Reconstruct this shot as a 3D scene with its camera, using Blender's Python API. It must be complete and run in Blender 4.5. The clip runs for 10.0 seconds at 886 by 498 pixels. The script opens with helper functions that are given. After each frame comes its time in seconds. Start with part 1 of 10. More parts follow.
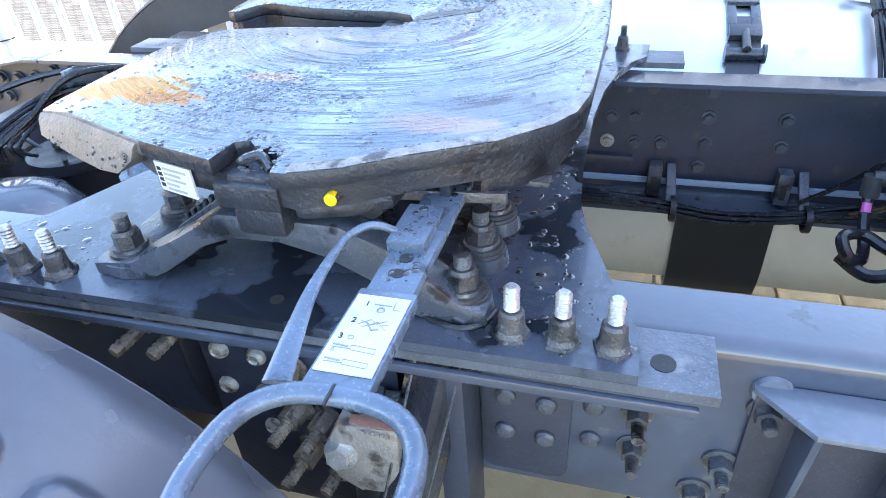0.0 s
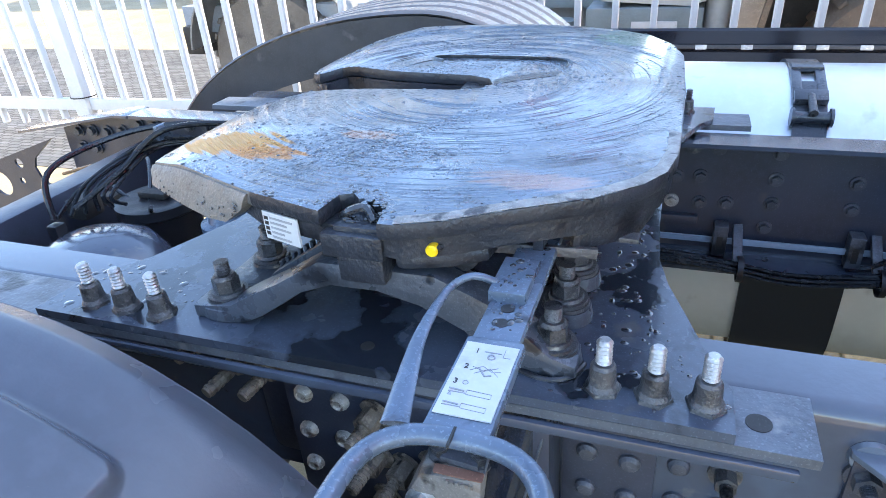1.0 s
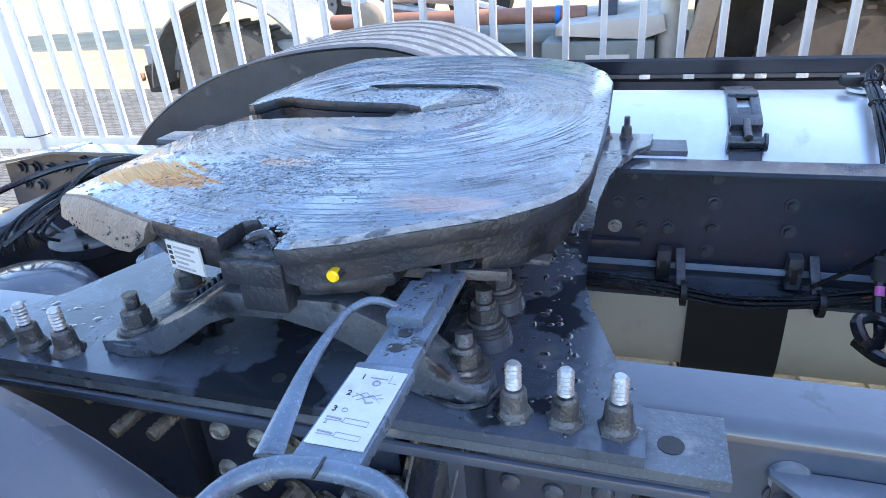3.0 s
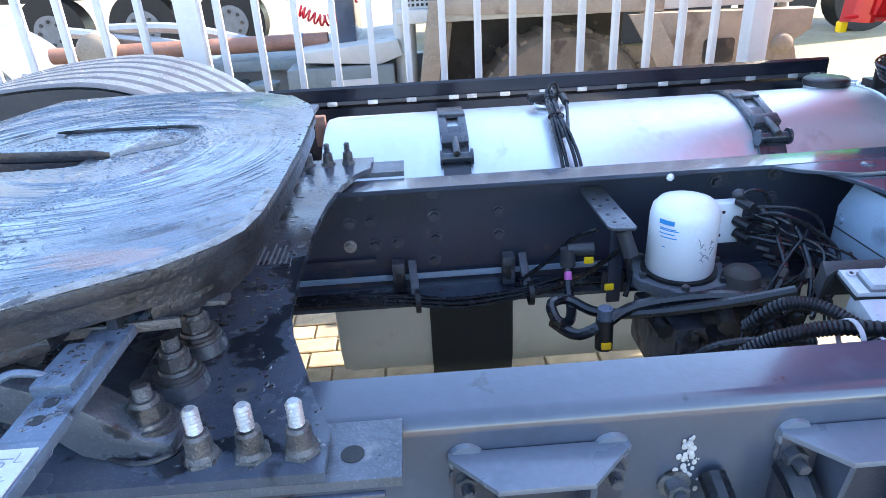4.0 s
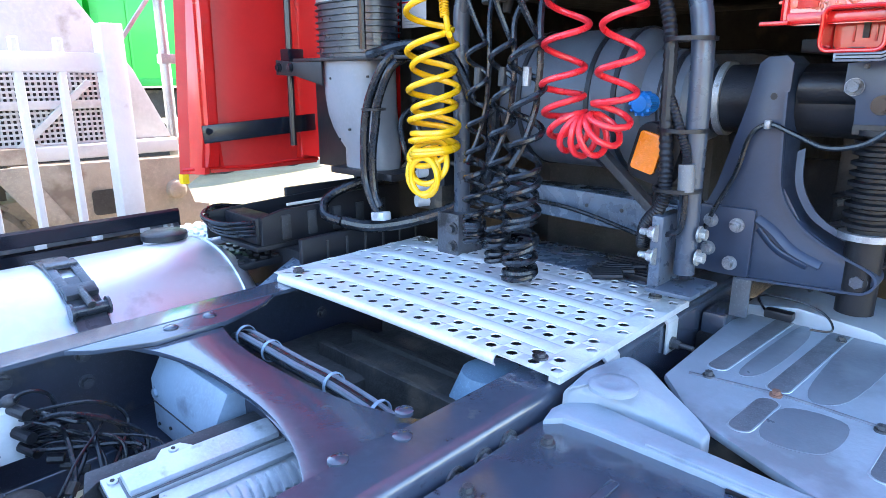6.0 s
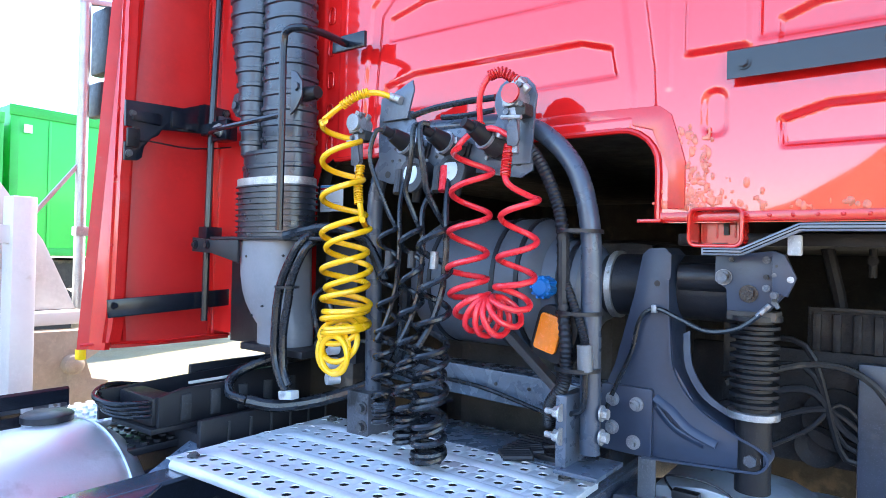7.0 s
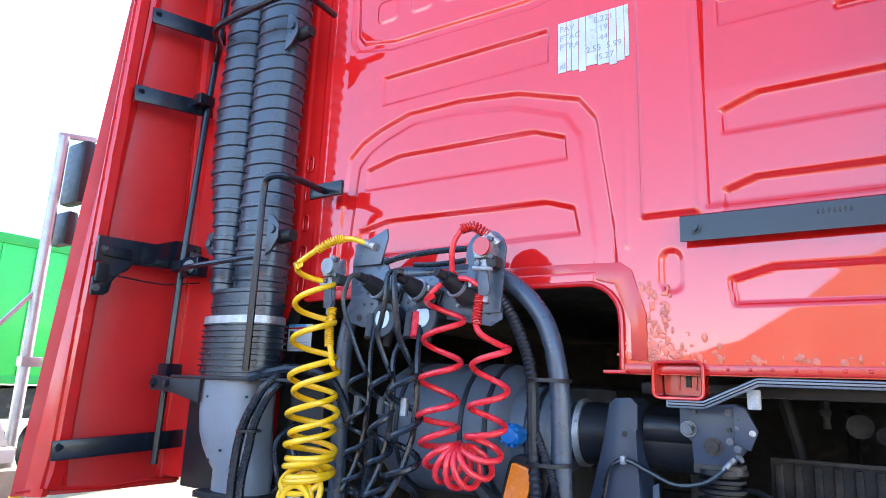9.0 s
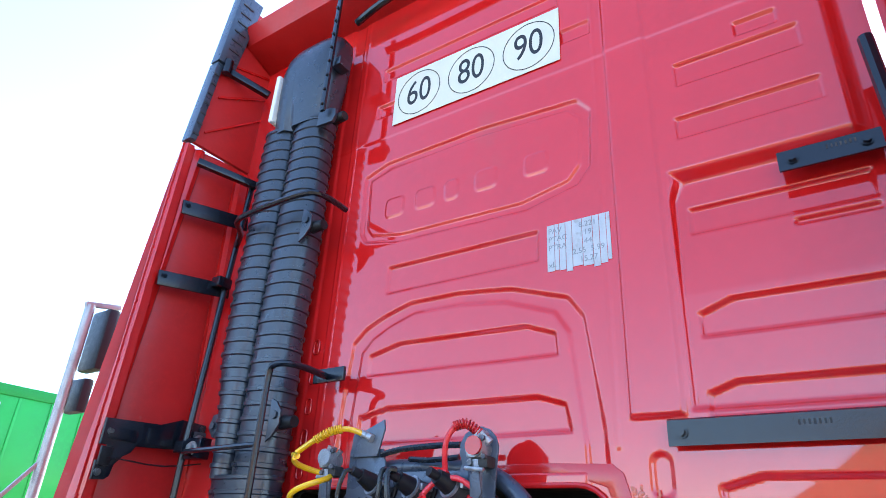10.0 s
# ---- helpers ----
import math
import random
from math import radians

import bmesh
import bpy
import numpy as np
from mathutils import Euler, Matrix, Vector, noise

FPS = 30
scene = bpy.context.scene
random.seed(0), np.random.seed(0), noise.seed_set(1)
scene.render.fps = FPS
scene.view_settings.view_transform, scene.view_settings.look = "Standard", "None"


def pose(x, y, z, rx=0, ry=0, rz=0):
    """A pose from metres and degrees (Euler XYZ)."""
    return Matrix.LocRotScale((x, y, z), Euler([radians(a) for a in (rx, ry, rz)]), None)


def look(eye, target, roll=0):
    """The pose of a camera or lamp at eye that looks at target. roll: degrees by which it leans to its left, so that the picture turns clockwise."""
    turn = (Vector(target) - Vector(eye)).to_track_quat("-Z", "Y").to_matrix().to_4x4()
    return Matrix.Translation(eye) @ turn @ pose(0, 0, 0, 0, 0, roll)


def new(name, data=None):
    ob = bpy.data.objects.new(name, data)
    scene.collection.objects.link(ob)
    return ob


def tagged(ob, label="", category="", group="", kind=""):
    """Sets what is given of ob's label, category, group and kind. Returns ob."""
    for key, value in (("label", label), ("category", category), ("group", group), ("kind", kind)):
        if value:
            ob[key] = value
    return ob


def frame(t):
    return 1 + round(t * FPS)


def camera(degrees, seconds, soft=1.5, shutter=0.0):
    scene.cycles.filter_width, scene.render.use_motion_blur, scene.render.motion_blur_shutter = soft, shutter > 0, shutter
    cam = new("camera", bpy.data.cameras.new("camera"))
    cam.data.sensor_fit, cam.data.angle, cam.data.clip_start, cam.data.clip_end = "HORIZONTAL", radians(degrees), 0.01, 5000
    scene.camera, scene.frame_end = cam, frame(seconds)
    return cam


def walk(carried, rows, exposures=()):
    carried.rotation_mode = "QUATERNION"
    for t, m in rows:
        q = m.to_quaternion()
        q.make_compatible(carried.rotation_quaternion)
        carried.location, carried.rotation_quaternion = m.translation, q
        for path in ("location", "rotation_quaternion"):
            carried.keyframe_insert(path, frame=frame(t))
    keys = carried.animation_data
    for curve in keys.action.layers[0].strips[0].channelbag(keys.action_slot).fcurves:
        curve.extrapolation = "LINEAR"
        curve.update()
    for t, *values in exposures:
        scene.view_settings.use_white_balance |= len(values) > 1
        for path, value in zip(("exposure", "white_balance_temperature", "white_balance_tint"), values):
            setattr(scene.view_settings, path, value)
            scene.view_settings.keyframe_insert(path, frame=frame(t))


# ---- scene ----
cam = camera(69.9, 10.0, soft=0.6)
PATH = [
    (0, (0.866, -0.962, 1.449), (0.367, 0.611, 0.318), -4.0),
    (0.5, (0.837, -0.979, 1.453), (0.252, 0.579, 0.344), -4.5),
    (1, (0.818, -1.0, 1.462), (0.185, 0.627, 0.487), -4.4),
    (1.5, (0.813, -1.016, 1.464), (0.159, 0.606, 0.494), -4.4),
    (2, (0.834, -1.026, 1.476), (0.16, 0.591, 0.511), -4.3),
    (2.2, (0.843, -1.03, 1.486), (0.159, 0.584, 0.522), -4.3),
    (3.3, (0.91, -0.944, 1.43), (0.484, 0.813, 0.573), -4.2),
    (3.5, (0.934, -0.937, 1.431), (0.647, 0.848, 0.576), -3.9),
    (4, (1.021, -0.98, 1.46), (1.075, 0.822, 0.594), -3.2),
    (4.5, (1.13, -0.974, 1.468), (1.528, 0.781, 0.595), -2.6),
    (5, (1.299, -0.969, 1.481), (2.026, 0.689, 0.631), -1.9),
    (5.5, (1.437, -0.953, 1.474), (2.507, 0.577, 0.756), -1.0),
    (6, (1.505, -0.952, 1.48), (2.9, 0.381, 0.955), -0.1),
    (6.2, (1.518, -0.958, 1.485), (3.027, 0.278, 1.042), 0.1),
    (7.3, (1.498, -0.994, 1.495), (3.086, 0.218, 1.577), 1.2),
    (7.5, (1.488, -0.987, 1.496), (3.077, 0.226, 1.579), 1.2),
    (8, (1.481, -0.961, 1.493), (3.152, 0.133, 1.595), 1.4),
    (8.5, (1.456, -0.959, 1.506), (3.126, 0.097, 1.816), 1.8),
    (9, (1.455, -0.986, 1.527), (3.086, 0.091, 1.953), 2.2),
    (9.5, (1.446, -1.043, 1.574), (3.04, 0.053, 2.083), 3.0),
    (10, (1.399, -1.094, 1.619), (2.86, -0.033, 2.481), 3.3),
]
walk(cam, [(t, look(eye, target, roll)) for t, eye, target, roll in PATH], [(0, 3.20, 7250, 10), (0.6, 2.86, 7050, 10), (2, 2.52, 6620, 10), (3.5, 2.55, 6600, 10), (4.0, 2.72, 6580, 10), (5, 2.96, 6450, 10), (6, 3.17, 6380, 10), (7.5, 2.86, 6350, 10), (8.0, 2.82, 6350, 10), (8.5, 3.05, 6300, 10), (9, 2.76, 6200, 10), (9.5, 2.64, 6150, 10), (10, 2.24, 5950, 10)])

# ---- world, sun and exposure ----
SUN_ELEV, SUN_AZ = 41.0, 12.0     # degrees; azimuth from the truck's nose towards its left side
world = bpy.data.worlds.new("sky")
scene.world = world
world.use_nodes = True
wn = world.node_tree
sky = wn.nodes.new("ShaderNodeTexSky")
sky.sky_type, sky.sun_disc = "NISHITA", False
sky.sun_elevation, sky.sun_rotation = radians(SUN_ELEV), radians(90 - SUN_AZ)
sky.air_density, sky.dust_density, sky.ozone_density = 1.0, 0.5, 2.0
wn.nodes["Background"].inputs["Strength"].default_value = 0.15
wn.links.new(sky.outputs[0], wn.nodes["Background"].inputs["Color"])
sun_data = bpy.data.lights.new("sun", "SUN")
sun_data.energy, sun_data.angle, sun_data.color = 2.5, radians(0.55), (1.0, 0.89, 0.73)
sun = new("sun", sun_data)
ca, sa = math.cos(radians(SUN_AZ)), math.sin(radians(SUN_AZ))
ce, se = math.cos(radians(SUN_ELEV)), math.sin(radians(SUN_ELEV))
sun.matrix_world = look((10 * ca * ce, 10 * sa * ce, 10 * se), (0, 0, 0))

# ---- materials ----


def M(name, col, rough=0.5, metal=0.0, var=0.25, scale=6.0, bump=0.15, bscale=90.0, coat=0.0, stain=None, wet=None,
      random_tint=0.0, bdist=0.004, crough=0.06, spec=0.5):
    """A painted, metal or plastic surface: colour varied at two scales, roughness mottled, fine relief.
    stain: (colour, noise scale, threshold); wet: (noise scale, threshold) for dark glossy damp patches."""
    m = bpy.data.materials.new(name)
    m.use_nodes = True
    nt = m.node_tree
    N, L = nt.nodes, nt.links.new
    b = N["Principled BSDF"]
    tc = N.new("ShaderNodeTexCoord")

    def noise_tex(s, detail=4.0):
        n = N.new("ShaderNodeTexNoise")
        n.inputs["Scale"].default_value, n.inputs["Detail"].default_value = s, detail
        L(tc.outputs["Object"], n.inputs["Vector"])
        return n.outputs["Fac"]

    def ramp(fac, a, c):
        r = N.new("ShaderNodeMapRange")
        r.inputs["From Min"].default_value, r.inputs["From Max"].default_value = a, c
        L(fac, r.inputs["Value"])
        return r.outputs["Result"]

    def mix(fac, a, c):
        x = N.new("ShaderNodeMix")
        x.data_type = "RGBA"
        L(fac, x.inputs["Factor"])
        for v, s in ((a, x.inputs["A"]), (c, x.inputs["B"])):
            if isinstance(v, tuple):
                s.default_value = (*v, 1)
            else:
                L(v, s)
        return x.outputs["Result"]

    def scaled(k):
        return tuple(max(0.0, min(1.0, v * k)) for v in col)

    out = mix(ramp(noise_tex(scale), 0.3, 0.7), scaled(1 - var), scaled(1 + var))
    fine = noise_tex(scale * 11, 3.0)
    out = mix(ramp(fine, 0.45, 0.8), out, scaled(1 + 0.7 * var))
    if var >= 0.2:
        grit = N.new("ShaderNodeMath")
        grit.operation = "MULTIPLY"
        grit.inputs[1].default_value = 0.55
        L(ramp(noise_tex(330, 2.0), 0.60, 0.68), grit.inputs[0])
        out = mix(grit.outputs[0], out, tuple(min(1.0, 1.7 * v + 0.02) for v in col))
    rgh = ramp(noise_tex(scale * 2.3), 0.25, 0.75)
    rr = N.new("ShaderNodeMapRange")
    rr.inputs["To Min"].default_value, rr.inputs["To Max"].default_value = max(0.03, rough * 0.75), min(1.0, rough * 1.25)
    L(rgh, rr.inputs["Value"])
    rough_out = rr.outputs["Result"]
    if stain:
        for s in (stain if isinstance(stain, list) else [stain]):
            out = mix(ramp(noise_tex(s[1], 6.0), s[2], s[2] + 0.08), out, s[0])
    if wet:
        w = ramp(noise_tex(wet[0], 5.0), wet[1], wet[1] + 0.04)
        out = mix(w, out, scaled(0.3))
        x = N.new("ShaderNodeMix")
        L(w, x.inputs["Factor"])
        L(rough_out, x.inputs["A"])
        x.inputs["B"].default_value = 0.12
        rough_out = x.outputs["Result"]
    if random_tint:
        oi = N.new("ShaderNodeObjectInfo")
        hv = N.new("ShaderNodeHueSaturation")
        v = N.new("ShaderNodeMapRange")
        v.inputs["To Min"].default_value, v.inputs["To Max"].default_value = 1 - random_tint, 1 + random_tint
        L(oi.outputs["Random"], v.inputs["Value"])
        L(v.outputs["Result"], hv.inputs["Value"])
        L(out, hv.inputs["Color"])
        out = hv.outputs["Color"]
    L(out, b.inputs["Base Color"])
    L(rough_out, b.inputs["Roughness"])
    b.inputs["Metallic"].default_value = metal
    b.inputs["Specular IOR Level"].default_value = spec
    b.inputs["Coat Weight"].default_value, b.inputs["Coat Roughness"].default_value = coat, crough
    if bump:
        bp = N.new("ShaderNodeBump")
        bp.inputs["Strength"].default_value, bp.inputs["Distance"].default_value = bump, bdist
        L(noise_tex(bscale, 5.0), bp.inputs["Height"])
        L(bp.outputs["Normal"], b.inputs["Normal"])
    return m


DUST = (0.16, 0.15, 0.14)
frame_paint = M("chassis paint", (0.050, 0.063, 0.092), 0.22, 0.0, 0.15, 5, 0.08, 140, coat=0.8, crough=0.11,
                stain=[((0.078, 0.060, 0.066), 2.6, 0.585), ((0.070, 0.090, 0.125), 5.0, 0.60), ((0.11, 0.11, 0.115), 19.0, 0.68), ((0.028, 0.033, 0.046), 31.0, 0.67)])
# darker copy of the chassis paint, with the inner webs' shade in its colour
dark_frame_paint = M("darkened chassis paint", (0.027, 0.033, 0.052), 0.40, 0.0, 0.3, 7, 0.15, 120, coat=0.2, crough=0.3,
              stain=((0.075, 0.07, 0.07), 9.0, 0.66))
plate_paint = M("mounting plate paint", (0.054, 0.067, 0.092), 0.25, 0.0, 0.3, 6, 0.12, 150, coat=0.4, crough=0.08,
                stain=[((0.085, 0.088, 0.095), 17.0, 0.63), ((0.018, 0.02, 0.026), 13.0, 0.60)], wet=(9.0, 0.535))
cast_iron = M("cast iron", (0.030, 0.034, 0.043), 0.34, 0.25, 0.35, 14, 0.5, 130, stain=[((0.085, 0.083, 0.082), 9.0, 0.66), ((0.009, 0.010, 0.014), 11.0, 0.56)])
worn_cast = M("worn castings", (0.066, 0.077, 0.096), 0.30, 0.2, 0.3, 16, 0.3, 130, stain=[((0.15, 0.145, 0.14), 14.0, 0.65), ((0.02, 0.023, 0.03), 9.0, 0.57)], wet=(14.0, 0.62))
zinc = M("zinc steel", (0.44, 0.44, 0.43), 0.42, 0.7, 0.3, 30, 0.3, 300, stain=((0.20, 0.165, 0.13), 40.0, 0.63))
bolt_dirty = M("dirty bolt steel", (0.088, 0.090, 0.096), 0.36, 0.5, 0.45, 40, 0.5, 300, stain=[((0.22, 0.21, 0.19), 70.0, 0.65), ((0.014, 0.015, 0.018), 45.0, 0.58)])
bolt_paint = M("painted bolts", (0.06, 0.065, 0.08), 0.42, 0.1, 0.3, 30, 0.3, 300, stain=((0.16, 0.15, 0.15), 40.0, 0.62))
handle_paint = M("lever grey paint", (0.105, 0.140, 0.19), 0.27, 0.2, 0.2, 12, 0.2, 120, stain=[((0.24, 0.26, 0.29), 25.0, 0.68), ((0.03, 0.035, 0.045), 21.0, 0.64)])
alu_tank = M("tank aluminium", (0.70, 0.73, 0.76), 0.40, 0.85, 0.08, 4, 0.08, 160, stain=((0.55, 0.56, 0.57), 9.0, 0.64))
alu_step = M("step aluminium", (0.74, 0.77, 0.80), 0.4, 0.3, 0.12, 8, 0.15, 140, stain=((0.35, 0.36, 0.37), 14.0, 0.72))
alu_cast = M("cast aluminium", (0.56, 0.59, 0.62), 0.38, 0.25, 0.14, 16, 0.3, 120, stain=[((0.36, 0.38, 0.40), 20.0, 0.62), ((0.14, 0.145, 0.15), 37.0, 0.69)])
worn_rivet = M("worn rivet steel", (0.30, 0.29, 0.27), 0.5, 0.3, 0.35, 40, 0.4, 200, stain=((0.12, 0.10, 0.09), 60.0, 0.55))
bolt_brown = M("brown dirty bolts", (0.16, 0.135, 0.11), 0.5, 0.3, 0.45, 40, 0.5, 200, stain=[((0.30, 0.26, 0.21), 60.0, 0.58), ((0.035, 0.032, 0.03), 50.0, 0.57)])
horn_cast = M("speckled horn casting", (0.15, 0.143, 0.132), 0.45, 0.2, 0.2, 18, 0.5, 180, stain=((0.11, 0.105, 0.10), 30.0, 0.6))
horn_dark = M("greasy dark casting", (0.035, 0.036, 0.042), 0.30, 0.2, 0.4, 18, 0.7, 120, stain=((0.085, 0.08, 0.075), 22.0, 0.62))
pale_cast = M("pale casting", (0.235, 0.22, 0.20), 0.5, 0.2, 0.3, 14, 0.7, 120, stain=[((0.20, 0.11, 0.055), 14.0, 0.62), ((0.06, 0.055, 0.05), 22.0, 0.60)])
wet_black = M("wet black paint", (0.016, 0.019, 0.028), 0.22, 0.0, 0.4, 16, 0.9, 70, coat=0.7, crough=0.08)
unit_blue = M("blue-grey unit housing", (0.25, 0.33, 0.42), 0.42, 0.05, 0.12, 12, 0.15, 160, stain=[((0.15, 0.19, 0.24), 10.0, 0.62), ((0.07, 0.085, 0.10), 23.0, 0.69)])
unit_pale = M("pale moulded plastic", (0.27, 0.32, 0.375), 0.38, 0.0, 0.14, 9, 0.15, 160, stain=[((0.20, 0.235, 0.275), 6.0, 0.58), ((0.33, 0.37, 0.41), 13.0, 0.64)])
dusty_iron = M("dusty grey iron", (0.075, 0.082, 0.098), 0.45, 0.2, 0.4, 14, 0.5, 150, stain=[((0.15, 0.145, 0.135), 12.0, 0.62), ((0.018, 0.019, 0.022), 16.0, 0.56)])
loom_grey = M("grey cable sheath", (0.14, 0.165, 0.20), 0.4, 0.0, 0.2, 20, 0.1, 200)
funnel_grey = M("dusty grey funnel plastic", (0.20, 0.21, 0.235), 0.45, 0.0, 0.12, 8, 0.12, 180, stain=((0.30, 0.27, 0.23), 7.0, 0.70))
duct_black = M("black duct plastic", (0.016, 0.022, 0.034), 0.32, 0.0, 0.15, 14, 0.10, 220, stain=((0.026, 0.030, 0.038), 12.0, 0.72), spec=0.75)
coupling_steel = M("dull coupling steel", (0.28, 0.29, 0.31), 0.4, 0.6, 0.3, 40, 0.3, 250, stain=((0.13, 0.13, 0.14), 50.0, 0.6))
hoop_paint = M("dark hoop paint", (0.050, 0.066, 0.095), 0.30, 0.15, 0.15, 12, 0.1, 180, coat=0.15, crough=0.15, stain=((0.085, 0.09, 0.10), 20.0, 0.69))
plate_grey = M("socket plate paint", (0.088, 0.110, 0.148), 0.30, 0.2, 0.15, 14, 0.15, 200, stain=[((0.15, 0.16, 0.175), 25.0, 0.68), ((0.03, 0.036, 0.046), 18.0, 0.64)])
tower_paint = M("dark tower paint", (0.026, 0.039, 0.070), 0.42, 0.0, 0.12, 8, 0.08, 150, coat=0.08, crough=0.2, stain=((0.042, 0.050, 0.070), 14.0, 0.70))
# near-black for half-hidden parts, with the shade around them put into the colour
shade_black = M("near-black steel", (0.020, 0.020, 0.022), 0.6, 0.0, 0.4, 10, 0.5, 90, stain=((0.045, 0.042, 0.040), 8.0, 0.6), spec=0.2)
# paler than the frame: the sky's reflection on bracket tops is in this colour
pale_bracket_paint = M("bracket paint", (0.125, 0.148, 0.185), 0.32, 0.0, 0.15, 7, 0.08, 150, coat=0.5, crough=0.15, stain=((0.10, 0.085, 0.09), 6.0, 0.64))
bolt_steel = M("grey bolt steel", (0.12, 0.13, 0.145), 0.40, 0.6, 0.45, 40, 0.5, 300, stain=[((0.045, 0.045, 0.045), 50.0, 0.56), ((0.30, 0.29, 0.28), 70.0, 0.66)])
grey_plastic = M("grey housing", (0.25, 0.28, 0.31), 0.5, 0.0, 0.2, 12, 0.2, 160, stain=((0.1, 0.1, 0.11), 10.0, 0.68))
dusty_grey = M("dusty grey plastic", (0.13, 0.135, 0.145), 0.45, 0.0, 0.2, 9, 0.15, 180, stain=((0.22, 0.2, 0.18), 9.0, 0.68))
black_plastic = M("black plastic", (0.013, 0.0135, 0.017), 0.40, 0.0, 0.18, 14, 0.2, 220, stain=((0.045, 0.046, 0.05), 12.0, 0.73), spec=0.4)
worn_steel = M("scratched grey steel", (0.105, 0.118, 0.138), 0.36, 0.3, 0.3, 14, 0.3, 140, stain=[((0.20, 0.20, 0.20), 26.0, 0.62), ((0.035, 0.04, 0.05), 12.0, 0.58)])
strap_paint = M("strap grey paint", (0.042, 0.048, 0.060), 0.30, 0.1, 0.25, 14, 0.2, 160, coat=0.2, stain=((0.10, 0.10, 0.105), 24.0, 0.66))
filter_grey = M("dull grey filter housing", (0.080, 0.095, 0.120), 0.42, 0.0, 0.15, 9, 0.12, 180, stain=((0.12, 0.125, 0.135), 8.0, 0.67))
rim_grit = M("gritty worn rim", (0.26, 0.25, 0.235), 0.5, 0.2, 0.4, 60, 0.9, 120, stain=((0.07, 0.07, 0.075), 45.0, 0.54))
dusty_plastic = M("dusty black plastic", (0.035, 0.036, 0.04), 0.55, 0.0, 0.3, 9, 0.25, 180, stain=(DUST, 7.0, 0.66))
fender_plastic = M("mudguard plastic", (0.085, 0.096, 0.120), 0.25, 0.0, 0.1, 4, 0.06, 260, stain=[((0.10, 0.108, 0.12), 30.0, 0.74), ((0.14, 0.145, 0.155), 90.0, 0.73)])
rubber = M("black rubber", (0.011, 0.011, 0.013), 0.45, 0.0, 0.15, 20, 0.2, 200, spec=0.3)
hose_rubber = M("hose rubber", (0.010, 0.012, 0.016), 0.25, 0.0, 0.15, 20, 0.12, 200, spec=0.5)
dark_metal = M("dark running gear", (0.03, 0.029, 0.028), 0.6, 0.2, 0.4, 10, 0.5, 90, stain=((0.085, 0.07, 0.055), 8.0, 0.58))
gear_brown = M("dusty gearbox", (0.055, 0.05, 0.045), 0.6, 0.2, 0.4, 9, 0.4, 110, stain=((0.15, 0.13, 0.1), 12.0, 0.62))
red_paint = M("red cab paint", (0.66, 0.014, 0.014), 0.03, 0.0, 0.05, 3, 0.05, 1.7, coat=0.8, crough=0.02,
              stain=((0.60, 0.024, 0.018), 2.0, 0.68), bdist=0.012)
red_frame = M("red trim paint", (0.56, 0.013, 0.012), 0.20, 0.0, 0.1, 12, 0.1, 60, coat=0.4, crough=0.07, stain=((0.50, 0.13, 0.09), 35.0, 0.72))
wax = M("flaking wax", (0.66, 0.13, 0.07), 0.35, 0.0, 0.4, 40, 0.8, 90, coat=0.5)
black_paint = M("black bracket paint", (0.008, 0.010, 0.016), 0.20, 0.0, 0.15, 18, 0.12, 200, coat=0.15, spec=0.4)
white_paint = M("white fence paint", (0.60, 0.60, 0.60), 0.5, 0.0, 0.07, 6, 0.15, 90, stain=((0.46, 0.43, 0.40), 9.0, 0.68))
fairing_red = M("dusty red fairing paint", (0.50, 0.011, 0.011), 0.50, 0.0, 0.10, 5, 0.06, 60, coat=0.08, crough=0.2, stain=((0.45, 0.05, 0.04), 24.0, 0.70))
white_can = M("white filter paint", (0.74, 0.76, 0.77), 0.35, 0.0, 0.06, 12, 0.08, 150, coat=0.3, stain=((0.5, 0.5, 0.48), 14.0, 0.72))
label_white = M("paper label", (0.50, 0.515, 0.53), 0.45, 0.0, 0.10, 20, 0.05, 200, stain=[((0.38, 0.38, 0.38), 30.0, 0.62), ((0.22, 0.22, 0.22), 55.0, 0.72)])
label_cream = M("cream sign", (0.74, 0.72, 0.58), 0.45, 0.0, 0.04, 8, 0.04, 200)
ink = M("black ink", (0.015, 0.015, 0.016), 0.5, 0.0, 0.2, 20, 0.0)
grey_ink = M("faded ink", (0.25, 0.26, 0.28), 0.5, 0.0, 0.2, 20, 0.0)
blue_ink = M("blue print", (0.03, 0.25, 0.55), 0.5, 0.0, 0.2, 20, 0.0)
yellow_coil = M("yellow hose", (0.90, 0.50, 0.006), 0.24, 0.0, 0.1, 15, 0.06, 160, coat=0.3)
red_coil = M("red hose", (0.72, 0.02, 0.03), 0.3, 0.0, 0.1, 15, 0.06, 160, coat=0.3)
orange_lens = M("orange reflector", (0.85, 0.22, 0.01), 0.25, 0.0, 0.1, 60, 0.2, 300, coat=0.6)
yellow_cap = M("yellow cap", (0.85, 0.55, 0.01), 0.35, 0.0, 0.1, 20, 0.05, 200)
blue_cap = M("blue cap", (0.01, 0.18, 0.55), 0.35, 0.0, 0.1, 20, 0.05, 200)
pink_tape = M("pink tape", (0.6, 0.12, 0.4), 0.4, 0.0, 0.1, 20, 0.0)
blue_tank = M("blue plastic tank", (0.16, 0.26, 0.36), 0.5, 0.0, 0.2, 8, 0.2, 150, stain=((0.08, 0.1, 0.12), 9.0, 0.62))
tan_dust = M("sandy dirty paint", (0.27, 0.225, 0.175), 0.65, 0.0, 0.25, 5, 0.35, 70, stain=((0.15, 0.11, 0.08), 4.0, 0.58))
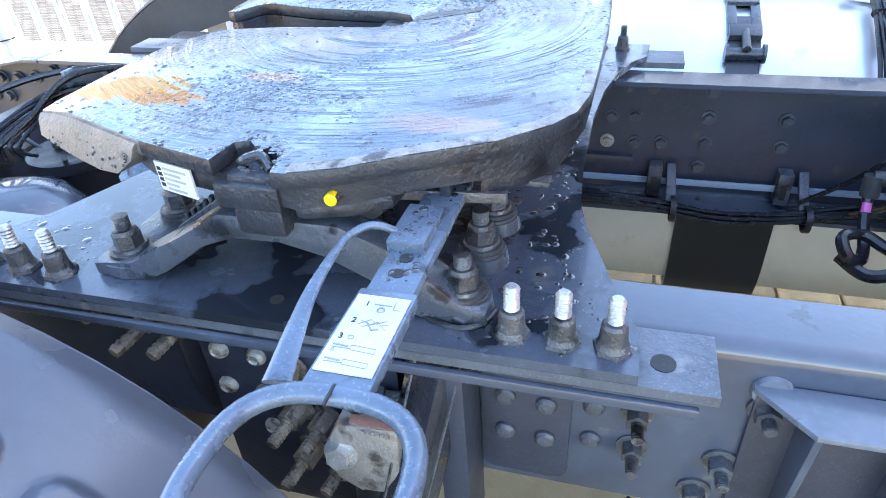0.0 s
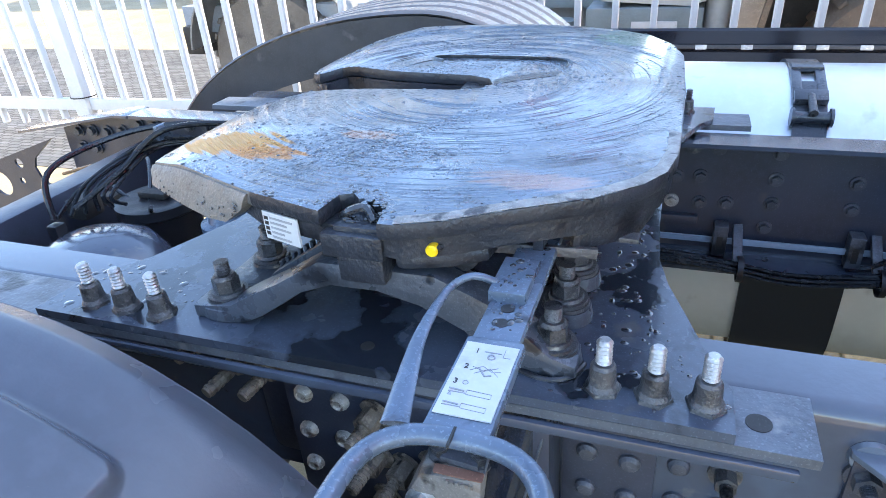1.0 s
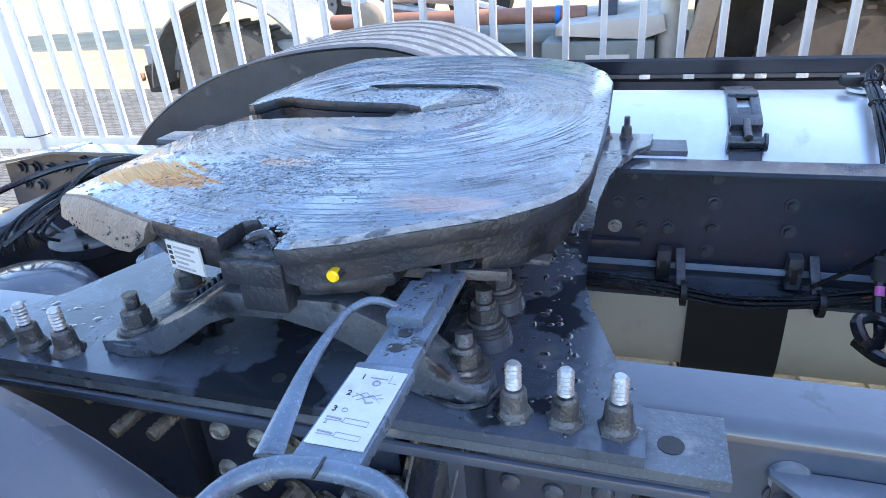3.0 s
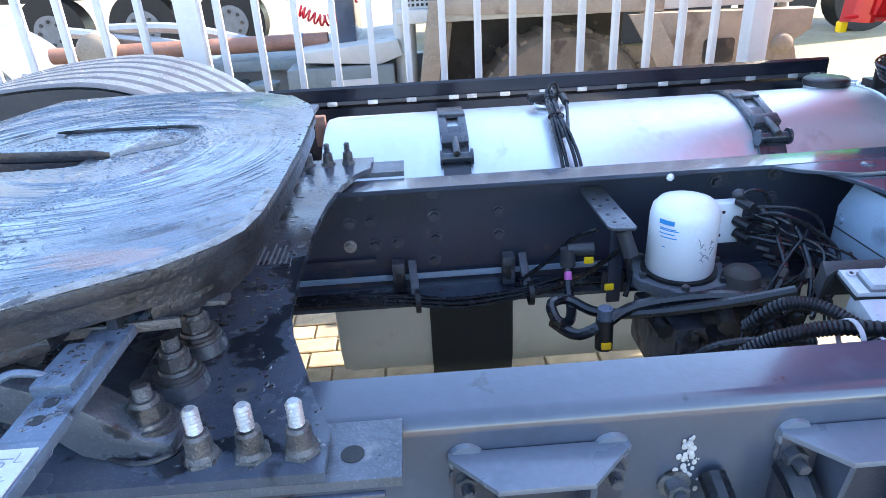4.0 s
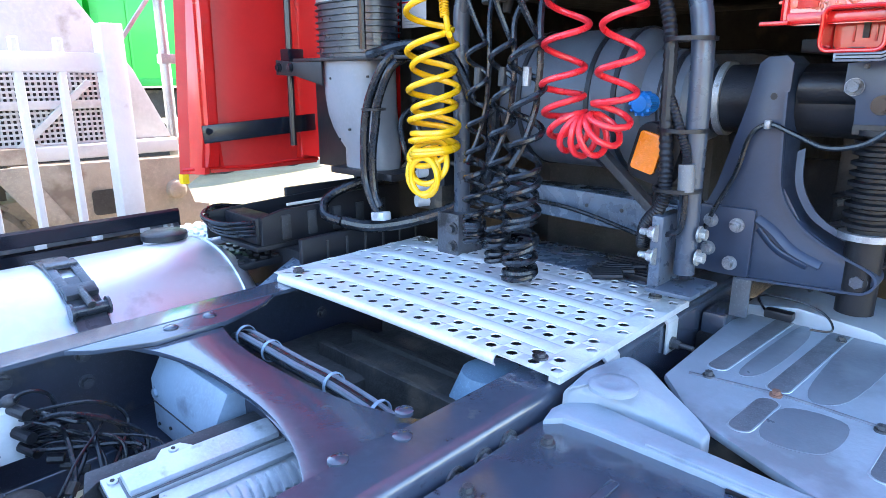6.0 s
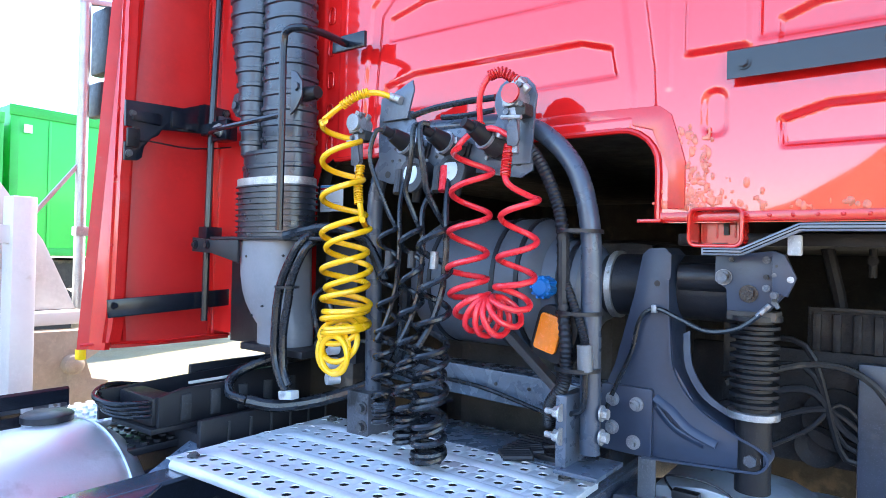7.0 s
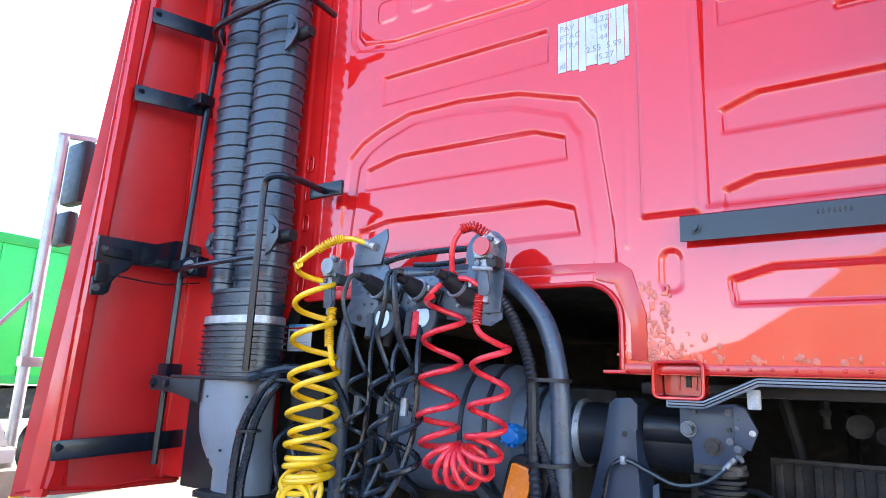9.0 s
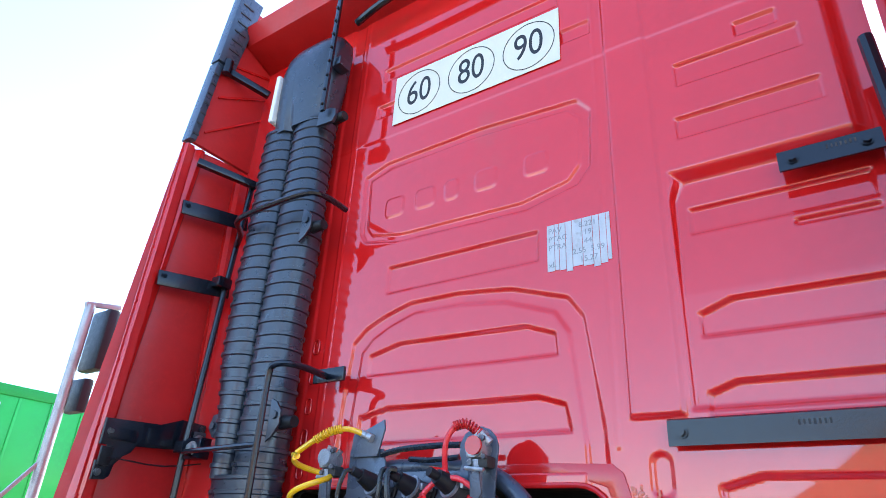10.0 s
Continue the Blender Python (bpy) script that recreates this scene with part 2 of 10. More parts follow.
grey_body = M("weathered light body paint", (0.45, 0.45, 0.43), 0.55, 0.0, 0.15, 4, 0.15, 90, stain=((0.3, 0.28, 0.25), 5.0, 0.62))
tyre_dusty = M("dusty tyre", (0.17, 0.145, 0.12), 0.75, 0.0, 0.25, 7, 0.4, 90, stain=((0.08, 0.07, 0.06), 6.0, 0.58))
green_paint = M("green container paint", (0.02, 0.42, 0.05), 0.45, 0.0, 0.1, 2, 0.1, 40, coat=0.3)
green_dark = M("green trim", (0.015, 0.30, 0.04), 0.5, 0.0, 0.1, 4, 0.1, 40)
teal_paint = M("teal chassis paint", (0.15, 0.18, 0.185), 0.5, 0.0, 0.25, 6, 0.2, 90, stain=((0.2, 0.2, 0.19), 5.0, 0.6))
rust_pipe = M("rusty pipe", (0.26, 0.13, 0.09), 0.6, 0.1, 0.3, 8, 0.3, 90)
steel_pole = M("galvanised pole", (0.35, 0.36, 0.36), 0.45, 0.6, 0.2, 10, 0.15, 120)
glass_white = M("white lamp lens", (0.8, 0.8, 0.78), 0.3, 0.0, 0.05, 20, 0.0)
droplet = M("water drops", (0.030, 0.034, 0.042), 0.03, 0.0, 0.1, 30, 0.0, coat=1.0, crough=0.02)
grease = M("dark grease", (0.03, 0.034, 0.04), 0.18, 0.2, 0.3, 60, 0.8, 160, coat=0.8)
brick_mat = M("clay paver", (0.40, 0.32, 0.21), 0.8, 0.0, 0.2, 25, 0.4, 140, random_tint=0.25, stain=((0.28, 0.25, 0.2), 12.0, 0.62))
foam_grey = M("dull foam", (0.38, 0.39, 0.40), 0.6, 0.0, 0.2, 60, 0.3, 200)
ground_mat = M("sandy paving", (0.31, 0.245, 0.145), 0.85, 0.0, 0.22, 1.3, 0.5, 18, stain=((0.25, 0.215, 0.15), 0.6, 0.56), bdist=0.02)


def plate_material():
    """Greased turntable plate: fine arcs scored round the throat, smears of grease, blue sheen and bare rusty spots."""
    m = M("greased turntable steel", (0.150, 0.188, 0.235), 0.18, 0.4, 0.3, 3.5, 0.0, coat=0.6, crough=0.11,
          stain=[((0.05, 0.055, 0.065), 7.0, 0.62)])
    nt = m.node_tree
    N, L = nt.nodes, nt.links.new
    b = N["Principled BSDF"]
    tc = N.new("ShaderNodeTexCoord")
    sp = N.new("ShaderNodeSeparateXYZ")
    L(tc.outputs["Object"], sp.inputs[0])

    def op(kind, a, c):
        n = N.new("ShaderNodeMath")
        n.operation = kind
        for v, s in ((a, n.inputs[0]), (c, n.inputs[1])):
            if isinstance(v, float):
                s.default_value = v
            else:
                L(v, s)
        return n.outputs[0]

    def span(v, a, c):
        n = N.new("ShaderNodeMapRange")
        n.inputs["From Min"].default_value, n.inputs["From Max"].default_value = a, c
        L(v, n.inputs["Value"])
        return n.outputs["Result"]

    def noise_of(vec, s, detail):
        n = N.new("ShaderNodeTexNoise")
        n.inputs["Scale"].default_value, n.inputs["Detail"].default_value = s, detail
        L(vec, n.inputs["Vector"])
        return n.outputs["Fac"]

    def over(fac, a, col):
        n = N.new("ShaderNodeMix")
        n.data_type = "RGBA"
        L(fac, n.inputs["Factor"])
        L(a, n.inputs["A"])
        n.inputs["B"].default_value = (*col, 1)
        return n.outputs["Result"]

    def near(cx, cy, ax, ay):
        """1 at the middle of an oval, 0 at its edge and beyond."""
        dx, dy = op("DIVIDE", op("SUBTRACT", sp.outputs["X"], cx), ax), op("DIVIDE", op("SUBTRACT", sp.outputs["Y"], cy), ay)
        return op("SUBTRACT", 1.0, op("SQRT", op("ADD", op("MULTIPLY", dx, dx), op("MULTIPLY", dy, dy)), 0.0))

    x, y = op("SUBTRACT", sp.outputs["X"], 0.52), op("SUBTRACT", sp.outputs["Y"], 0.03)
    rad = op("SQRT", op("ADD", op("MULTIPLY", x, x), op("MULTIPLY", y, y)), 0.0)
    ang = op("ARCTAN2", y, x)
    cb = N.new("ShaderNodeCombineXYZ")
    L(op("MULTIPLY", rad, 120.0), cb.inputs[0])
    L(op("MULTIPLY", ang, 2.4), cb.inputs[1])
    arcs = noise_of(cb.outputs[0], 1.0, 5.0)
    fine = noise_of(tc.outputs["Object"], 120.0, 4.0)
    blobs = noise_of(tc.outputs["Object"], 13.0, 6.0)
    patch = noise_of(tc.outputs["Object"], 5.0, 3.0)
    cf = N.new("ShaderNodeCombineXYZ")
    L(op("MULTIPLY", rad, 210.0), cf.inputs[0])
    L(op("MULTIPLY", ang, 1.6), cf.inputs[1])
    score = noise_of(cf.outputs[0], 1.0, 3.0)
    vo = N.new("ShaderNodeTexVoronoi")
    vo.inputs["Scale"].default_value = 125.0
    L(tc.outputs["Object"], vo.inputs["Vector"])
    beads = op("SUBTRACT", 1.0, span(vo.outputs["Distance"], 0.15, 0.52))
    # water beads stand in belts: along the near rim, round the throat and in chance patches
    belt = op("MAXIMUM", op("MULTIPLY", near(0.52, 0.05, 0.20, 0.11), 2.0), op("MAXIMUM", op("MULTIPLY", near(0.42, -0.33, 0.16, 0.11), 2.0), op("MULTIPLY", span(patch, 0.50, 0.60), 0.9)))
    beaded = op("MULTIPLY", beads, span(op("ADD", belt, op("MULTIPLY", blobs, 0.9)), 0.62, 0.80))
    lump = op("MULTIPLY", span(blobs, 0.54, 0.60), span(fine, 0.3, 0.7))
    scored = op("MULTIPLY", span(score, 0.40, 0.60), span(noise_of(tc.outputs["Object"], 7.0, 3.0), 0.40, 0.56))
    height = op("ADD", op("MULTIPLY", scored, 0.34), op("ADD", op("MULTIPLY", lump, 0.45), op("ADD", op("MULTIPLY", beaded, 0.75), op("MULTIPLY", fine, 0.10))))
    bp = N.new("ShaderNodeBump")
    bp.inputs["Strength"].default_value, bp.inputs["Distance"].default_value = 1.0, 0.0062
    L(height, bp.inputs["Height"])
    L(bp.outputs["Normal"], b.inputs["Normal"])
    col = b.inputs["Base Color"].links[0].from_socket
    # dark grease in the deeper arcs, bare rusty metal by the near horn and rim, a painted green reflection at the far
    # rim
    col = over(op("MULTIPLY", op("MULTIPLY", span(arcs, 0.56, 0.62), span(blobs, 0.45, 0.6)), 0.8), col, (0.045, 0.055, 0.075))
    bare = None
    streak = op("MULTIPLY", span(arcs, 0.35, 0.6), 0.35)
    for cx, cy, ax, ay, rgb, lo in ((0.25, -0.315, 0.095, 0.052, (0.62, 0.30, 0.05), 0.38), (0.32, -0.345, 0.085, 0.03, (0.56, 0.26, 0.08), 0.50), (0.69, -0.375, 0.11, 0.035, (0.36, 0.25, 0.22), 0.58),
                                    (0.44, -0.26, 0.05, 0.02, (0.38, 0.24, 0.18), 0.4), (0.74, 0.37, 0.10, 0.10, (0.17, 0.24, 0.19), 0.45)):
        f = span(op("ADD", near(cx, cy, ax, ay), op("ADD", streak, op("MULTIPLY", patch, 0.25))), lo, lo + 0.22)
        col = over(op("MULTIPLY", f, 0.82), col, rgb)
        if rgb[0] > 0.55:
            bare = f if bare is None else op("MAXIMUM", bare, f)
    L(col, b.inputs["Base Color"])
    clean_part = op("SUBTRACT", 1.0, bare)
    L(op("MULTIPLY", clean_part, 0.42), b.inputs["Metallic"])
    L(op("MULTIPLY", clean_part, 0.6), b.inputs["Coat Weight"])
    L(op("ADD", op("MULTIPLY", bare, 0.35), op("ADD", op("MULTIPLY", span(patch, 0.4, 0.6), 0.16), 0.22)), b.inputs["Roughness"])
    return m


greased_plate = plate_material()

# ---- building helpers ----


def B():
    return bmesh.new()


def box(bm, x0, x1, y0, y1, z0, z1, bev=0.0, m=None, seg=2):
    r = bmesh.ops.create_cube(bm, size=1.0)
    vs = r["verts"]
    for v in vs:
        v.co = Vector((x0 + (v.co.x + 0.5) * (x1 - x0), y0 + (v.co.y + 0.5) * (y1 - y0), z0 + (v.co.z + 0.5) * (z1 - z0)))
    if m is not None:
        bmesh.ops.transform(bm, matrix=m, verts=vs)
    if bev:
        es = list({e for v in vs for e in v.link_edges})
        bmesh.ops.bevel(bm, geom=es, offset=bev, segments=seg, affect="EDGES", profile=0.6)
    return bm


def cyl(bm, p0, p1, r, n=16, r2=None):
    p0, p1 = Vector(p0), Vector(p1)
    d = p1 - p0
    q = d.to_track_quat("Z", "Y").to_matrix().to_4x4()
    bmesh.ops.create_cone(bm, cap_ends=True, segments=n, radius1=r, radius2=r if r2 is None else r2, depth=d.length,
                          matrix=Matrix.Translation((p0 + p1) / 2) @ q)
    return bm


def ball(bm, c, r, sc=(1, 1, 1), u=12, v=8):
    bmesh.ops.create_uvsphere(bm, u_segments=u, v_segments=v, radius=r,
                              matrix=Matrix.Translation(c) @ Matrix.Diagonal((*sc, 1)))
    return bm


def drops(spots, n=7):
    """Many small flattened domes in one mesh: spots are (x, y, z, radius, stretch x, stretch y, flatness)."""
    unit, faces = [], []
    for lv, (rr, zz) in enumerate(((1.0, -0.35), (0.95, 0.2), (0.62, 0.75))):
        unit += [(rr * math.cos(2 * math.pi * k / n), rr * math.sin(2 * math.pi * k / n), zz) for k in range(n)]
    unit.append((0.0, 0.0, 1.0))
    for lv in (0, 1):
        faces += [(lv * n + k, lv * n + (k + 1) % n, lv * n + n + (k + 1) % n, lv * n + n + k) for k in range(n)]
    faces += [(2 * n + k, 2 * n + (k + 1) % n, 3 * n) for k in range(n)]
    verts, polys = [], []
    for x, y, z, r, sx, sy, sz in spots:
        o = len(verts)
        verts += [(x + r * sx * u, y + r * sy * v, z + r * sz * w) for u, v, w in unit]
        polys += [tuple(o + q for q in f) for f in faces]
    me = bpy.data.meshes.new("drops")
    me.from_pydata(verts, [], polys)
    bm = B()
    bm.from_mesh(me)
    bpy.data.meshes.remove(me)
    return bm


def prism(bm, pts, axis, a, b, bev=0.0):
    """A flat outline, given in the other two axes in order, drawn out along one axis from a to b."""
    k = "xyz".index(axis)

    def at(p, h):
        c = list(p)
        c.insert(k, h)
        return Vector(c)

    lo, hi = [bm.verts.new(at(p, a)) for p in pts], [bm.verts.new(at(p, b)) for p in pts]
    n = len(pts)
    fs = [bm.faces.new(lo), bm.faces.new(hi)]
    for i in range(n):
        bm.faces.new((lo[i], lo[(i + 1) % n], hi[(i + 1) % n], hi[i]))
    bmesh.ops.recalc_face_normals(bm, faces=list({f for v in lo + hi for f in v.link_faces}))
    if bev:
        es = [e for f in fs for e in f.edges]
        bmesh.ops.bevel(bm, geom=es, offset=bev, segments=2, affect="EDGES", profile=0.6)
    return bm


def curve_pts(pts, k=8, closed=False):
    """Points of a smooth line through the given ones."""
    P = [Vector(p) for p in pts]
    n, out = len(P), []
    for i in range(n if closed else n - 1):
        p0 = P[(i - 1) % n] if closed or i else P[0]
        p1, p2 = P[i], P[(i + 1) % n]
        p3 = P[(i + 2) % n] if closed or i + 2 < n else P[-1]
        for j in range(k):
            t = j / k
            out.append(0.5 * (2 * p1 + (p2 - p0) * t + (2 * p0 - 5 * p1 + 4 * p2 - p3) * t * t + (3 * p1 - p0 - 3 * p2 + p3) * t ** 3))
    if not closed:
        out.append(P[-1])
    return out


def sweep(bm, pts, r, n=8, closed=False, flat=1.0, radii=None):
    """A round bar or hose along a line of points."""
    P = [Vector(p) for p in pts]
    m = len(P)
    tan = [((P[(i + 1) % m] - P[i - 1]) if closed or 0 < i < m - 1 else (P[1] - P[0] if i == 0 else P[-1] - P[-2])).normalized() for i in range(m)]
    u = tan[0].orthogonal().normalized()
    rings = []
    for i in range(m):
        u = (u - tan[i] * u.dot(tan[i])).normalized()
        w = tan[i].cross(u)
        rr = radii[i] if radii else r
        rings.append([bm.verts.new(P[i] + rr * (math.cos(2 * math.pi * k / n) * u + flat * math.sin(2 * math.pi * k / n) * w)) for k in range(n)])
    for i in range(m if closed else m - 1):
        a, b2 = rings[i], rings[(i + 1) % m]
        for k in range(n):
            bm.faces.new((a[k], a[(k + 1) % n], b2[(k + 1) % n], b2[k]))
    if not closed:
        bm.faces.new(rings[0][::-1])
        bm.faces.new(rings[-1])
    return bm


def lathe(bm, c, axis, prof, n=32, arc=None):
    """A turned body: prof is (along, radius) pairs on an axis through c."""
    k = "xyz".index(axis)
    i1, i2 = (k + 1) % 3, (k + 2) % 3
    rings = []
    for h, r in prof:
        ring = []
        for j in range(n):
            a = 2 * math.pi * j / n
            v = [0, 0, 0]
            v[k], v[i1], v[i2] = c[k] + h, c[i1] + r * math.cos(a), c[i2] + r * math.sin(a)
            ring.append(bm.verts.new(v))
        rings.append(ring)
    for a, b2 in zip(rings, rings[1:]):
        for j in range(n):
            bm.faces.new((a[j], a[(j + 1) % n], b2[(j + 1) % n], b2[j]))
    if tuple(prof[0]) != tuple(prof[-1]):
        bm.faces.new(rings[0][::-1])
        bm.faces.new(rings[-1])
    else:
        bmesh.ops.remove_doubles(bm, verts=rings[0] + rings[-1], dist=1e-6)
    bmesh.ops.recalc_face_normals(bm, faces=bm.faces[:])
    return bm


def band(c, axis, r, w, t):
    """A plain hoop of half width w and thickness t."""
    return lathe(B(), c, axis, [(-w, r), (-w, r + t), (w, r + t), (w, r), (-w, r)], 20)


def grid(bm, f, us, vs):
    """A sheet f(u, v) over two lists of numbers."""
    rows = [[bm.verts.new(f(u, v)) for v in vs] for u in us]
    for a, b2 in zip(rows, rows[1:]):
        for j in range(len(vs) - 1):
            bm.faces.new((a[j], b2[j], b2[j + 1], a[j + 1]))
    return bm


def thicken(bm, t):
    bmesh.ops.recalc_face_normals(bm, faces=bm.faces[:])
    bmesh.ops.solidify(bm, geom=bm.faces[:], thickness=t)
    return bm


def as_mesh(name, bm, material):
    for f in bm.faces:
        f.smooth = True
    bm.normal_update()
    for e in bm.edges:
        if len(e.link_faces) == 2 and e.calc_face_angle(0.0) > 0.6:
            e.smooth = False
    me = bpy.data.meshes.new(name)
    bm.to_mesh(me)
    bm.free()
    me.materials.append(material)
    return me


def thing(name, label, category, base=(0, 0, 0), group="", kind=""):
    ob = new(name)
    ob.empty_display_size = 0.05
    ob.matrix_world = Matrix.Translation(base)
    return tagged(ob, label, category, group, kind)


def part(name, bm, material, parent, label=""):
    """Links a bmesh, built in world coordinates, as one mesh object under a thing or a part."""
    ob = new(name, as_mesh(name, bm, material))
    ob.parent = parent
    if parent.type == "EMPTY":
        ob.matrix_parent_inverse = Matrix.Translation(parent.location).inverted()
    return tagged(ob, label)


def solo(name, bm, material, label, category="", group="", kind=""):
    """A thing or a piece of the setting that is one mesh."""
    return tagged(new(name, as_mesh(name, bm, material)), label, category, group, kind)


def hexa(bm, c, d, r, h):
    """A hexagon head at c, standing h along the direction d."""
    c, d = Vector(c), Vector(d).normalized()
    return cyl(bm, c, c + d * h, r, 6)


def bolt(name, c, d, parent, head=zinc, r=0.014, h=0.016, washer=True, stud=0.0, label=""):
    """Hexagon head on a washer, with an optional threaded end, standing along d."""
    c, d = Vector(c), Vector(d).normalized()
    bm = B()
    if washer:
        cyl(bm, c, c + d * 0.004, r * 1.45, 16)
        c = c + d * 0.004
    hexa(bm, c, d, r, h)
    if stud:
        k = c + d * h
        m = 6
        for i in range(m):
            cyl(bm, k + d * (stud * i / m), k + d * (stud * (i + 0.55) / m), r * 0.56, 10)
            cyl(bm, k + d * (stud * (i + 0.55) / m), k + d * (stud * (i + 1) / m), r * 0.48, 10)
    return part(name, bm, head, parent, label)


def text_part(name, words, size, m, material, parent, thick=0.0006, label="", align="CENTER"):
    cu = bpy.data.curves.new(name, "FONT")
    cu.body, cu.size, cu.extrude, cu.align_x, cu.align_y = words, size, thick, align, "CENTER"
    tmp = bpy.data.objects.new(name, cu)
    me = bpy.data.meshes.new_from_object(tmp)
    bpy.data.objects.remove(tmp)
    me.transform(m)
    me.materials.clear()
    me.materials.append(material)
    ob = new(name, me)
    ob.parent = parent
    if parent.type == "EMPTY":
        ob.matrix_parent_inverse = Matrix.Translation(parent.location).inverted()
    return tagged(ob, label)


def arc_pts(c, r, a0, a1, n):
    return [(c[0] + r * math.cos(radians(a0 + (a1 - a0) * i / n)), c[1] + r * math.sin(radians(a0 + (a1 - a0) * i / n))) for i in range(n + 1)]


def round_rect(x0, x1, y0, y1, r, n=5):
    return (arc_pts((x1 - r, y1 - r), r, 0, 90, n) + arc_pts((x0 + r, y1 - r), r, 90, 180, n)
            + arc_pts((x0 + r, y0 + r), r, 180, 270, n) + arc_pts((x1 - r, y0 + r), r, 270, 360, n))

# ---- ground ----
bm = B()
grid(bm, lambda u, v: Vector((u, v, 0.0)), [-400, -60, -20, -6, 0, 6, 20, 60, 400], [-400, -60, -20, -6, 0, 6, 20, 60, 400])
ground = solo("ground", bm, ground_mat, "sandy yellow brick-paved yard, sunlit and dry", "paving", kind="structure")

# ---- chassis frame ----
chassis = thing("chassis_frame", "dark blue-grey painted steel ladder frame of a lorry", "truck frame", (1.5, 0, 0.68))
RZ = 0.98


def rail(side, x0, x1):
    """C-section rail, web outside, flanges inward, rounded outer bends."""
    o, t, fl, r = 0.425, 0.009, 0.09, 0.02
    out = ([(o - fl, RZ), (o - r, RZ)] + [(o - r + r * math.sin(radians(a)), RZ - r + r * math.cos(radians(a))) for a in (15, 30, 45, 60, 75)]
           + [(o, RZ - r), (o, RZ - 0.30 + r), (o - r, RZ - 0.30), (o - fl, RZ - 0.30), (o - fl, RZ - 0.30 + t), (o - t, RZ - 0.30 + t),
              (o - t, RZ - t), (o - fl, RZ - t)])
    return prism(B(), [(side * y, z) for y, z in out], "x", x0, x1)


part("frame_rail", rail(-1, -0.95, 5.2), frame_paint, chassis, "blue-grey rail with worn purple-brown patches")
part("frame_rail", rail(1, -0.62, 5.2), frame_paint, chassis, "blue-grey rail with worn purple-brown patches")
# added dark sheets that paint the shade on the inner webs
part("web_liner", box(B(), -0.62, 5.0, 0.4125, 0.4155, 0.70, 0.965), dark_frame_paint, chassis)
part("web_liner", box(B(), -0.9, 5.0, -0.4155, -0.4125, 0.70, 0.965), dark_frame_paint, chassis)

# cross-member behind the gear lever housing: waisted plate with flared ends
def crossmember(xc, w0, w1, ztop, name):
    ys = np.linspace(-0.335, 0.335, 25)
    half = [w1 + (w0 - w1) * (abs(y) / 0.335) ** 2.6 for y in ys]
    pts = [(xc - h, y) for h, y in zip(half, ys)] + [(xc + h * 0.8, y) for h, y in zip(half[::-1], ys[::-1])]
    return part(name, prism(B(), pts, "z", ztop - 0.01, ztop, 0.002), frame_paint, chassis, "curved cross plate with brown worn paint")


crossmember(2.02, 0.13, 0.05, 0.968, "crossmember")
bm = B()
box(bm, 2.0, 2.012, -0.3, 0.3, 0.70, 0.958)
part("crossmember_web", bm, dark_frame_paint, chassis)
bm = prism(B(), [(1.72, 0.415), (2.36, 0.415), (2.22, 0.30), (2.10, 0.255), (1.95, 0.255), (1.85, 0.30)], "z", 0.9685, 0.9785, 0.002)
part("gusset", bm, frame_paint, chassis)
for x, y in ((2.0, 0.30), (2.09, 0.31), (1.95, -0.33), (2.05, -0.35), (2.1, -0.30)):
    bm = B()
    lathe(bm, (x, y, 0.968 + (0.012 if y > 0 else 0.013)), "z", [(-0.004, 0.015), (0.0015, 0.015), (0.004, 0.010), (0.0045, 0.0005)], 16)
    part("rivet", bm, frame_paint, chassis)
part("rear_crossmember", box(B(), -0.62, -0.54, -0.41, 0.41, 0.72, 0.90, 0.006), dark_frame_paint, chassis)
part("front_crossmember", box(B(), 3.05, 3.13, -0.41, 0.41, 0.70, 0.86, 0.006), dark_frame_paint, chassis)

# bolt heads on the far inner web: fifty millimetre grid
heads = [(1.046, 0.881), (1.046, 0.823), (1.041, 0.765), (1.046, 0.94), (1.198, 0.883), (1.199, 0.823), (0.84, 0.815), (0.90, 0.815), (0.955, 0.818),
         (0.875, 0.945), (0.925, 0.945), (0.845, 0.875), (0.895, 0.878), (1.66, 0.86), (1.72, 0.92), (1.72, 0.86), (1.86, 0.93), (1.86, 0.87), (1.80, 0.77),
         (-0.66, 0.93), (-0.60, 0.93), (-0.66, 0.86), (-0.60, 0.86), (-0.48, 0.93), (-0.42, 0.93), (-0.72, 0.80), (2.45, 0.92), (2.45, 0.86)]
for i, (x, z) in enumerate(heads):
    bolt("bolt", (x, 0.4125, z), (0, -1, 0), chassis, zinc if i == 6 else bolt_paint, 0.011, 0.011)
# bolts on the near outer web
for x, z, st in ((1.735, 0.93, 0.03), (1.90, 0.93, 0.025), (1.84, 0.935, 0.02), (1.74, 0.80, 0.02), (1.80, 0.80, 0.025), (1.83, 0.78, 0.02), (1.63, 0.935, 0.0),
                 (2.08, 0.93, 0.0), (2.14, 0.932, 0.0), (2.2, 0.935, 0.0), (1.02, 0.80, 0.02), (1.07, 0.70, 0.0), (1.30, 0.86, 0.02), (1.0, 0.74, 0.01),
                 (1.22, 0.80, 0.02), (1.32, 0.80, 0.015)):
    bolt("bolt", (x, -0.425, z), (0, -1, 0), chassis, bolt_steel, 0.014, 0.017, True, st)
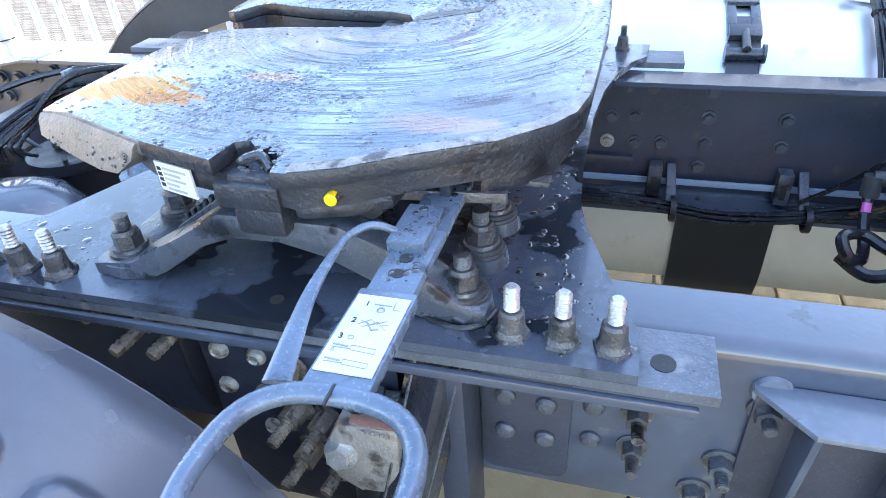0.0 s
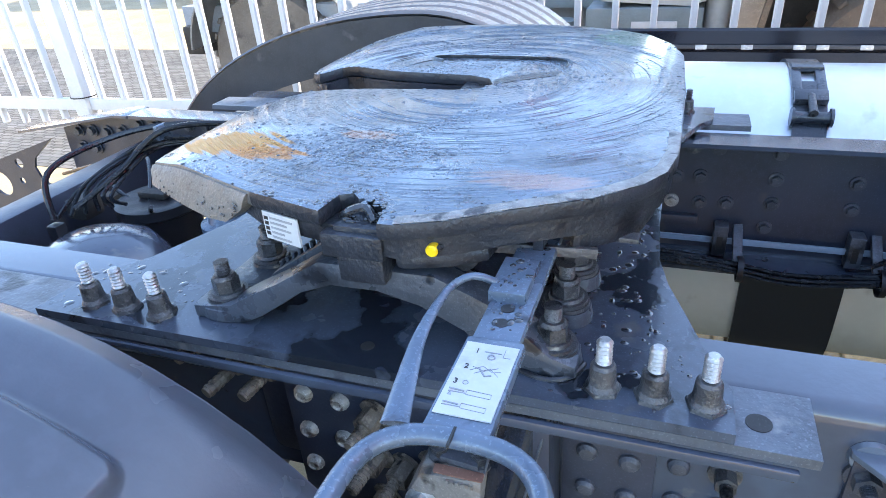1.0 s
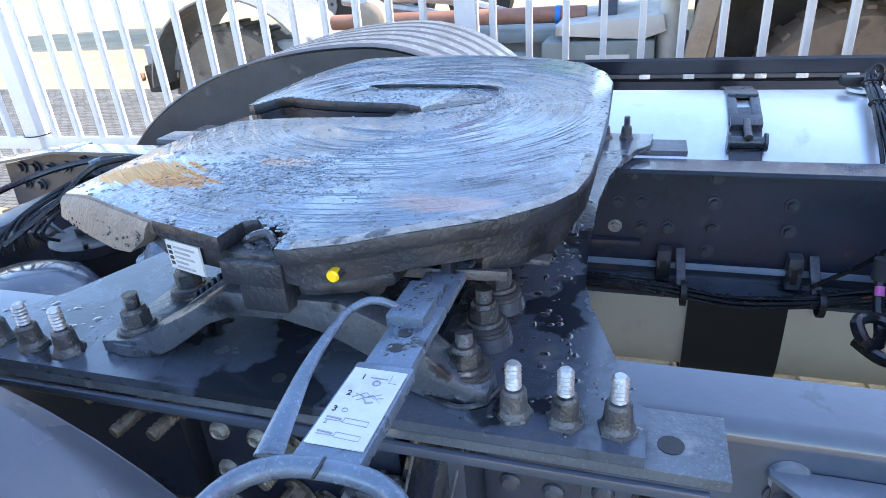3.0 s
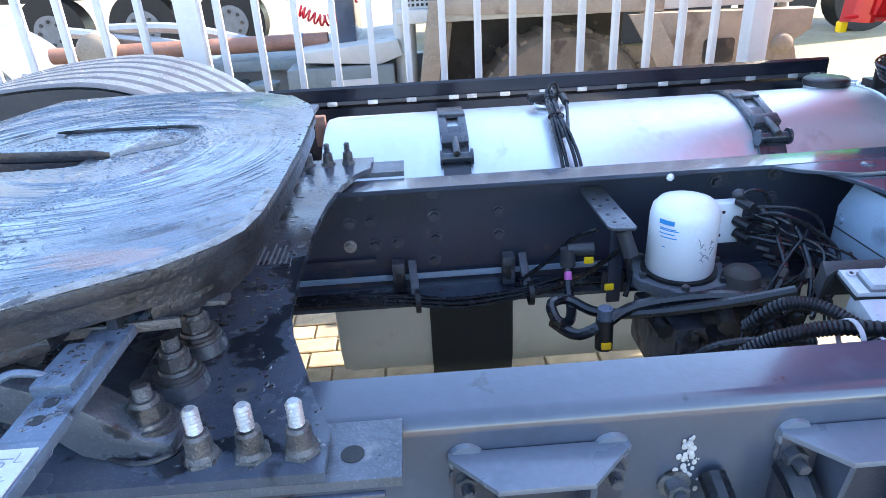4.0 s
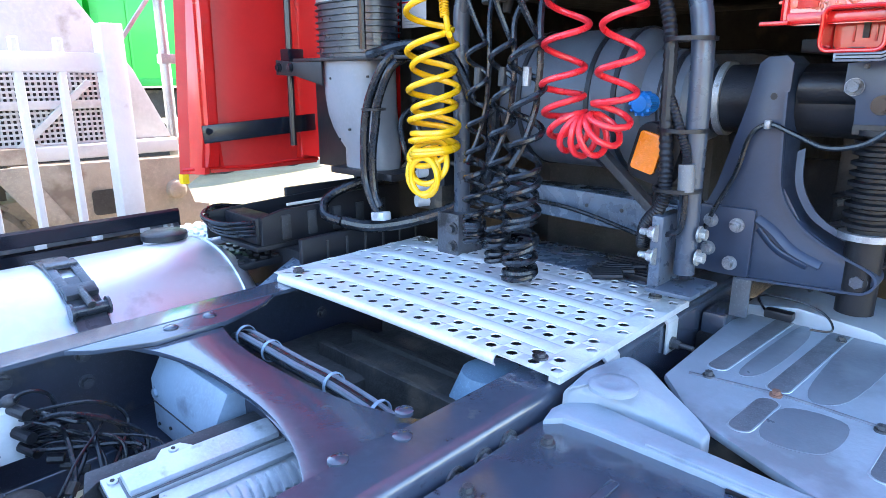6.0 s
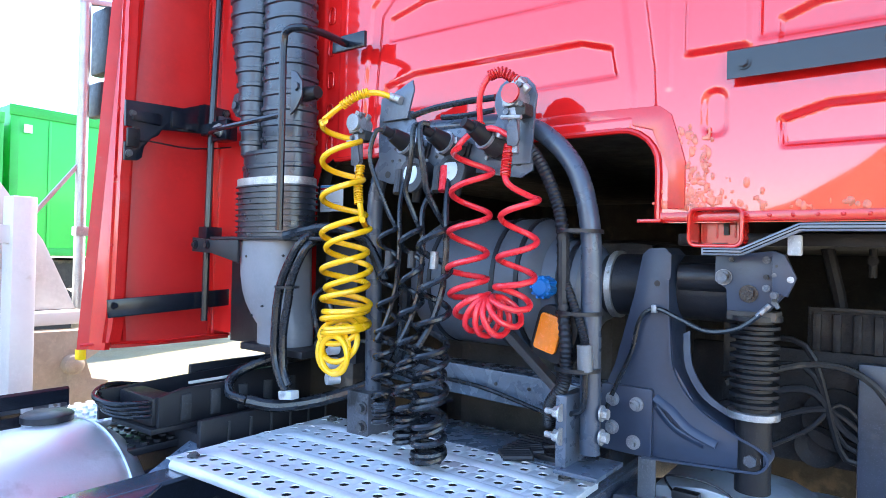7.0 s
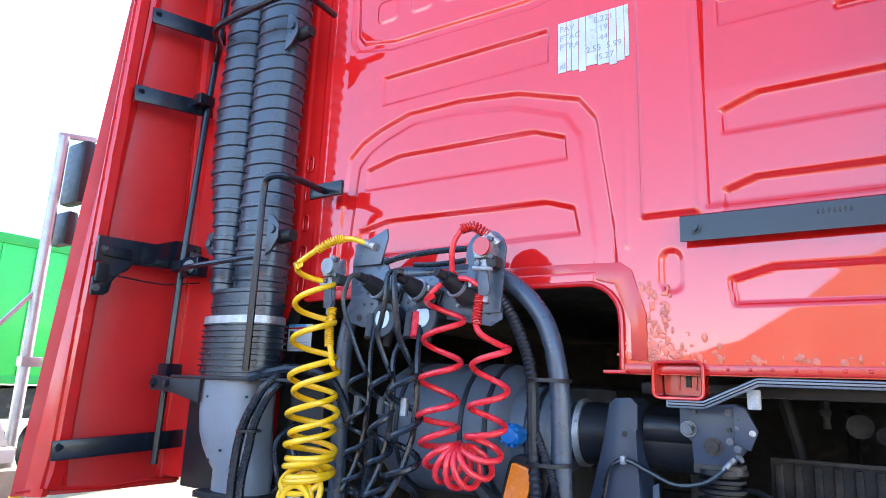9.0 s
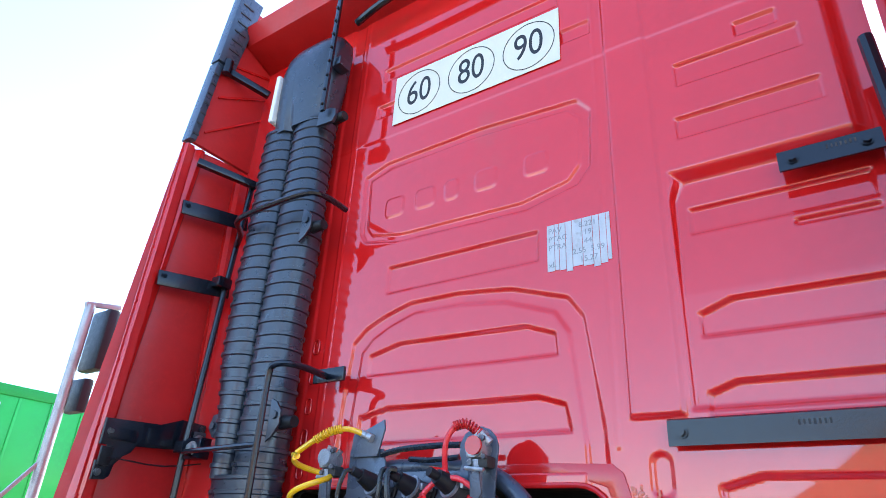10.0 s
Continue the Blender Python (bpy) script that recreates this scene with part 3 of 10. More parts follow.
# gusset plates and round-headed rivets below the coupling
# both side plates take the darkened paint, standing in for shade below the coupling
part("side_plate", prism(B(), round_rect(0.735, 0.845, 0.72, 0.955, 0.02), "y", -0.434, -0.4253, 0.002), dark_frame_paint, chassis)
part("side_plate", prism(B(), round_rect(0.30, 0.60, 0.74, 0.955, 0.02), "y", -0.434, -0.4253, 0.002), dark_frame_paint, chassis)
for x, z, mat in [(0.765, 0.925, bolt_paint), (0.815, 0.92, bolt_paint), (0.765, 0.862, bolt_paint), (0.815, 0.857, bolt_paint), (0.765, 0.80, bolt_paint),
                  (0.815, 0.797, bolt_paint), (0.87, 0.858, bolt_paint), (0.87, 0.80, bolt_paint)]:
    bm = B()
    y0 = -0.434 if x < 0.84 else -0.425
    lathe(bm, (x, y0, z), "y", [(0.002, 0.0135), (-0.004, 0.0128), (-0.008, 0.009), (-0.0095, 0.001)], 14)
    part("rivet", bm, mat, chassis)
part("hanger_plate", prism(B(), round_rect(0.365, 0.64, 0.60, 0.945, 0.03), "y", -0.464, -0.4345, 0.003), dark_frame_paint, chassis, "dark hanger plate with pale rivets")
for x, z in ((0.395, 0.895), (0.449, 0.893), (0.392, 0.83), (0.446, 0.826), (0.39, 0.765), (0.445, 0.76)):
    bm = B()
    lathe(bm, (x, -0.463, z), "y", [(0.002, 0.0140), (-0.005, 0.0135), (-0.010, 0.010), (-0.011, 0.0075), (-0.009, 0.006), (-0.009, 0.001)], 16)
    part("rivet", bm, worn_rivet, chassis, "pale worn rivet")
for x, y, z, st in ((0.31, -0.45, 0.935, 0.05), (0.36, -0.45, 0.935, 0.045), (0.235, -0.435, 0.945, 0.03), (0.50, -0.464, 0.885, 0.03), (0.495, -0.464, 0.81, 0.035),
                    (0.535, -0.464, 0.80, 0.03), (0.575, -0.464, 0.815, 0.03), (0.50, -0.464, 0.73, 0.04), (0.55, -0.464, 0.72, 0.03)):
    bolt("hanger_bolt", (x, y, z), (-0.2, -1, -0.12), chassis, bolt_brown, 0.0165, 0.026, True, st, "dirty brown bolt with long thread")
for x, z in ((0.92, 0.86), (0.92, 0.80)):
    bolt("bolt", (x, -0.425, z), (0, -1, 0.1), chassis, bolt_dirty, 0.013, 0.02, True, 0.025)
part("edge_bead", sweep(B(), curve_pts([(0.737, -0.4345, 0.955), (0.80, -0.4345, 0.956), (0.842, -0.4345, 0.95), (0.846, -0.4345, 0.93)], 5), 0.0022, 6), zinc, chassis, "bright chipped plate edge")
for x in (0.25, 0.32, 0.39, 0.46, 0.76, 0.83, 0.88, 0.93):
    bolt("bolt", (x, -0.468, 0.982), (0, 0, -1), chassis, bolt_dirty, 0.008, 0.01, False, 0.012)
# angle iron between rail and mounting plate
bm = prism(B(), [(-0.512, 0.978), (-0.43, 0.978), (-0.426, 0.978), (-0.426, 0.99), (-0.512, 0.99)], "x", -0.4, 0.982)
part("angle_iron", bm, worn_steel, chassis, "grey angle iron with scratched end")
part("edge_strip", box(B(), -0.36, 0.965, -0.520, -0.5125, 0.964, 0.976, 0.002), frame_paint, chassis)
bm = B()
cyl(bm, (0.931, -0.476, 0.9895), (0.931, -0.476, 0.9908), 0.0125, 20)
part("bolt_hole", bm, ink, chassis)
bm = prism(B(), [(0.43, 0.978), (0.512, 0.978), (0.512, 0.99), (0.43, 0.99)], "x", -0.4, 0.982)
part("angle_iron", bm, worn_steel, chassis)

# small rivet cap on the far rail
part("paint_cap", ball(B(), (1.575, 0.333, 0.967), 0.009, (1, 0.6, 1)), white_can, chassis, "white plastic hole plug")

# ---- coupling: mounting plate with pedestal feet and bolts ----
mount = thing("mounting_plate", "wet dark grey steel mounting plate bolted over the frame rails", "mounting plate", (0.5, 0, 0.99))


def plate_outline():
    front = [(0.907, -0.512), (0.907, -0.45), (0.885, -0.40), (0.862, -0.33), (0.838, -0.26), (0.825, -0.20), (0.82, -0.10), (0.82, 0.10), (0.83, 0.22),
             (0.85, 0.32), (0.875, 0.39), (0.905, 0.43), (0.91, 0.512)]
    rear = [(0.02, 0.512), (0.03, 0.44), (0.09, 0.36), (0.14, 0.21), (0.15, 0.0), (0.14, -0.21), (0.085, -0.35), (0.03, -0.43), (0.02, -0.512)]
    return front + rear


part("base_plate", prism(B(), plate_outline(), "z", 0.9905, 1.003), plate_paint, mount, "wet grey plate with puddles and drops")


def stud_bolt(c, parent, bright=True, s=1.0, tall=0.062):
    """Upright threaded stud with a flanged nut and spacer bush."""
    x, y, z = c
    bm = B()
    cyl(bm, (x, y, z), (x, y, z + 0.0045 * s), 0.0205 * s, 6, 0.0195 * s)
    cyl(bm, (x, y, z + 0.0045 * s), (x, y, z + 0.010 * s), 0.0175 * s, 18, 0.0145 * s)
    cyl(bm, (x, y, z + 0.010 * s), (x, y, z + 0.030 * s), 0.0145 * s, 18, 0.0130 * s)
    cyl(bm, (x, y, z + 0.030 * s), (x, y, z + 0.0335 * s), 0.0130 * s, 18, 0.0105 * s)
    bmesh.ops.rotate(bm, cent=(x, y, z), matrix=Matrix.Rotation(random.uniform(0, 1), 3, "Z"), verts=bm.verts[:])
    part("nut", bm, bolt_dirty, parent)
    bm = B()
    h0, h1, m = z + 0.0335 * s, z + tall * s, 6
    for i in range(m):
        a, b2, c2 = (h0 + (h1 - h0) * k / m for k in (i, i + 0.45, i + 1))
        cyl(bm, (x, y, a), (x, y, b2), 0.0066 * s, 14, 0.0086 * s)
        cyl(bm, (x, y, b2), (x, y, c2), 0.0086 * s, 14, 0.0066 * s)
    cyl(bm, (x, y, h1), (x, y, h1 + 0.0012), 0.0066 * s, 14, 0.0055 * s)
    part("stud", bm, zinc if bright else bolt_dirty, parent, "bright zinc thread" if bright else "dirty grey thread")


random.seed(77)
for x in (0.78, 0.831, 0.881):
    stud_bolt((x, -0.478, 1.003), mount)
for x in (0.098, 0.153, 0.211):
    stud_bolt((x, -0.48, 1.003), mount)
for x in (0.758, 0.805, 0.852):
    stud_bolt((x, 0.475, 1.003), mount, False, 0.85, 0.058)
for x in (0.098, 0.153, 0.211):
    stud_bolt((x, 0.48, 1.003), mount, False)

fifth = thing("fifth_wheel", "greased grey cast fifth wheel coupling with slotted plate", "fifth wheel", (0.5, 0, 1.003))


def foot_bolt(x, y, z, parent):
    bm = B()
    cyl(bm, (x, y, z), (x, y, z + 0.005), 0.0285, 24, 0.028)
    cyl(bm, (x, y, z + 0.005), (x, y, z + 0.010), 0.026, 24)
    cyl(bm, (x, y, z + 0.010), (x, y, z + 0.014), 0.0215, 24, 0.020)
    cyl(bm, (x, y, z + 0.014), (x, y, z + 0.032), 0.0175, 6)
    cyl(bm, (x, y, z + 0.032), (x, y, z + 0.037), 0.0155, 16, 0.013)
    for i in range(5):
        a = z + 0.036 + 0.0036 * i
        cyl(bm, (x, y, a), (x, y, a + 0.0024), 0.0098, 12, 0.0082)
        cyl(bm, (x, y, a + 0.0024), (x, y, a + 0.0036), 0.0082, 12, 0.0098)
    part("foot_bolt", bm, bolt_dirty, parent, "washer stack, nut and thread")


def pedestal(side):
    """Arched bearing bracket: two feet joined by a bridge under the plate."""
    ped = part("pedestal", B(), worn_cast, fifth, "worn arched pedestal casting")
    bm = B()
    s = side
    prof = [(0.262, 1.004), (0.335, 1.004), (0.363, 1.018), (0.40, 1.043), (0.429, 1.064), (0.472, 1.081), (0.53, 1.082), (0.58, 1.070), (0.63, 1.045), (0.66, 1.012), (0.68, 1.004),
            (0.752, 1.004), (0.752, 1.02), (0.725, 1.028), (0.70, 1.05), (0.66, 1.085), (0.60, 1.112), (0.46, 1.112), (0.40, 1.075), (0.35, 1.048), (0.32, 1.030), (0.262, 1.022)]
    prism(bm, [(x, z) for x, z in prof], "y", s * 0.475, s * 0.43, 0.006)
    # sloping flank with a row of cast teeth
    prism(bm, [(0.33, 1.022), (0.36, 1.03), (0.45, 1.098), (0.44, 1.105), (0.35, 1.045)], "y", s * 0.414, s * 0.385, 0.002)
    for k in range(9):
        box(bm, 0.352 + 0.0105 * k, 0.357 + 0.0105 * k, min(s * 0.400, s * 0.392), max(s * 0.400, s * 0.392), 1.046 + 0.0072 * k, 1.056 + 0.0072 * k, 0.001, seg=1)
    # feet
    prism(bm, round_rect(0.262, 0.335, min(s * 0.30, s * 0.478), max(s * 0.30, s * 0.478), 0.0295, 6), "z", 1.0035, 1.021, 0.004)
    box(bm, 0.675, 0.712, min(s * 0.25, s * 0.46), max(s * 0.25, s * 0.46), 1.0035, 1.02, 0.004)
    for fy in (0.444, 0.356, 0.276):
        cyl(bm, (0.722, s * fy, 1.0035), (0.722, s * fy, 1.021), 0.033, 28, 0.030)
    ped.data = as_mesh("pedestal", bm, worn_cast)
    part("rubber_block", box(B(), 0.498, 0.552, min(s * 0.492, s * 0.40), max(s * 0.492, s * 0.40), 1.103, 1.136, 0.004), cast_iron, ped, "dark bearing pad")
    for x, y in ((0.298, 0.445), (0.30, 0.345), (0.722, 0.444), (0.722, 0.356), (0.722, 0.276)):
        foot_bolt(x, s * y, 1.0205, ped)


pedestal(-1)
pedestal(1)

PZ = 1.185
outline = [(0.834, -0.20), (0.832, -0.27), (0.822, -0.325), (0.80, -0.362), (0.753, -0.407), (0.676, -0.449), (0.62, -0.485), (0.573, -0.503), (0.555, -0.5025),
           (0.551, -0.482), (0.545, -0.462), (0.528, -0.447), (0.512, -0.452), (0.500, -0.440), (0.487, -0.447), (0.483, -0.4885), (0.447, -0.478), (0.378, -0.459),
           (0.31, -0.432), (0.25, -0.407), (0.165, -0.373), (0.157, -0.345), (0.153, -0.27), (0.152, -0.19), (0.162, -0.125), (0.19, -0.083), (0.26, -0.052),
           (0.33, -0.037), (0.40, -0.033), (0.48, -0.030), (0.52, -0.018), (0.535, 0.008), (0.52, 0.040), (0.48, 0.060), (0.40, 0.068), (0.33, 0.078), (0.26, 0.098),
           (0.20, 0.118), (0.165, 0.088), (0.145, 0.10), (0.128, 0.155), (0.124, 0.235), (0.13, 0.33), (0.139, 0.40), (0.17, 0.455), (0.22, 0.49), (0.28, 0.508), (0.366, 0.518),
           (0.45, 0.524), (0.53, 0.515), (0.62, 0.487), (0.70, 0.45), (0.765, 0.395), (0.81, 0.31), (0.83, 0.22), (0.836, 0.0)]


def horn_drop(x, y):
    """The rear horns bend down a little towards their ends."""
    return 0.17 * max(0.0, 0.235 - x)


def plate_solid(pts, z0, z1, bev):
    bm = prism(B(), pts, "z", z0, z1, bev)
    for k in range(8):
        g = bm.verts[:] + bm.edges[:] + bm.faces[:]
        bmesh.ops.bisect_plane(bm, geom=g, plane_co=(0.13 + 0.015 * k, 0, 0), plane_no=(1, 0, 0))
    for v in bm.verts:
        v.co.z -= horn_drop(v.co.x, v.co.y)
    return bm


plate = part("coupling_plate", plate_solid(outline, PZ - 0.020, PZ, 0.0055), greased_plate, fifth, "greased top plate scored in circles")
plate.data.materials.append(horn_cast)
plate.data.materials.append(cast_iron)
for poly in plate.data.polygons:
    if poly.normal.z < 0.75:
        poly.material_index = 1 if poly.center.x < 0.372 and poly.center.y < -0.2 else 2
# body under the plate
inset = [(0.5 + (x - 0.5) * (0.955 if x < 0.37 else 0.985), y * (0.955 if x < 0.37 else 0.985)) for x, y in outline if not (0.48 < x < 0.556 and y < -0.43)]
part("body_casting", plate_solid(inset, 1.141, PZ - 0.0202, 0.0), cast_iron, fifth, "dark cast skirt under the plate")
for side in (-1, 1):
    for pts, z0 in (([(0.565, -0.486), (0.575, -0.488), (0.62, -0.474), (0.655, -0.452), (0.662, -0.40), (0.56, -0.40)], 1.124),
                    ([(0.735, -0.405), (0.775, -0.375), (0.80, -0.345), (0.812, -0.30), (0.815, -0.22), (0.735, -0.22)], 1.118)):
        part("casting_lobe", prism(B(), [(x, side * -y) for x, y in pts], "z", z0, 1.1405, 0.006), cast_iron, fifth)
part("cast_core", prism(B(), round_rect(0.22, 0.70, -0.36, 0.36, 0.05), "z", 1.112, 1.1405, 0.004), cast_iron, fifth)
# thick outer flanks of the two rear horns
bm = B()
edge_top = [(0.162, -0.3725), (0.21, -0.391), (0.25, -0.4075), (0.31, -0.4325), (0.352, -0.449), (0.374, -0.458)]
edge_low = [(0.169, -0.391, 1.147), (0.21, -0.410, 1.143), (0.25, -0.426, 1.139), (0.30, -0.446, 1.137), (0.333, -0.456, 1.140), (0.362, -0.4605, 1.160)]
front, back_ = [], []
for (x, y), lo in zip(edge_top, edge_low):
    zt = PZ - 0.004 - horn_drop(x, y)
    front.append([bm.verts.new((x, y - 0.0015, zt)), bm.verts.new((x + 0.25 * (lo[0] - x), y + 0.25 * (lo[1] - y) - 0.004, zt - 0.25 * (zt - lo[2]))), bm.verts.new(lo)])
    back_.append([bm.verts.new((x + 0.012, y + 0.03, zt)), bm.verts.new((x + 0.012, y + 0.03, zt - 0.01)), bm.verts.new((lo[0] + 0.012, lo[1] + 0.03, lo[2] + 0.002))])
for a in range(len(front) - 1):
    for k in range(2):
        bm.faces.new((front[a][k], front[a][k + 1], front[a + 1][k + 1], front[a + 1][k]))
        bm.faces.new((back_[a][k], back_[a + 1][k], back_[a + 1][k + 1], back_[a][k + 1]))
    bm.faces.new((front[a][2], back_[a][2], back_[a + 1][2], front[a + 1][2]))
    bm.faces.new((front[a][0], front[a + 1][0], back_[a + 1][0], back_[a][0]))
for a in (0, -1):
    bm.faces.new(front[a] + back_[a][::-1])
bmesh.ops.recalc_face_normals(bm, faces=bm.faces[:])
flank = part("horn_flank", bm, horn_cast, fifth, "pale speckled cast flank of the horn")
random.seed(21)
bm = B()
for i in range(46):
    u, w = random.random() * 4.6, random.uniform(0.1, 0.95)
    k = int(u)
    p0, p1 = (front_pt for front_pt in (edge_top[k], edge_top[k + 1]))
    q0, q1 = Vector(edge_low[k]), Vector(edge_low[k + 1])
    f = u - k
    top = Vector((p0[0] + (p1[0] - p0[0]) * f, p0[1] + (p1[1] - p0[1]) * f, PZ - 0.006 - horn_drop(p0[0], 0)))
    ball(bm, top.lerp(q0.lerp(q1, f), w) - Vector((0, 0.003, 0)), random.uniform(0.0008, 0.0017), (1, 1, 1.3), 6, 4)
tagged(part("rain_water", bm, droplet, flank), kind="stuff")
part("horn_block", prism(B(), [(0.16, 0.10), (0.20, 0.132), (0.26, 0.11), (0.33, 0.09), (0.33, 0.2), (0.16, 0.2)], "z", 1.112, 1.150, 0.005), horn_dark, fifth, "dark greasy inside of the horn")
throat = [(0.128, 0.16), (0.147, 0.102), (0.166, 0.091), (0.20, 0.1205), (0.26, 0.1005), (0.33, 0.0805), (0.40, 0.0705), (0.48, 0.0625), (0.52, 0.0425), (0.534, 0.012)]
behind = [(0.16, 0.18), (0.175, 0.13), (0.185, 0.125), (0.21, 0.142), (0.26, 0.125), (0.33, 0.105), (0.40, 0.095), (0.48, 0.087), (0.545, 0.06), (0.56, 0.012)]
bm = prism(B(), throat + behind[::-1], "z", 1.128, PZ - 0.0203, 0.002)
for v in bm.verts:
    v.co.z -= horn_drop(v.co.x, v.co.y)
part("throat_wall", bm, horn_dark, fifth, "dark greasy wall of the throat")
# worn lock slot and jaw; dark pieces above the plate paint the sunken shade
bm = B()
slot = curve_pts([(0.40, 0.150, PZ + 0.0012), (0.375, 0.166, PZ + 0.0012), (0.40, 0.178, PZ + 0.0012), (0.50, 0.178, PZ + 0.0012), (0.60, 0.170, PZ + 0.0012), (0.636, 0.150, PZ + 0.0012), (0.638, 0.118, PZ + 0.0012)], 6)
n_slot = len(slot)
sweep(bm, slot, 0.004, 6, radii=[0.0015 + 0.0055 * math.sin(math.pi * min(1.0, 0.12 + i / n_slot)) ** 0.6 for i in range(n_slot)], flat=0.35)
part("lock_groove", bm, grease, plate, "greasy dark strip laid on as the groove's shade")
bm = B()
sweep(bm, [p + Vector((0.004, 0.012, -0.0008)) for p in slot[4:-4]], 0.0035, 6, flat=0.5)
part("groove_lip", bm, greased_plate, plate)
part("lock_recess", prism(B(), [(0.534, 0.028), (0.56, 0.055), (0.60, 0.078), (0.635, 0.092), (0.63, 0.062), (0.58, 0.030), (0.54, 0.000)], "z", PZ - 0.002, PZ + 0.0007), horn_dark, plate, "dark sheet laid on as the shaded recess behind the jaw")
part("lock_jaw", prism(B(), [(0.472, 0.064), (0.475, -0.034), (0.50, -0.032), (0.53, -0.015), (0.542, 0.008), (0.53, 0.034), (0.50, 0.060)], "z", 1.118, 1.172, 0.006), horn_dark, fifth, "dark rounded lock jaw")
# torn notch at the near edge, with the lump of bare metal inside
random.seed(14)
bm = B()
for i in range(40):
    a = random.uniform(0, 6.28)
    ball(bm, (0.52 + 0.026 * math.cos(a) * random.random() ** 0.5, -0.466 + 0.016 * math.sin(a) * random.random() ** 0.5, PZ - 0.018 + random.uniform(-0.004, 0.004)), random.uniform(0.002, 0.004), (random.uniform(0.8, 2.5), 1.0, 0.8), 8, 5)
sweep(bm, curve_pts([(0.495, -0.462, PZ - 0.02), (0.508, -0.47, PZ - 0.008), (0.525, -0.463, PZ - 0.005), (0.54, -0.474, PZ - 0.015)], 6), 0.005, 7)
tagged(part("torn_metal", bm, grease, plate, "torn wet metal in the notch"), kind="stuff")
bm = B()
for i in range(90):
    a = random.uniform(0, 6.28)
    ball(bm, (0.565 + 0.045 * math.cos(a) * random.random() ** 0.5, -0.452 + 0.03 * math.sin(a) * random.random() ** 0.5, PZ - 0.0005), random.uniform(0.0012, 0.0032), (random.uniform(1, 2.6), 1.0, 0.5), 7, 4)
tagged(part("rim_burr", bm, greased_plate, plate), kind="stuff")
part("notch_floor", box(B(), 0.484, 0.556, -0.497, -0.44, PZ - 0.05, PZ - 0.022, 0.004), cast_iron, fifth)
# underside blocks
part("bearing_block", box(B(), 0.496, 0.557, -0.488, -0.42, 1.136, 1.169, 0.004), cast_iron, fifth)
part("bearing_block", box(B(), 0.496, 0.557, 0.42, 0.488, 1.136, 1.169, 0.004), cast_iron, fifth)
for x in (0.40, 0.47, 0.655, 0.70, 0.76):
    bm = B()
    y = -0.455 if x < 0.6 else (-0.42 if x < 0.72 else -0.36)
    box(bm, x - 0.006, x + 0.006, y, y + 0.06, 1.118, 1.166, 0.003)
    part("rib", bm, cast_iron, fifth)
bm = B()
lathe(bm, (0.618, -0.41, 1.125), "y", [(0.0, 0.02), (-0.03, 0.024), (-0.03, 0.015), (-0.01, 0.012)], 20)
part("bearing_cup", bm, cast_iron, fifth)
# type plate
TAG = Matrix.Translation((0.418, -0.4665, 0)) @ Matrix.Rotation(radians(-15.4), 4, "Z")
tag = part("type_plate", box(B(), -0.028, 0.028, -0.0012, 0.0012, 1.128, 1.163, m=TAG), label_white, fifth, "small white data label with rows of print")
for i in range(5):
    part("print_line", box(B(), -0.016, -0.016 + (0.036, 0.026, 0.032, 0.02, 0.03)[i], -0.0018, -0.0011, 1.155 - 0.006 * i, 1.1575 - 0.006 * i, m=TAG), grey_ink, tag)
for i in range(4):
    part("print_mark", box(B(), -0.0255, -0.0195, -0.0018, -0.0011, 1.153 - 0.0065 * i, 1.1572 - 0.0065 * i, m=TAG), ink, tag)
# yellow-capped pin
bm = B()
cyl(bm, (0.622, -0.43, 1.152), (0.61, -0.488, 1.152), 0.0045, 12)
hexa(bm, (0.617, -0.455, 1.152), (-0.2, -1, 0), 0.009, 0.012)
pin = part("lock_pin", bm, bolt_dirty, fifth)
bm = B()
lathe(bm, (0.607, -0.490, 1.152), "y", [(0.012, 0.0055), (0.008, 0.0066), (0.0, 0.0066), (-0.002, 0.005)], 18)
part("end_cap", bm, yellow_cap, pin, "yellow plastic cap")

# release handle: flat bar, instruction label, ring grip and hook rod
handle = part("release_handle", B(), handle_paint, fifth, "grey release bar with ring grip")
bm = B()
HA = Vector((0.698, -0.33, 1.118))


def slab(bm, a, b, w, h, bev):
    a, b = Vector(a), Vector(b)
    d = (b - a).normalized()
    s = d.cross(Vector((0, 0, 1))).normalized()
    u = s.cross(d)
    m = Matrix((s, d, u)).transposed().to_4x4()
    m.translation = a
    return box(bm, -w / 2, w / 2, 0, (b - a).length, -h / 2, h / 2, bev, m)


slab(bm, HA, (0.697, -0.585, 1.122), 0.042, 0.012, 0.003)
slab(bm, (0.70, -0.590, 1.1285), (0.70, -0.702, 1.1315), 0.050, 0.013, 0.003)
slab(bm, (0.692, -0.455, 1.129), (0.692, -0.525, 1.131), 0.036, 0.013, 0.002)
ring = []
for a in range(0, 360, 12):
    r = radians(a)
    ex, ey = math.cos(r), math.sin(r)
    k = (abs(ex) ** 2.7 + abs(ey) ** 2.7) ** (-1 / 2.7)
    ring.append(Vector((0.704 + 0.0675 * k * ex, -0.768 + 0.067 * k * ey, 1.131)))
sweep(bm, curve_pts(ring, 3, closed=True), 0.0078, 12, closed=True)
handle.data = as_mesh("release_handle", bm, handle_paint)
part("slot", box(B(), 0.6985, 0.7005, -0.716, -0.698, 1.1372, 1.1392), ink, handle, "narrow slit in the handle")
lab = part("instruction_label", slab(B(), (0.7005, -0.601, 1.1364), (0.7005, -0.688, 1.1388), 0.044, 0.0012, 0.0), label_white, handle, "white label with numbered drawings")


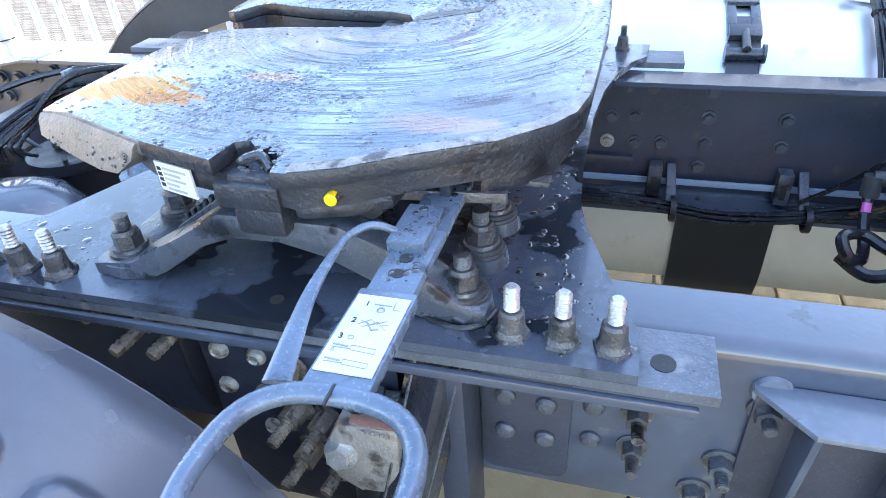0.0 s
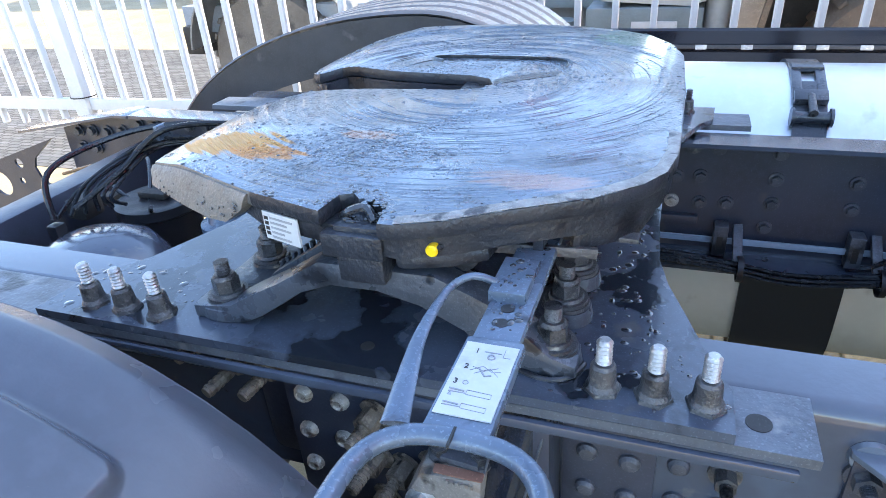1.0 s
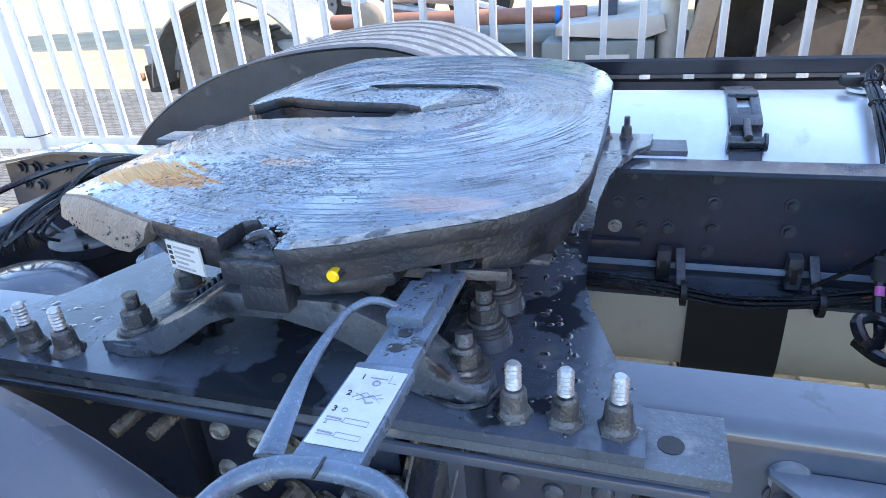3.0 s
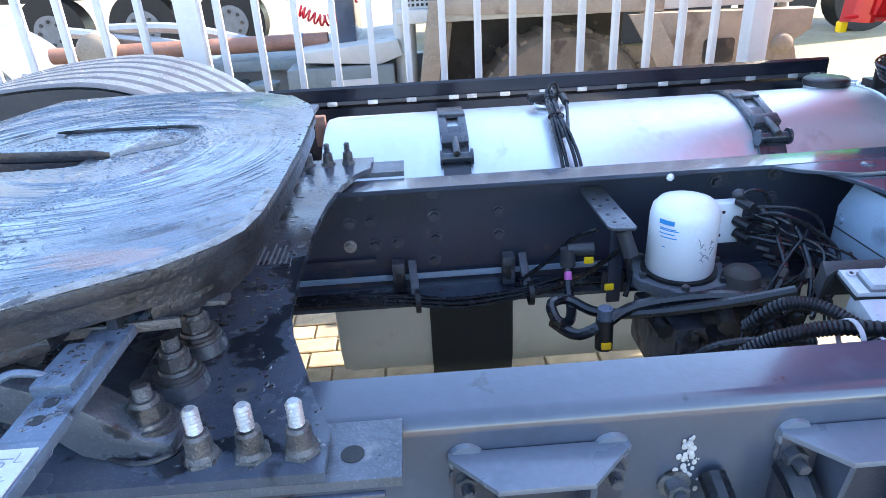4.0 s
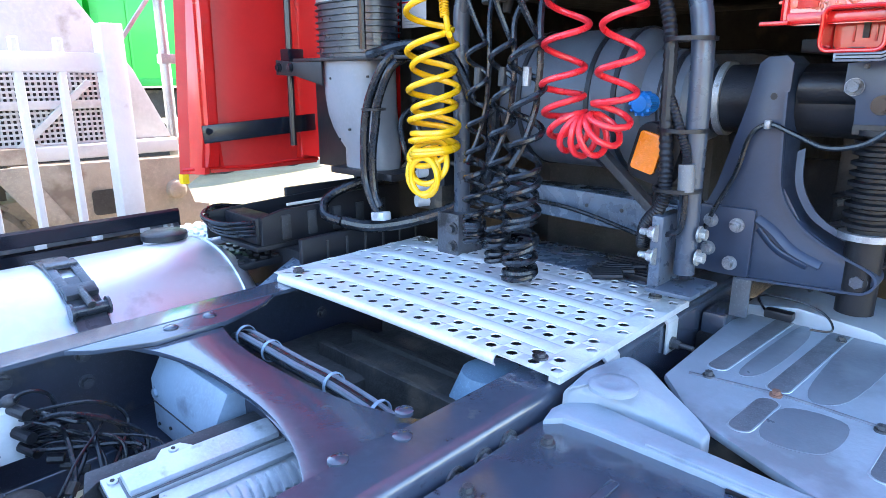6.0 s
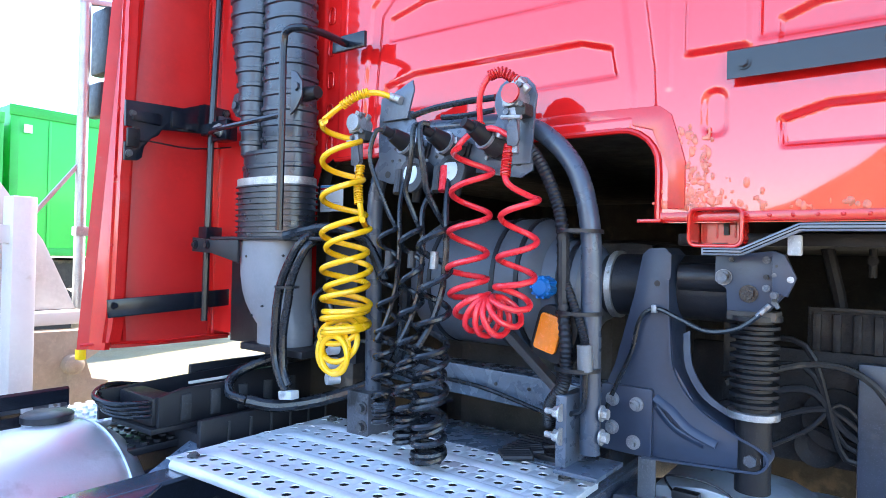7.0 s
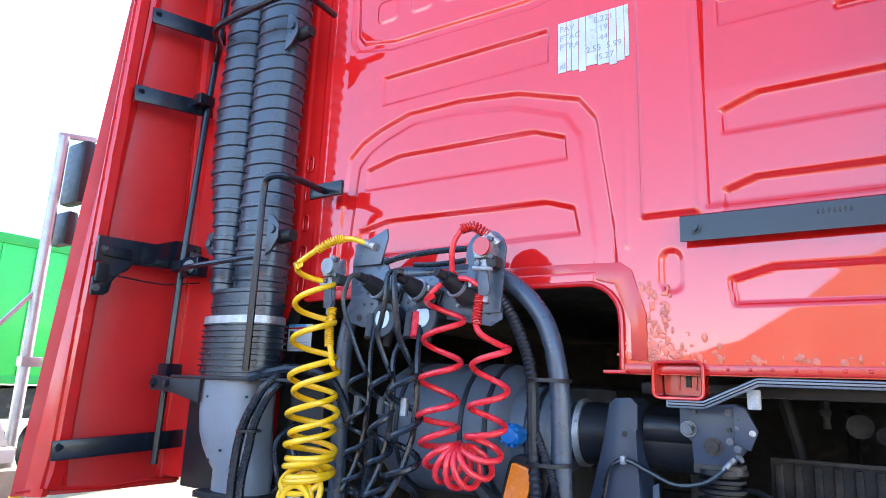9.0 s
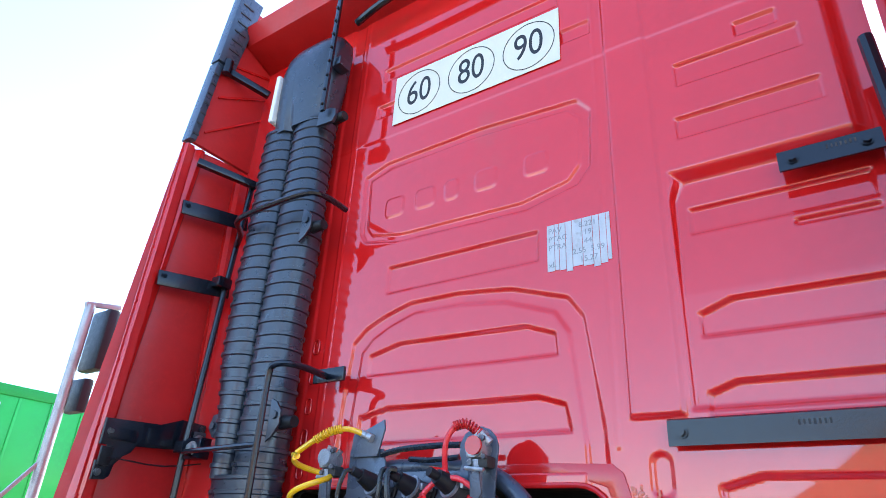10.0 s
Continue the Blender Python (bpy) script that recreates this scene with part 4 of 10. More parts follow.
def pen(pts, w=0.0003):
    """A thin drawn line on the label."""
    bm = sweep(B(), [(0.7005 + x, y, 1.1364 + (-0.601 - y) * 0.0276 + 0.0008) for x, y in pts], w, 4)
    part("drawing_line", bm, grey_ink, lab)


for yy, tx, xx in ((-0.612, "1", -0.010), (-0.633, "2", -0.013), (-0.652, "3", -0.016)):
    text_part("step_number", tx, 0.008, Matrix.Translation((0.7005 + xx, yy, 1.1364 + (-0.601 - yy) * 0.0276 + 0.0008)), ink, lab, 0.0003)
pen([(-0.004, -0.612), (0.010, -0.612)], 0.0006)
pen([(0.012, -0.606), (0.012, -0.616), (0.018, -0.616)])
pen([(0.003 + 0.0028 * math.cos(a), -0.618 + 0.0028 * math.sin(a)) for a in np.linspace(0, 6.1, 12)], 0.0008)
pen([(-0.008, -0.632), (0.002, -0.636), (0.012, -0.630)])
pen([(-0.005, -0.640), (0.006, -0.632), (0.014, -0.640)])
pen([(-0.002, -0.634), (0.004, -0.642), (0.009, -0.640)], 0.0009)
pen([(-0.009, -0.637), (0.000, -0.630), (0.008, -0.636), (0.015, -0.634)])
pen([(-0.008 + 0.0022 * math.cos(a), -0.652 + 0.0022 * math.sin(a)) for a in np.linspace(0, 6.1, 10)])
for yy in (-0.660, -0.675):
    pen([(-0.004, yy), (0.015, yy - 0.001), (0.015, yy - 0.006), (-0.004, yy - 0.005), (-0.004, yy)])
    pen([(-0.018, yy - 0.001), (-0.006, yy - 0.002)], 0.0008)
    pen([(-0.018, yy - 0.004), (-0.004, yy - 0.004)], 0.0004)
pen([(-0.0175, -0.668), (-0.0145, -0.668), (-0.016, -0.665), (-0.0175, -0.668)])
for yy in (-0.535, -0.558):
    part("bar_hole", cyl(B(), (0.696, yy, 1.118), (0.696, yy, 1.1282), 0.0065, 14), ink, handle)
bm = B()
rod = curve_pts([(0.690, -0.500, 1.122), (0.673, -0.507, 1.138), (0.656, -0.515, 1.145), (0.641, -0.530, 1.141), (0.634, -0.560, 1.134), (0.633, -0.60, 1.128), (0.640, -0.645, 1.125), (0.648, -0.690, 1.121)], 6)
n_rod = len(rod)
rings = []
for i, c in enumerate(rod):
    tan = (rod[min(i + 1, n_rod - 1)] - rod[max(i - 1, 0)]).normalized()
    f = i / (n_rod - 1)
    side = (Vector((1, 0.15, 0)) - tan * tan.dot(Vector((1, 0.15, 0)))).normalized() if f > 0.3 else tan.cross(Vector((0, 0, 1))).normalized() * -1
    up = tan.cross(side)
    wd, th = 0.0040 + 0.017 * max(0.0, f - 0.45) ** 1.35, 0.0040 - 0.0010 * f
    rings.append([bm.verts.new(c + side * wd * math.cos(k * math.pi / 6) + up * th * math.sin(k * math.pi / 6)) for k in range(12)])
for a, b2 in zip(rings, rings[1:]):
    for k in range(12):
        bm.faces.new((a[k], a[(k + 1) % 12], b2[(k + 1) % 12], b2[k]))
bm.faces.new(rings[0][::-1])
bm.faces.new(rings[-1])
part("hook_lever", bm, handle_paint, fifth, "grey bent secondary lever")
bm = B()
slab(bm, (0.60, -0.43, 1.128), (0.76, -0.40, 1.118), 0.006, 0.012, 0.001)
slab(bm, (0.655, -0.355, 1.118), (0.80, -0.36, 1.12), 0.02, 0.006, 0.001)
part("link_bar", bm, bolt_dirty, fifth)
for s2 in (-1, 1):
    foot_lip = [(0.655, s2 * 0.425, 1.022), (0.665, s2 * 0.452, 1.012), (0.685, s2 * 0.472, 1.007), (0.72, s2 * 0.482, 1.005), (0.746, s2 * 0.472, 1.005), (0.758, s2 * 0.446, 1.005)]
    part("foot_rim", sweep(B(), curve_pts(foot_lip, 6), 0.003, 7), cast_iron, fifth)
part("drain_hole", cyl(B(), (0.509, -0.475, 1.0025), (0.509, -0.475, 1.0038), 0.0085, 16), ink, mount)
bm = B()
slab(bm, (0.70, -0.20, 1.115), (0.70, -0.355, 1.113), 0.075, 0.016, 0.003)
part("slide_block", bm, cast_iron, fifth)
random.seed(33)
bm = B()
for i in range(46):
    y, r = random.uniform(-0.57, -0.36), random.uniform(0.001, 0.0028)
    z = 1.1375 if -0.525 < y < -0.455 else 1.1275 + 0.0
    x = random.uniform(0.682, 0.710)
    if z > 1.13:
        x, z = random.uniform(0.678, 0.708), 1.1365
    else:
        z = 1.1243 - (y + 0.33) * 0.016
    ball(bm, (x, y, z), r, (random.uniform(0.8, 1.8), random.uniform(0.8, 2.2), 0.45), 7, 4)
tagged(part("rain_water", bm, droplet, handle), kind="stuff")
# ridges of grease drawn round the throat by the trailer plates
def on_plate(x, y, m=0.022):
    """Inside the outline, m metres from its edge."""
    P = outline
    odd, near_edge = False, 9.0
    for (ax, ay), (bx, by) in zip(P, P[1:] + P[:1]):
        if (ay > y) != (by > y) and x < ax + (y - ay) * (bx - ax) / (by - ay):
            odd = not odd
        t = max(0.0, min(1.0, ((x - ax) * (bx - ax) + (y - ay) * (by - ay)) / ((bx - ax) ** 2 + (by - ay) ** 2)))
        near_edge = min(near_edge, math.hypot(x - ax - t * (bx - ax), y - ay - t * (by - ay)))
    return odd and near_edge > m


random.seed(41)
bm = B()
r0 = 0.13
while r0 < 0.50:
    r0 += random.uniform(0.004, 0.010)
    a0 = random.uniform(-3.1, -2.6)
    while a0 < 3.1:
        span_a = random.uniform(0.05, 0.24) / r0
        n = 4 + int(span_a * r0 / 0.015)
        wob, ph = random.uniform(0.0, 0.0012), random.uniform(0, 6)
        line = [(0.52 + (r0 + wob * math.sin(2.5 * k + ph)) * math.cos(a0 + span_a * k / n), 0.03 + (r0 + wob * math.sin(2.5 * k + ph)) * math.sin(a0 + span_a * k / n)) for k in range(n + 1)]
        if random.random() < 0.72 and all(on_plate(x, y, 0.012) for x, y in line):
            w = random.uniform(0.0006, 0.0013)
            sweep(bm, [(x, y, PZ - horn_drop(x, y) + 0.0001) for x, y in line], w, 5, flat=0.75, radii=[w * (0.25 + 0.75 * math.sin(math.pi * (k + 0.4) / (n + 0.8))) for k in range(n + 1)])
        a0 += span_a + random.uniform(0.01, 0.10) / r0
tagged(part("grease_ridge", bm, greased_plate, plate), kind="stuff")
# beads of water and grease crust standing in belts on the plate
random.seed(43)
for mat_, count in ((greased_plate, 1500), (droplet, 420)):
    spots = []
    while len(spots) < count:
        pick = random.random()
        if pick < 0.34:
            x, y = random.gauss(0.43, 0.075), random.gauss(-0.31, 0.045)
        elif pick < 0.62:
            a = random.uniform(0, 6.28)
            rr = random.gauss(0.10, 0.03)
            x, y = 0.53 + 1.5 * rr * math.cos(a), 0.05 + 0.8 * rr * math.sin(a)
        elif pick < 0.80:
            f = random.random()
            x, y = 0.44 + 0.16 * f + random.gauss(0, 0.012), -0.30 + 0.18 * f + random.gauss(0, 0.02)
        else:
            x, y = random.uniform(0.2, 0.84), random.uniform(-0.44, 0.44)
        if not on_plate(x, y, 0.005):
            continue
        r = random.choice((0.0008, 0.0012, 0.0016, 0.0022, 0.0028) if mat_ is greased_plate else (0.0007, 0.0010, 0.0014, 0.0018))
        spots.append((x, y, PZ - horn_drop(x, y), r, random.uniform(0.8, 1.7), random.uniform(0.8, 1.9), 0.6))
    tagged(part("beaded_water" if mat_ is droplet else "beaded_grease", drops(spots), mat_, plate), kind="stuff")
# crusty rim along the near edge
bm = B()
rim = [(x, y) for x, y in outline if y < -0.19 and x > 0.56]
rows = []
for x, y in rim[:8]:
    d = Vector((0.52 - x, 0.03 - y, 0)).normalized()
    rows.append([bm.verts.new(Vector((x, y, PZ + 0.0002)) + d * o + Vector((0, 0, h))) for o, h in ((0.001, 0.0), (0.004, 0.0012), (0.013, 0.0012), (0.019, 0.0))])
for ra, rb in zip(rows, rows[1:]):
    for k in range(3):
        bm.faces.new((ra[k], ra[k + 1], rb[k + 1], rb[k]))
part("worn_rim", thicken(bm, 0.0006), rim_grit, plate, "pale worn rim of the plate")
# pattern of grease lumps on the plate rim
random.seed(4)
bm = B()
for i in range(240):
    k = random.randrange(len(outline))
    (x, y), (x2, y2) = outline[k], outline[(k + 1) % len(outline)]
    if -0.06 < y < 0.08 and x < 0.6:
        continue
    t = random.random()
    cx, cy = x + (x2 - x) * t, y + (y2 - y) * t
    f = random.uniform(0.945, 0.995)
    cx, cy = 0.5 + (cx - 0.5) * f, cy * f
    r = random.uniform(0.0007, 0.0020)
    ball(bm, (cx, cy, PZ - horn_drop(cx, cy)), r, (random.uniform(1, 2.2), random.uniform(1, 2.2), 0.5), 7, 5)
tagged(part("grease_crust", bm, grease, plate), kind="stuff")
# water drops on the mounting plate
random.seed(9)
spots = []
for i in range(420):
    x, y = random.uniform(0.72, 0.90), random.uniform(-0.50, 0.40)
    if x > 0.805 and abs(y) < 0.27:
        x -= 0.09
    if x > 0.845 and y > -0.40:
        x -= 0.06
    if i > 360:
        x, y = random.uniform(0.03, 0.25), random.uniform(-0.50, -0.38)
    r = random.choice((0.0012, 0.0016, 0.002, 0.0026, 0.004))
    spots.append((x, y, 1.003, r, random.uniform(0.8, 2.0), random.uniform(0.8, 2.0), 0.35))
tagged(part("rain_water", drops(spots), droplet, mount), kind="stuff")

dp = part("data_plate", box(B(), 0.738, 0.798, -0.055, 0.040, 1.0032, 1.0045), plate_paint, mount, "wet dark data plate with worn print")
for k in range(6):
    part("print_line", box(B(), 0.744 + 0.009 * k, 0.7475 + 0.009 * k, -0.045, -0.045 + (0.07, 0.05, 0.078, 0.06, 0.07, 0.04)[k], 1.0045, 1.0049), dusty_grey, dp)
# ---- lever box under the handle ----
bm = B()
brk = thing("suspension_bracket", "pale cast bracket and black square tube under the coupling", "bracket", (0.6, -0.5, 0.6))
part("square_tube", slab(B(), (0.705, -0.462, 0.975), (0.64, -0.545, 0.66), 0.058, 0.05, 0.004), wet_black, brk, "wet black square tube")
bm = B()
prism(bm, [(0.557, 0.79), (0.562, 0.83), (0.583, 0.872), (0.66, 0.878), (0.655, 0.79), (0.635, 0.755), (0.60, 0.748), (0.572, 0.765)], "y", -0.53, -0.465, 0.008)
blk = part("cast_block", bm, pale_cast, brk, "pale grey-brown casting")
bolt("block_bolt", (0.583, -0.53, 0.822), (0, -1, 0.25), brk, zinc, 0.015, 0.012)
for x in (0.600, 0.650):
    bolt("pin_bolt", (x, -0.497, 0.877), (0, -0.25, 1), brk, bolt_dirty, 0.011, 0.014, stud=0.012)
bm = B()
prism(bm, [(0.604, -0.512), (0.652, -0.516), (0.645, -0.500), (0.630, -0.490), (0.626, -0.474), (0.620, -0.474), (0.616, -0.490), (0.606, -0.500)], "z", 0.8775, 0.887, 0.002)
part("lever_tip", bm, dusty_iron, blk, "dark forked lever tip")
part("recess", prism(B(), round_rect(0.600, 0.660, -0.5295, -0.516, 0.003), "z", 0.8775, 0.8792, 0.0004), rust_pipe, blk, "brown stained seat")
for k in range(6):
    part("raised_mark", box(B(), 0.616 + 0.006 * k, 0.620 + 0.006 * k, -0.5325, -0.5302, 0.866, 0.872), pale_cast, blk)
for dx in (-0.026, 0.026):
    part("tube_edge", slab(B(), (0.705 + dx, -0.488, 0.975), (0.64 + dx, -0.571, 0.66), 0.003, 0.003, 0.001), bolt_steel, brk, "worn bright tube edge")
cyl(bm := B(), (0.61, -0.50, 0.752), (0.60, -0.53, 0.45), 0.03, 20)
part("damper", bm, black_plastic, brk)
part("stay_web", prism(B(), [(0.695, 0.955), (0.73, 0.955), (0.735, 0.55), (0.70, 0.55)], "y", -0.50, -0.427, 0.002), dark_frame_paint, brk)
hose_path = curve_pts([(0.78, -0.50, 0.70), (0.83, -0.50, 0.715), (0.90, -0.49, 0.73), (0.93, -0.47, 0.75)], 6)
part("corrugated_hose", sweep(B(), hose_path, 0.011, 8), hose_rubber, brk)
part("yellow_clip", box(B(), 0.77, 0.782, -0.512, -0.488, 0.69, 0.712, 0.003), yellow_cap, brk, "yellow clip")

# ---- brackets on the near rail ----
def side_bracket(x, name="side_bracket"):
    t = thing(name, "blue-grey folded steel bracket bolted to the rail web", "bracket", (x, -0.426, 0.7), "brackets on the rail")
    top = [(x - 0.105, -0.4265), (x + 0.105, -0.4265), (x + 0.105, -0.436), (x + 0.05, -0.49), (x - 0.055, -0.49), (x - 0.105, -0.436)]
    # only the top gets the pale paint, as if lit by the sky
    part("top_plate", prism(B(), top, "z", 0.928, 0.936, 0.002), pale_bracket_paint, t)
    for s in (-1, 1):
        xs = x + s * 0.05
        part("side_cheek", prism(B(), [(-0.4265, 0.927), (-0.485, 0.927), (-0.47, 0.80), (-0.4265, 0.62)], "x", xs - 0.004, xs + 0.004, 0.001), frame_paint, t)
        bolt("bolt", (x + s * 0.085, -0.4255, 0.898), (0, -1, 0), t, bolt_paint, 0.014, 0.016, True, 0.015)
        bm = B()
        lathe(bm, (x + s * 0.085, -0.4255, 0.925), "y", [(0, 0.022), (-0.006, 0.02), (-0.007, 0.001)], 16)
        part("cap", bm, pale_bracket_paint, t)
    part("back_plate", box(B(), x - 0.10, x + 0.10, -0.4325, -0.4257, 0.62, 0.926, 0.001), dark_frame_paint, t)
    return t


side_bracket(1.135)
side_bracket(1.52)
# foam and black lines between the brackets
valve = thing("line_bundle", "black hoses with pale foam residue on the rail web", "hose", (1.33, -0.44, 0.7))
part("hose", sweep(B(), curve_pts([(1.345, -0.43, 0.87), (1.345, -0.47, 0.85), (1.35, -0.48, 0.78), (1.36, -0.48, 0.60)], 6), 0.017, 10), hose_rubber, valve)
part("hose", sweep(B(), curve_pts([(1.435, -0.43, 0.88), (1.435, -0.475, 0.86), (1.44, -0.485, 0.76), (1.45, -0.48, 0.60)], 6), 0.019, 10), hose_rubber, valve)
random.seed(3)
bm = B()
for i in range(60):
    ball(bm, (random.gauss(1.315, 0.007), -0.4265, random.uniform(0.84, 0.93)), random.uniform(0.001, 0.004), (1, 0.4, 1.3), 7, 5)
tagged(part("foam_residue", bm, foam_grey, valve, "pale grey foam specks"), kind="stuff")

# ---- fuel tank ----
tank = thing("fuel_tank", "long round polished aluminium fuel tank beside the frame", "fuel tank", (1.6, 0.79, 0.3))
TY, TZ, TW, TH = 0.785, 0.69, 0.305, 0.34


def tank_pt(x, deg, off, f=1.0):
    """A point of the tank's rounded section, off metres outside its skin."""
    c, s = math.cos(radians(deg)), math.sin(radians(deg))
    e = 2.2 if s > 0 else 7.0
    q = (abs(c) ** e + abs(s) ** e) ** (-1 / e)
    return Vector((x, TY + (TW * f + off) * q * c, TZ + (TH * f + off) * q * s))



def tank_body(x0, x1):
    bm = B()
    prof = [(x0 + 0.02, 0.02), (x0 + 0.012, 0.6), (x0, 0.93), (x0 + 0.006, 0.985), (x0 + 0.03, 1.0), (x1 - 0.12, 1.0), (x1 - 0.08, 0.985), (x1 - 0.04, 0.9), (x1 - 0.01, 0.7),
            (x1 + 0.012, 0.4), (x1 + 0.02, 0.02)]
    rings = [[bm.verts.new(tank_pt(x, 360 * k / 64, 0.0, f)) for k in range(64)] for x, f in prof]
    for a, b2 in zip(rings, rings[1:]):
        for k in range(64):
            bm.faces.new((a[k], a[(k + 1) % 64], b2[(k + 1) % 64], b2[k]))
    bm.faces.new(rings[0][::-1])
    bm.faces.new(rings[-1])
    bmesh.ops.recalc_face_normals(bm, faces=bm.faces[:])
    return bm


body = part("tank_body", tank_body(0.765, 2.40), alu_tank, tank)
bm = B()
sweep(bm, [tank_pt(2.31, 360 * k / 64, 0.0, 0.993) for k in range(64)], 0.004, 6, closed=True)
part("end_bead", bm, alu_tank, tank)


def strap(x):
    bm = B()
    w = 0.035
    ring0 = [tank_pt(0, a, 0.004)[1:] for a in np.linspace(100, -250, 60)]
    ring1 = [tank_pt(0, a, 0.009)[1:] for a in np.linspace(100, -250, 60)]
    vs = [[bm.verts.new((x + sx * w, p[0], p[1])) for p in r] for r in (ring0, ring1) for sx in (-1, 1)]
    for i in range(59):
        for a, b2 in ((0, 1), (1, 3), (3, 2), (2, 0)):
            bm.faces.new((vs[a][i], vs[a][i + 1], vs[b2][i + 1], vs[b2][i]))
    bmesh.ops.recalc_face_normals(bm, faces=bm.faces[:])
    st = part("strap", bm, strap_paint, tank, "dark steel strap")
    # upper clamp shackle
    def on(ang, r):
        return tank_pt(x, ang, r)

    bm = B()
    for s in (-1, 1):
        slab(bm, on(97, 0.013) + Vector((s * 0.026, 0, 0)), on(122, 0.014) + Vector((s * 0.026, 0, 0)), 0.022, 0.01, 0.003)
    slab(bm, on(95, 0.013), on(101, 0.013), 0.07, 0.012, 0.003)
    slab(bm, on(118, 0.016), on(124, 0.018), 0.07, 0.018, 0.004)
    part("clamp_shackle", bm, strap_paint, st)
    p = on(121, 0.02)
    bm = B()
    cyl(bm, p, p + Vector((0, -0.07, -0.02)), 0.009, 12)
    part("clamp_screw", bm, bolt_dirty, st)
    q = on(131, 0.022)
    bm = B()
    cyl(bm, q + Vector((-0.036, 0, 0)), q + Vector((0.036, 0, 0)), 0.013, 18)
    cyl(bm, q + Vector((-0.042, 0, 0)), q + Vector((-0.036, 0, 0)), 0.021, 18)
    cyl(bm, q + Vector((0.036, 0, 0)), q + Vector((0.042, 0, 0)), 0.021, 18)
    part("clamp_bar", bm, strap_paint, st)


strap(1.115)
strap(1.93)
bm = B()
lathe(bm, (2.235, 0.86, 1.028), "z", [(0, 0.055), (0.002, 0.063), (0.018, 0.063), (0.022, 0.057), (0.023, 0.002)], 28)
cap = part("filler_cap", bm, black_plastic, tank, "dark filler cap on a bright neck")
bm = B()
lathe(bm, (2.235, 0.86, 1.0), "z", [(0, 0.06), (0.03, 0.058)], 28)
part("filler_neck", bm, alu_tank, tank)
# sender unit with its cable
snd = part("level_sender", lathe(B(), (1.40, 0.80, 1.035), "z", [(0, 0.045), (0.008, 0.045), (0.01, 0.03), (0.025, 0.028), (0.027, 0.002)], 20), alu_tank, tank)
part("connector", box(B(), 1.335, 1.42, 0.775, 0.805, 1.047, 1.072, 0.006), black_plastic, snd)
bm = B()
sweep(bm, [(1.40 + 0.012 * math.cos(a), 0.76, 1.085 + 0.018 * math.sin(a)) for a in np.linspace(0, 6.28, 14)], 0.005, 6)
part("pull_ring", bm, black_plastic, snd)
for k in range(5):
    o, u = 0.0062 * (k - 2), 0.004 * (k % 2)
    end = [(1.388 + 1.5 * o, 0.585, 1.010), (1.398 + 1.8 * o, 0.53, 0.958), (1.408 + 2 * o, 0.46, 0.86)] if k != 2 else [(1.386, 0.60, 1.022), (1.389, 0.575, 1.004)]
    p = curve_pts([(1.388 + 0.4 * o, 0.765, 1.088), (1.385 + 0.8 * o, 0.735, 1.066 + u), (1.383 + o, 0.69, 1.056 + u), (1.384 + o, 0.64, 1.036 + u)] + end, 6)
    part("cable", sweep(B(), p, 0.0048, 7), hose_rubber, snd)
for y_, z_ in ((0.725, 1.066), (0.645, 1.040)):
    part("cable_tie", sweep(B(), [(1.384 + 0.020 * math.cos(a), y_, z_ + 0.010 * math.sin(a)) for a in np.linspace(0, 6.28, 16)], 0.0022, 5), rubber, snd)
part("side_lead", sweep(B(), curve_pts([(1.425, 0.79, 1.062), (1.428, 0.75, 1.066), (1.424, 0.70, 1.054), (1.414, 0.64, 1.032), (1.405, 0.59, 1.012)], 6), 0.0045, 7), hose_rubber, snd)
part("sleeve", cyl(B(), (1.426, 0.765, 1.066), (1.425, 0.715, 1.058), 0.0095, 12), black_plastic, snd)

# dark flap and frame beside the tank's rear end
flap = thing("tank_bracket", "dark grey bracket arm behind the tank", "bracket", (0.72, 0.62, 0.7))
part("arm", slab(B(), (0.66, 0.60, 1.0), (0.72, 0.86, 1.06), 0.05, 0.012, 0.003), tower_paint, flap)
part("peg", box(B(), 0.735, 0.765, 0.78, 0.81, 0.96, 1.045, 0.004), rust_pipe, flap)

# ---- side skirt panel beyond the tank ----
skirt = thing("side_skirt", "long black side skirt panel with bright hinge clips", "side panel", (1.5, 1.12, 0.4))
part("panel", prism(B(), [(1.115, 0.38), (1.115, 0.99), (1.10, 1.005), (1.10, 1.055), (1.108, 1.062), (1.125, 1.058), (1.145, 1.0), (1.15, 0.38)], "x", 0.55, 2.39, 0.002), black_paint, skirt)
part("hinge_strip", box(B(), 0.56, 2.38, 1.0925, 1.0995, 1.005, 1.016, 0.001), dusty_plastic, skirt)
for x in (0.62, 0.751, 0.882, 1.008, 1.146, 1.205, 1.314, 1.442, 1.568, 1.699, 1.836, 1.977, 2.128, 2.27, 2.345):
    part("hinge_clip", box(B(), x - 0.016, x + 0.016, 1.0895, 1.0945, 1.003, 1.017, 0.002), zinc, skirt, "bright metal clip")

# ---- perforated step plate ----
step = thing("step_plate", "silver perforated aluminium catwalk plate over the frame", "step plate", (2.58, 0, 0.985))
SX0, SX1, SY = 2.325, 2.85, 0.43
random.seed(2)
bm = B()
# sheet with real holes: squares with an octagonal opening
cells_x, cells_y = 14, 18
dx, dy = (SX1 - SX0) / cells_x, 2 * SY / cells_y


def sz(y, x):
    return 0.998 + 0.006 * max(0.0, 1 - (abs(((x - SX0) / dx) % 2.75 - 1.375)) / 0.35) * (abs(y) < 0.36)


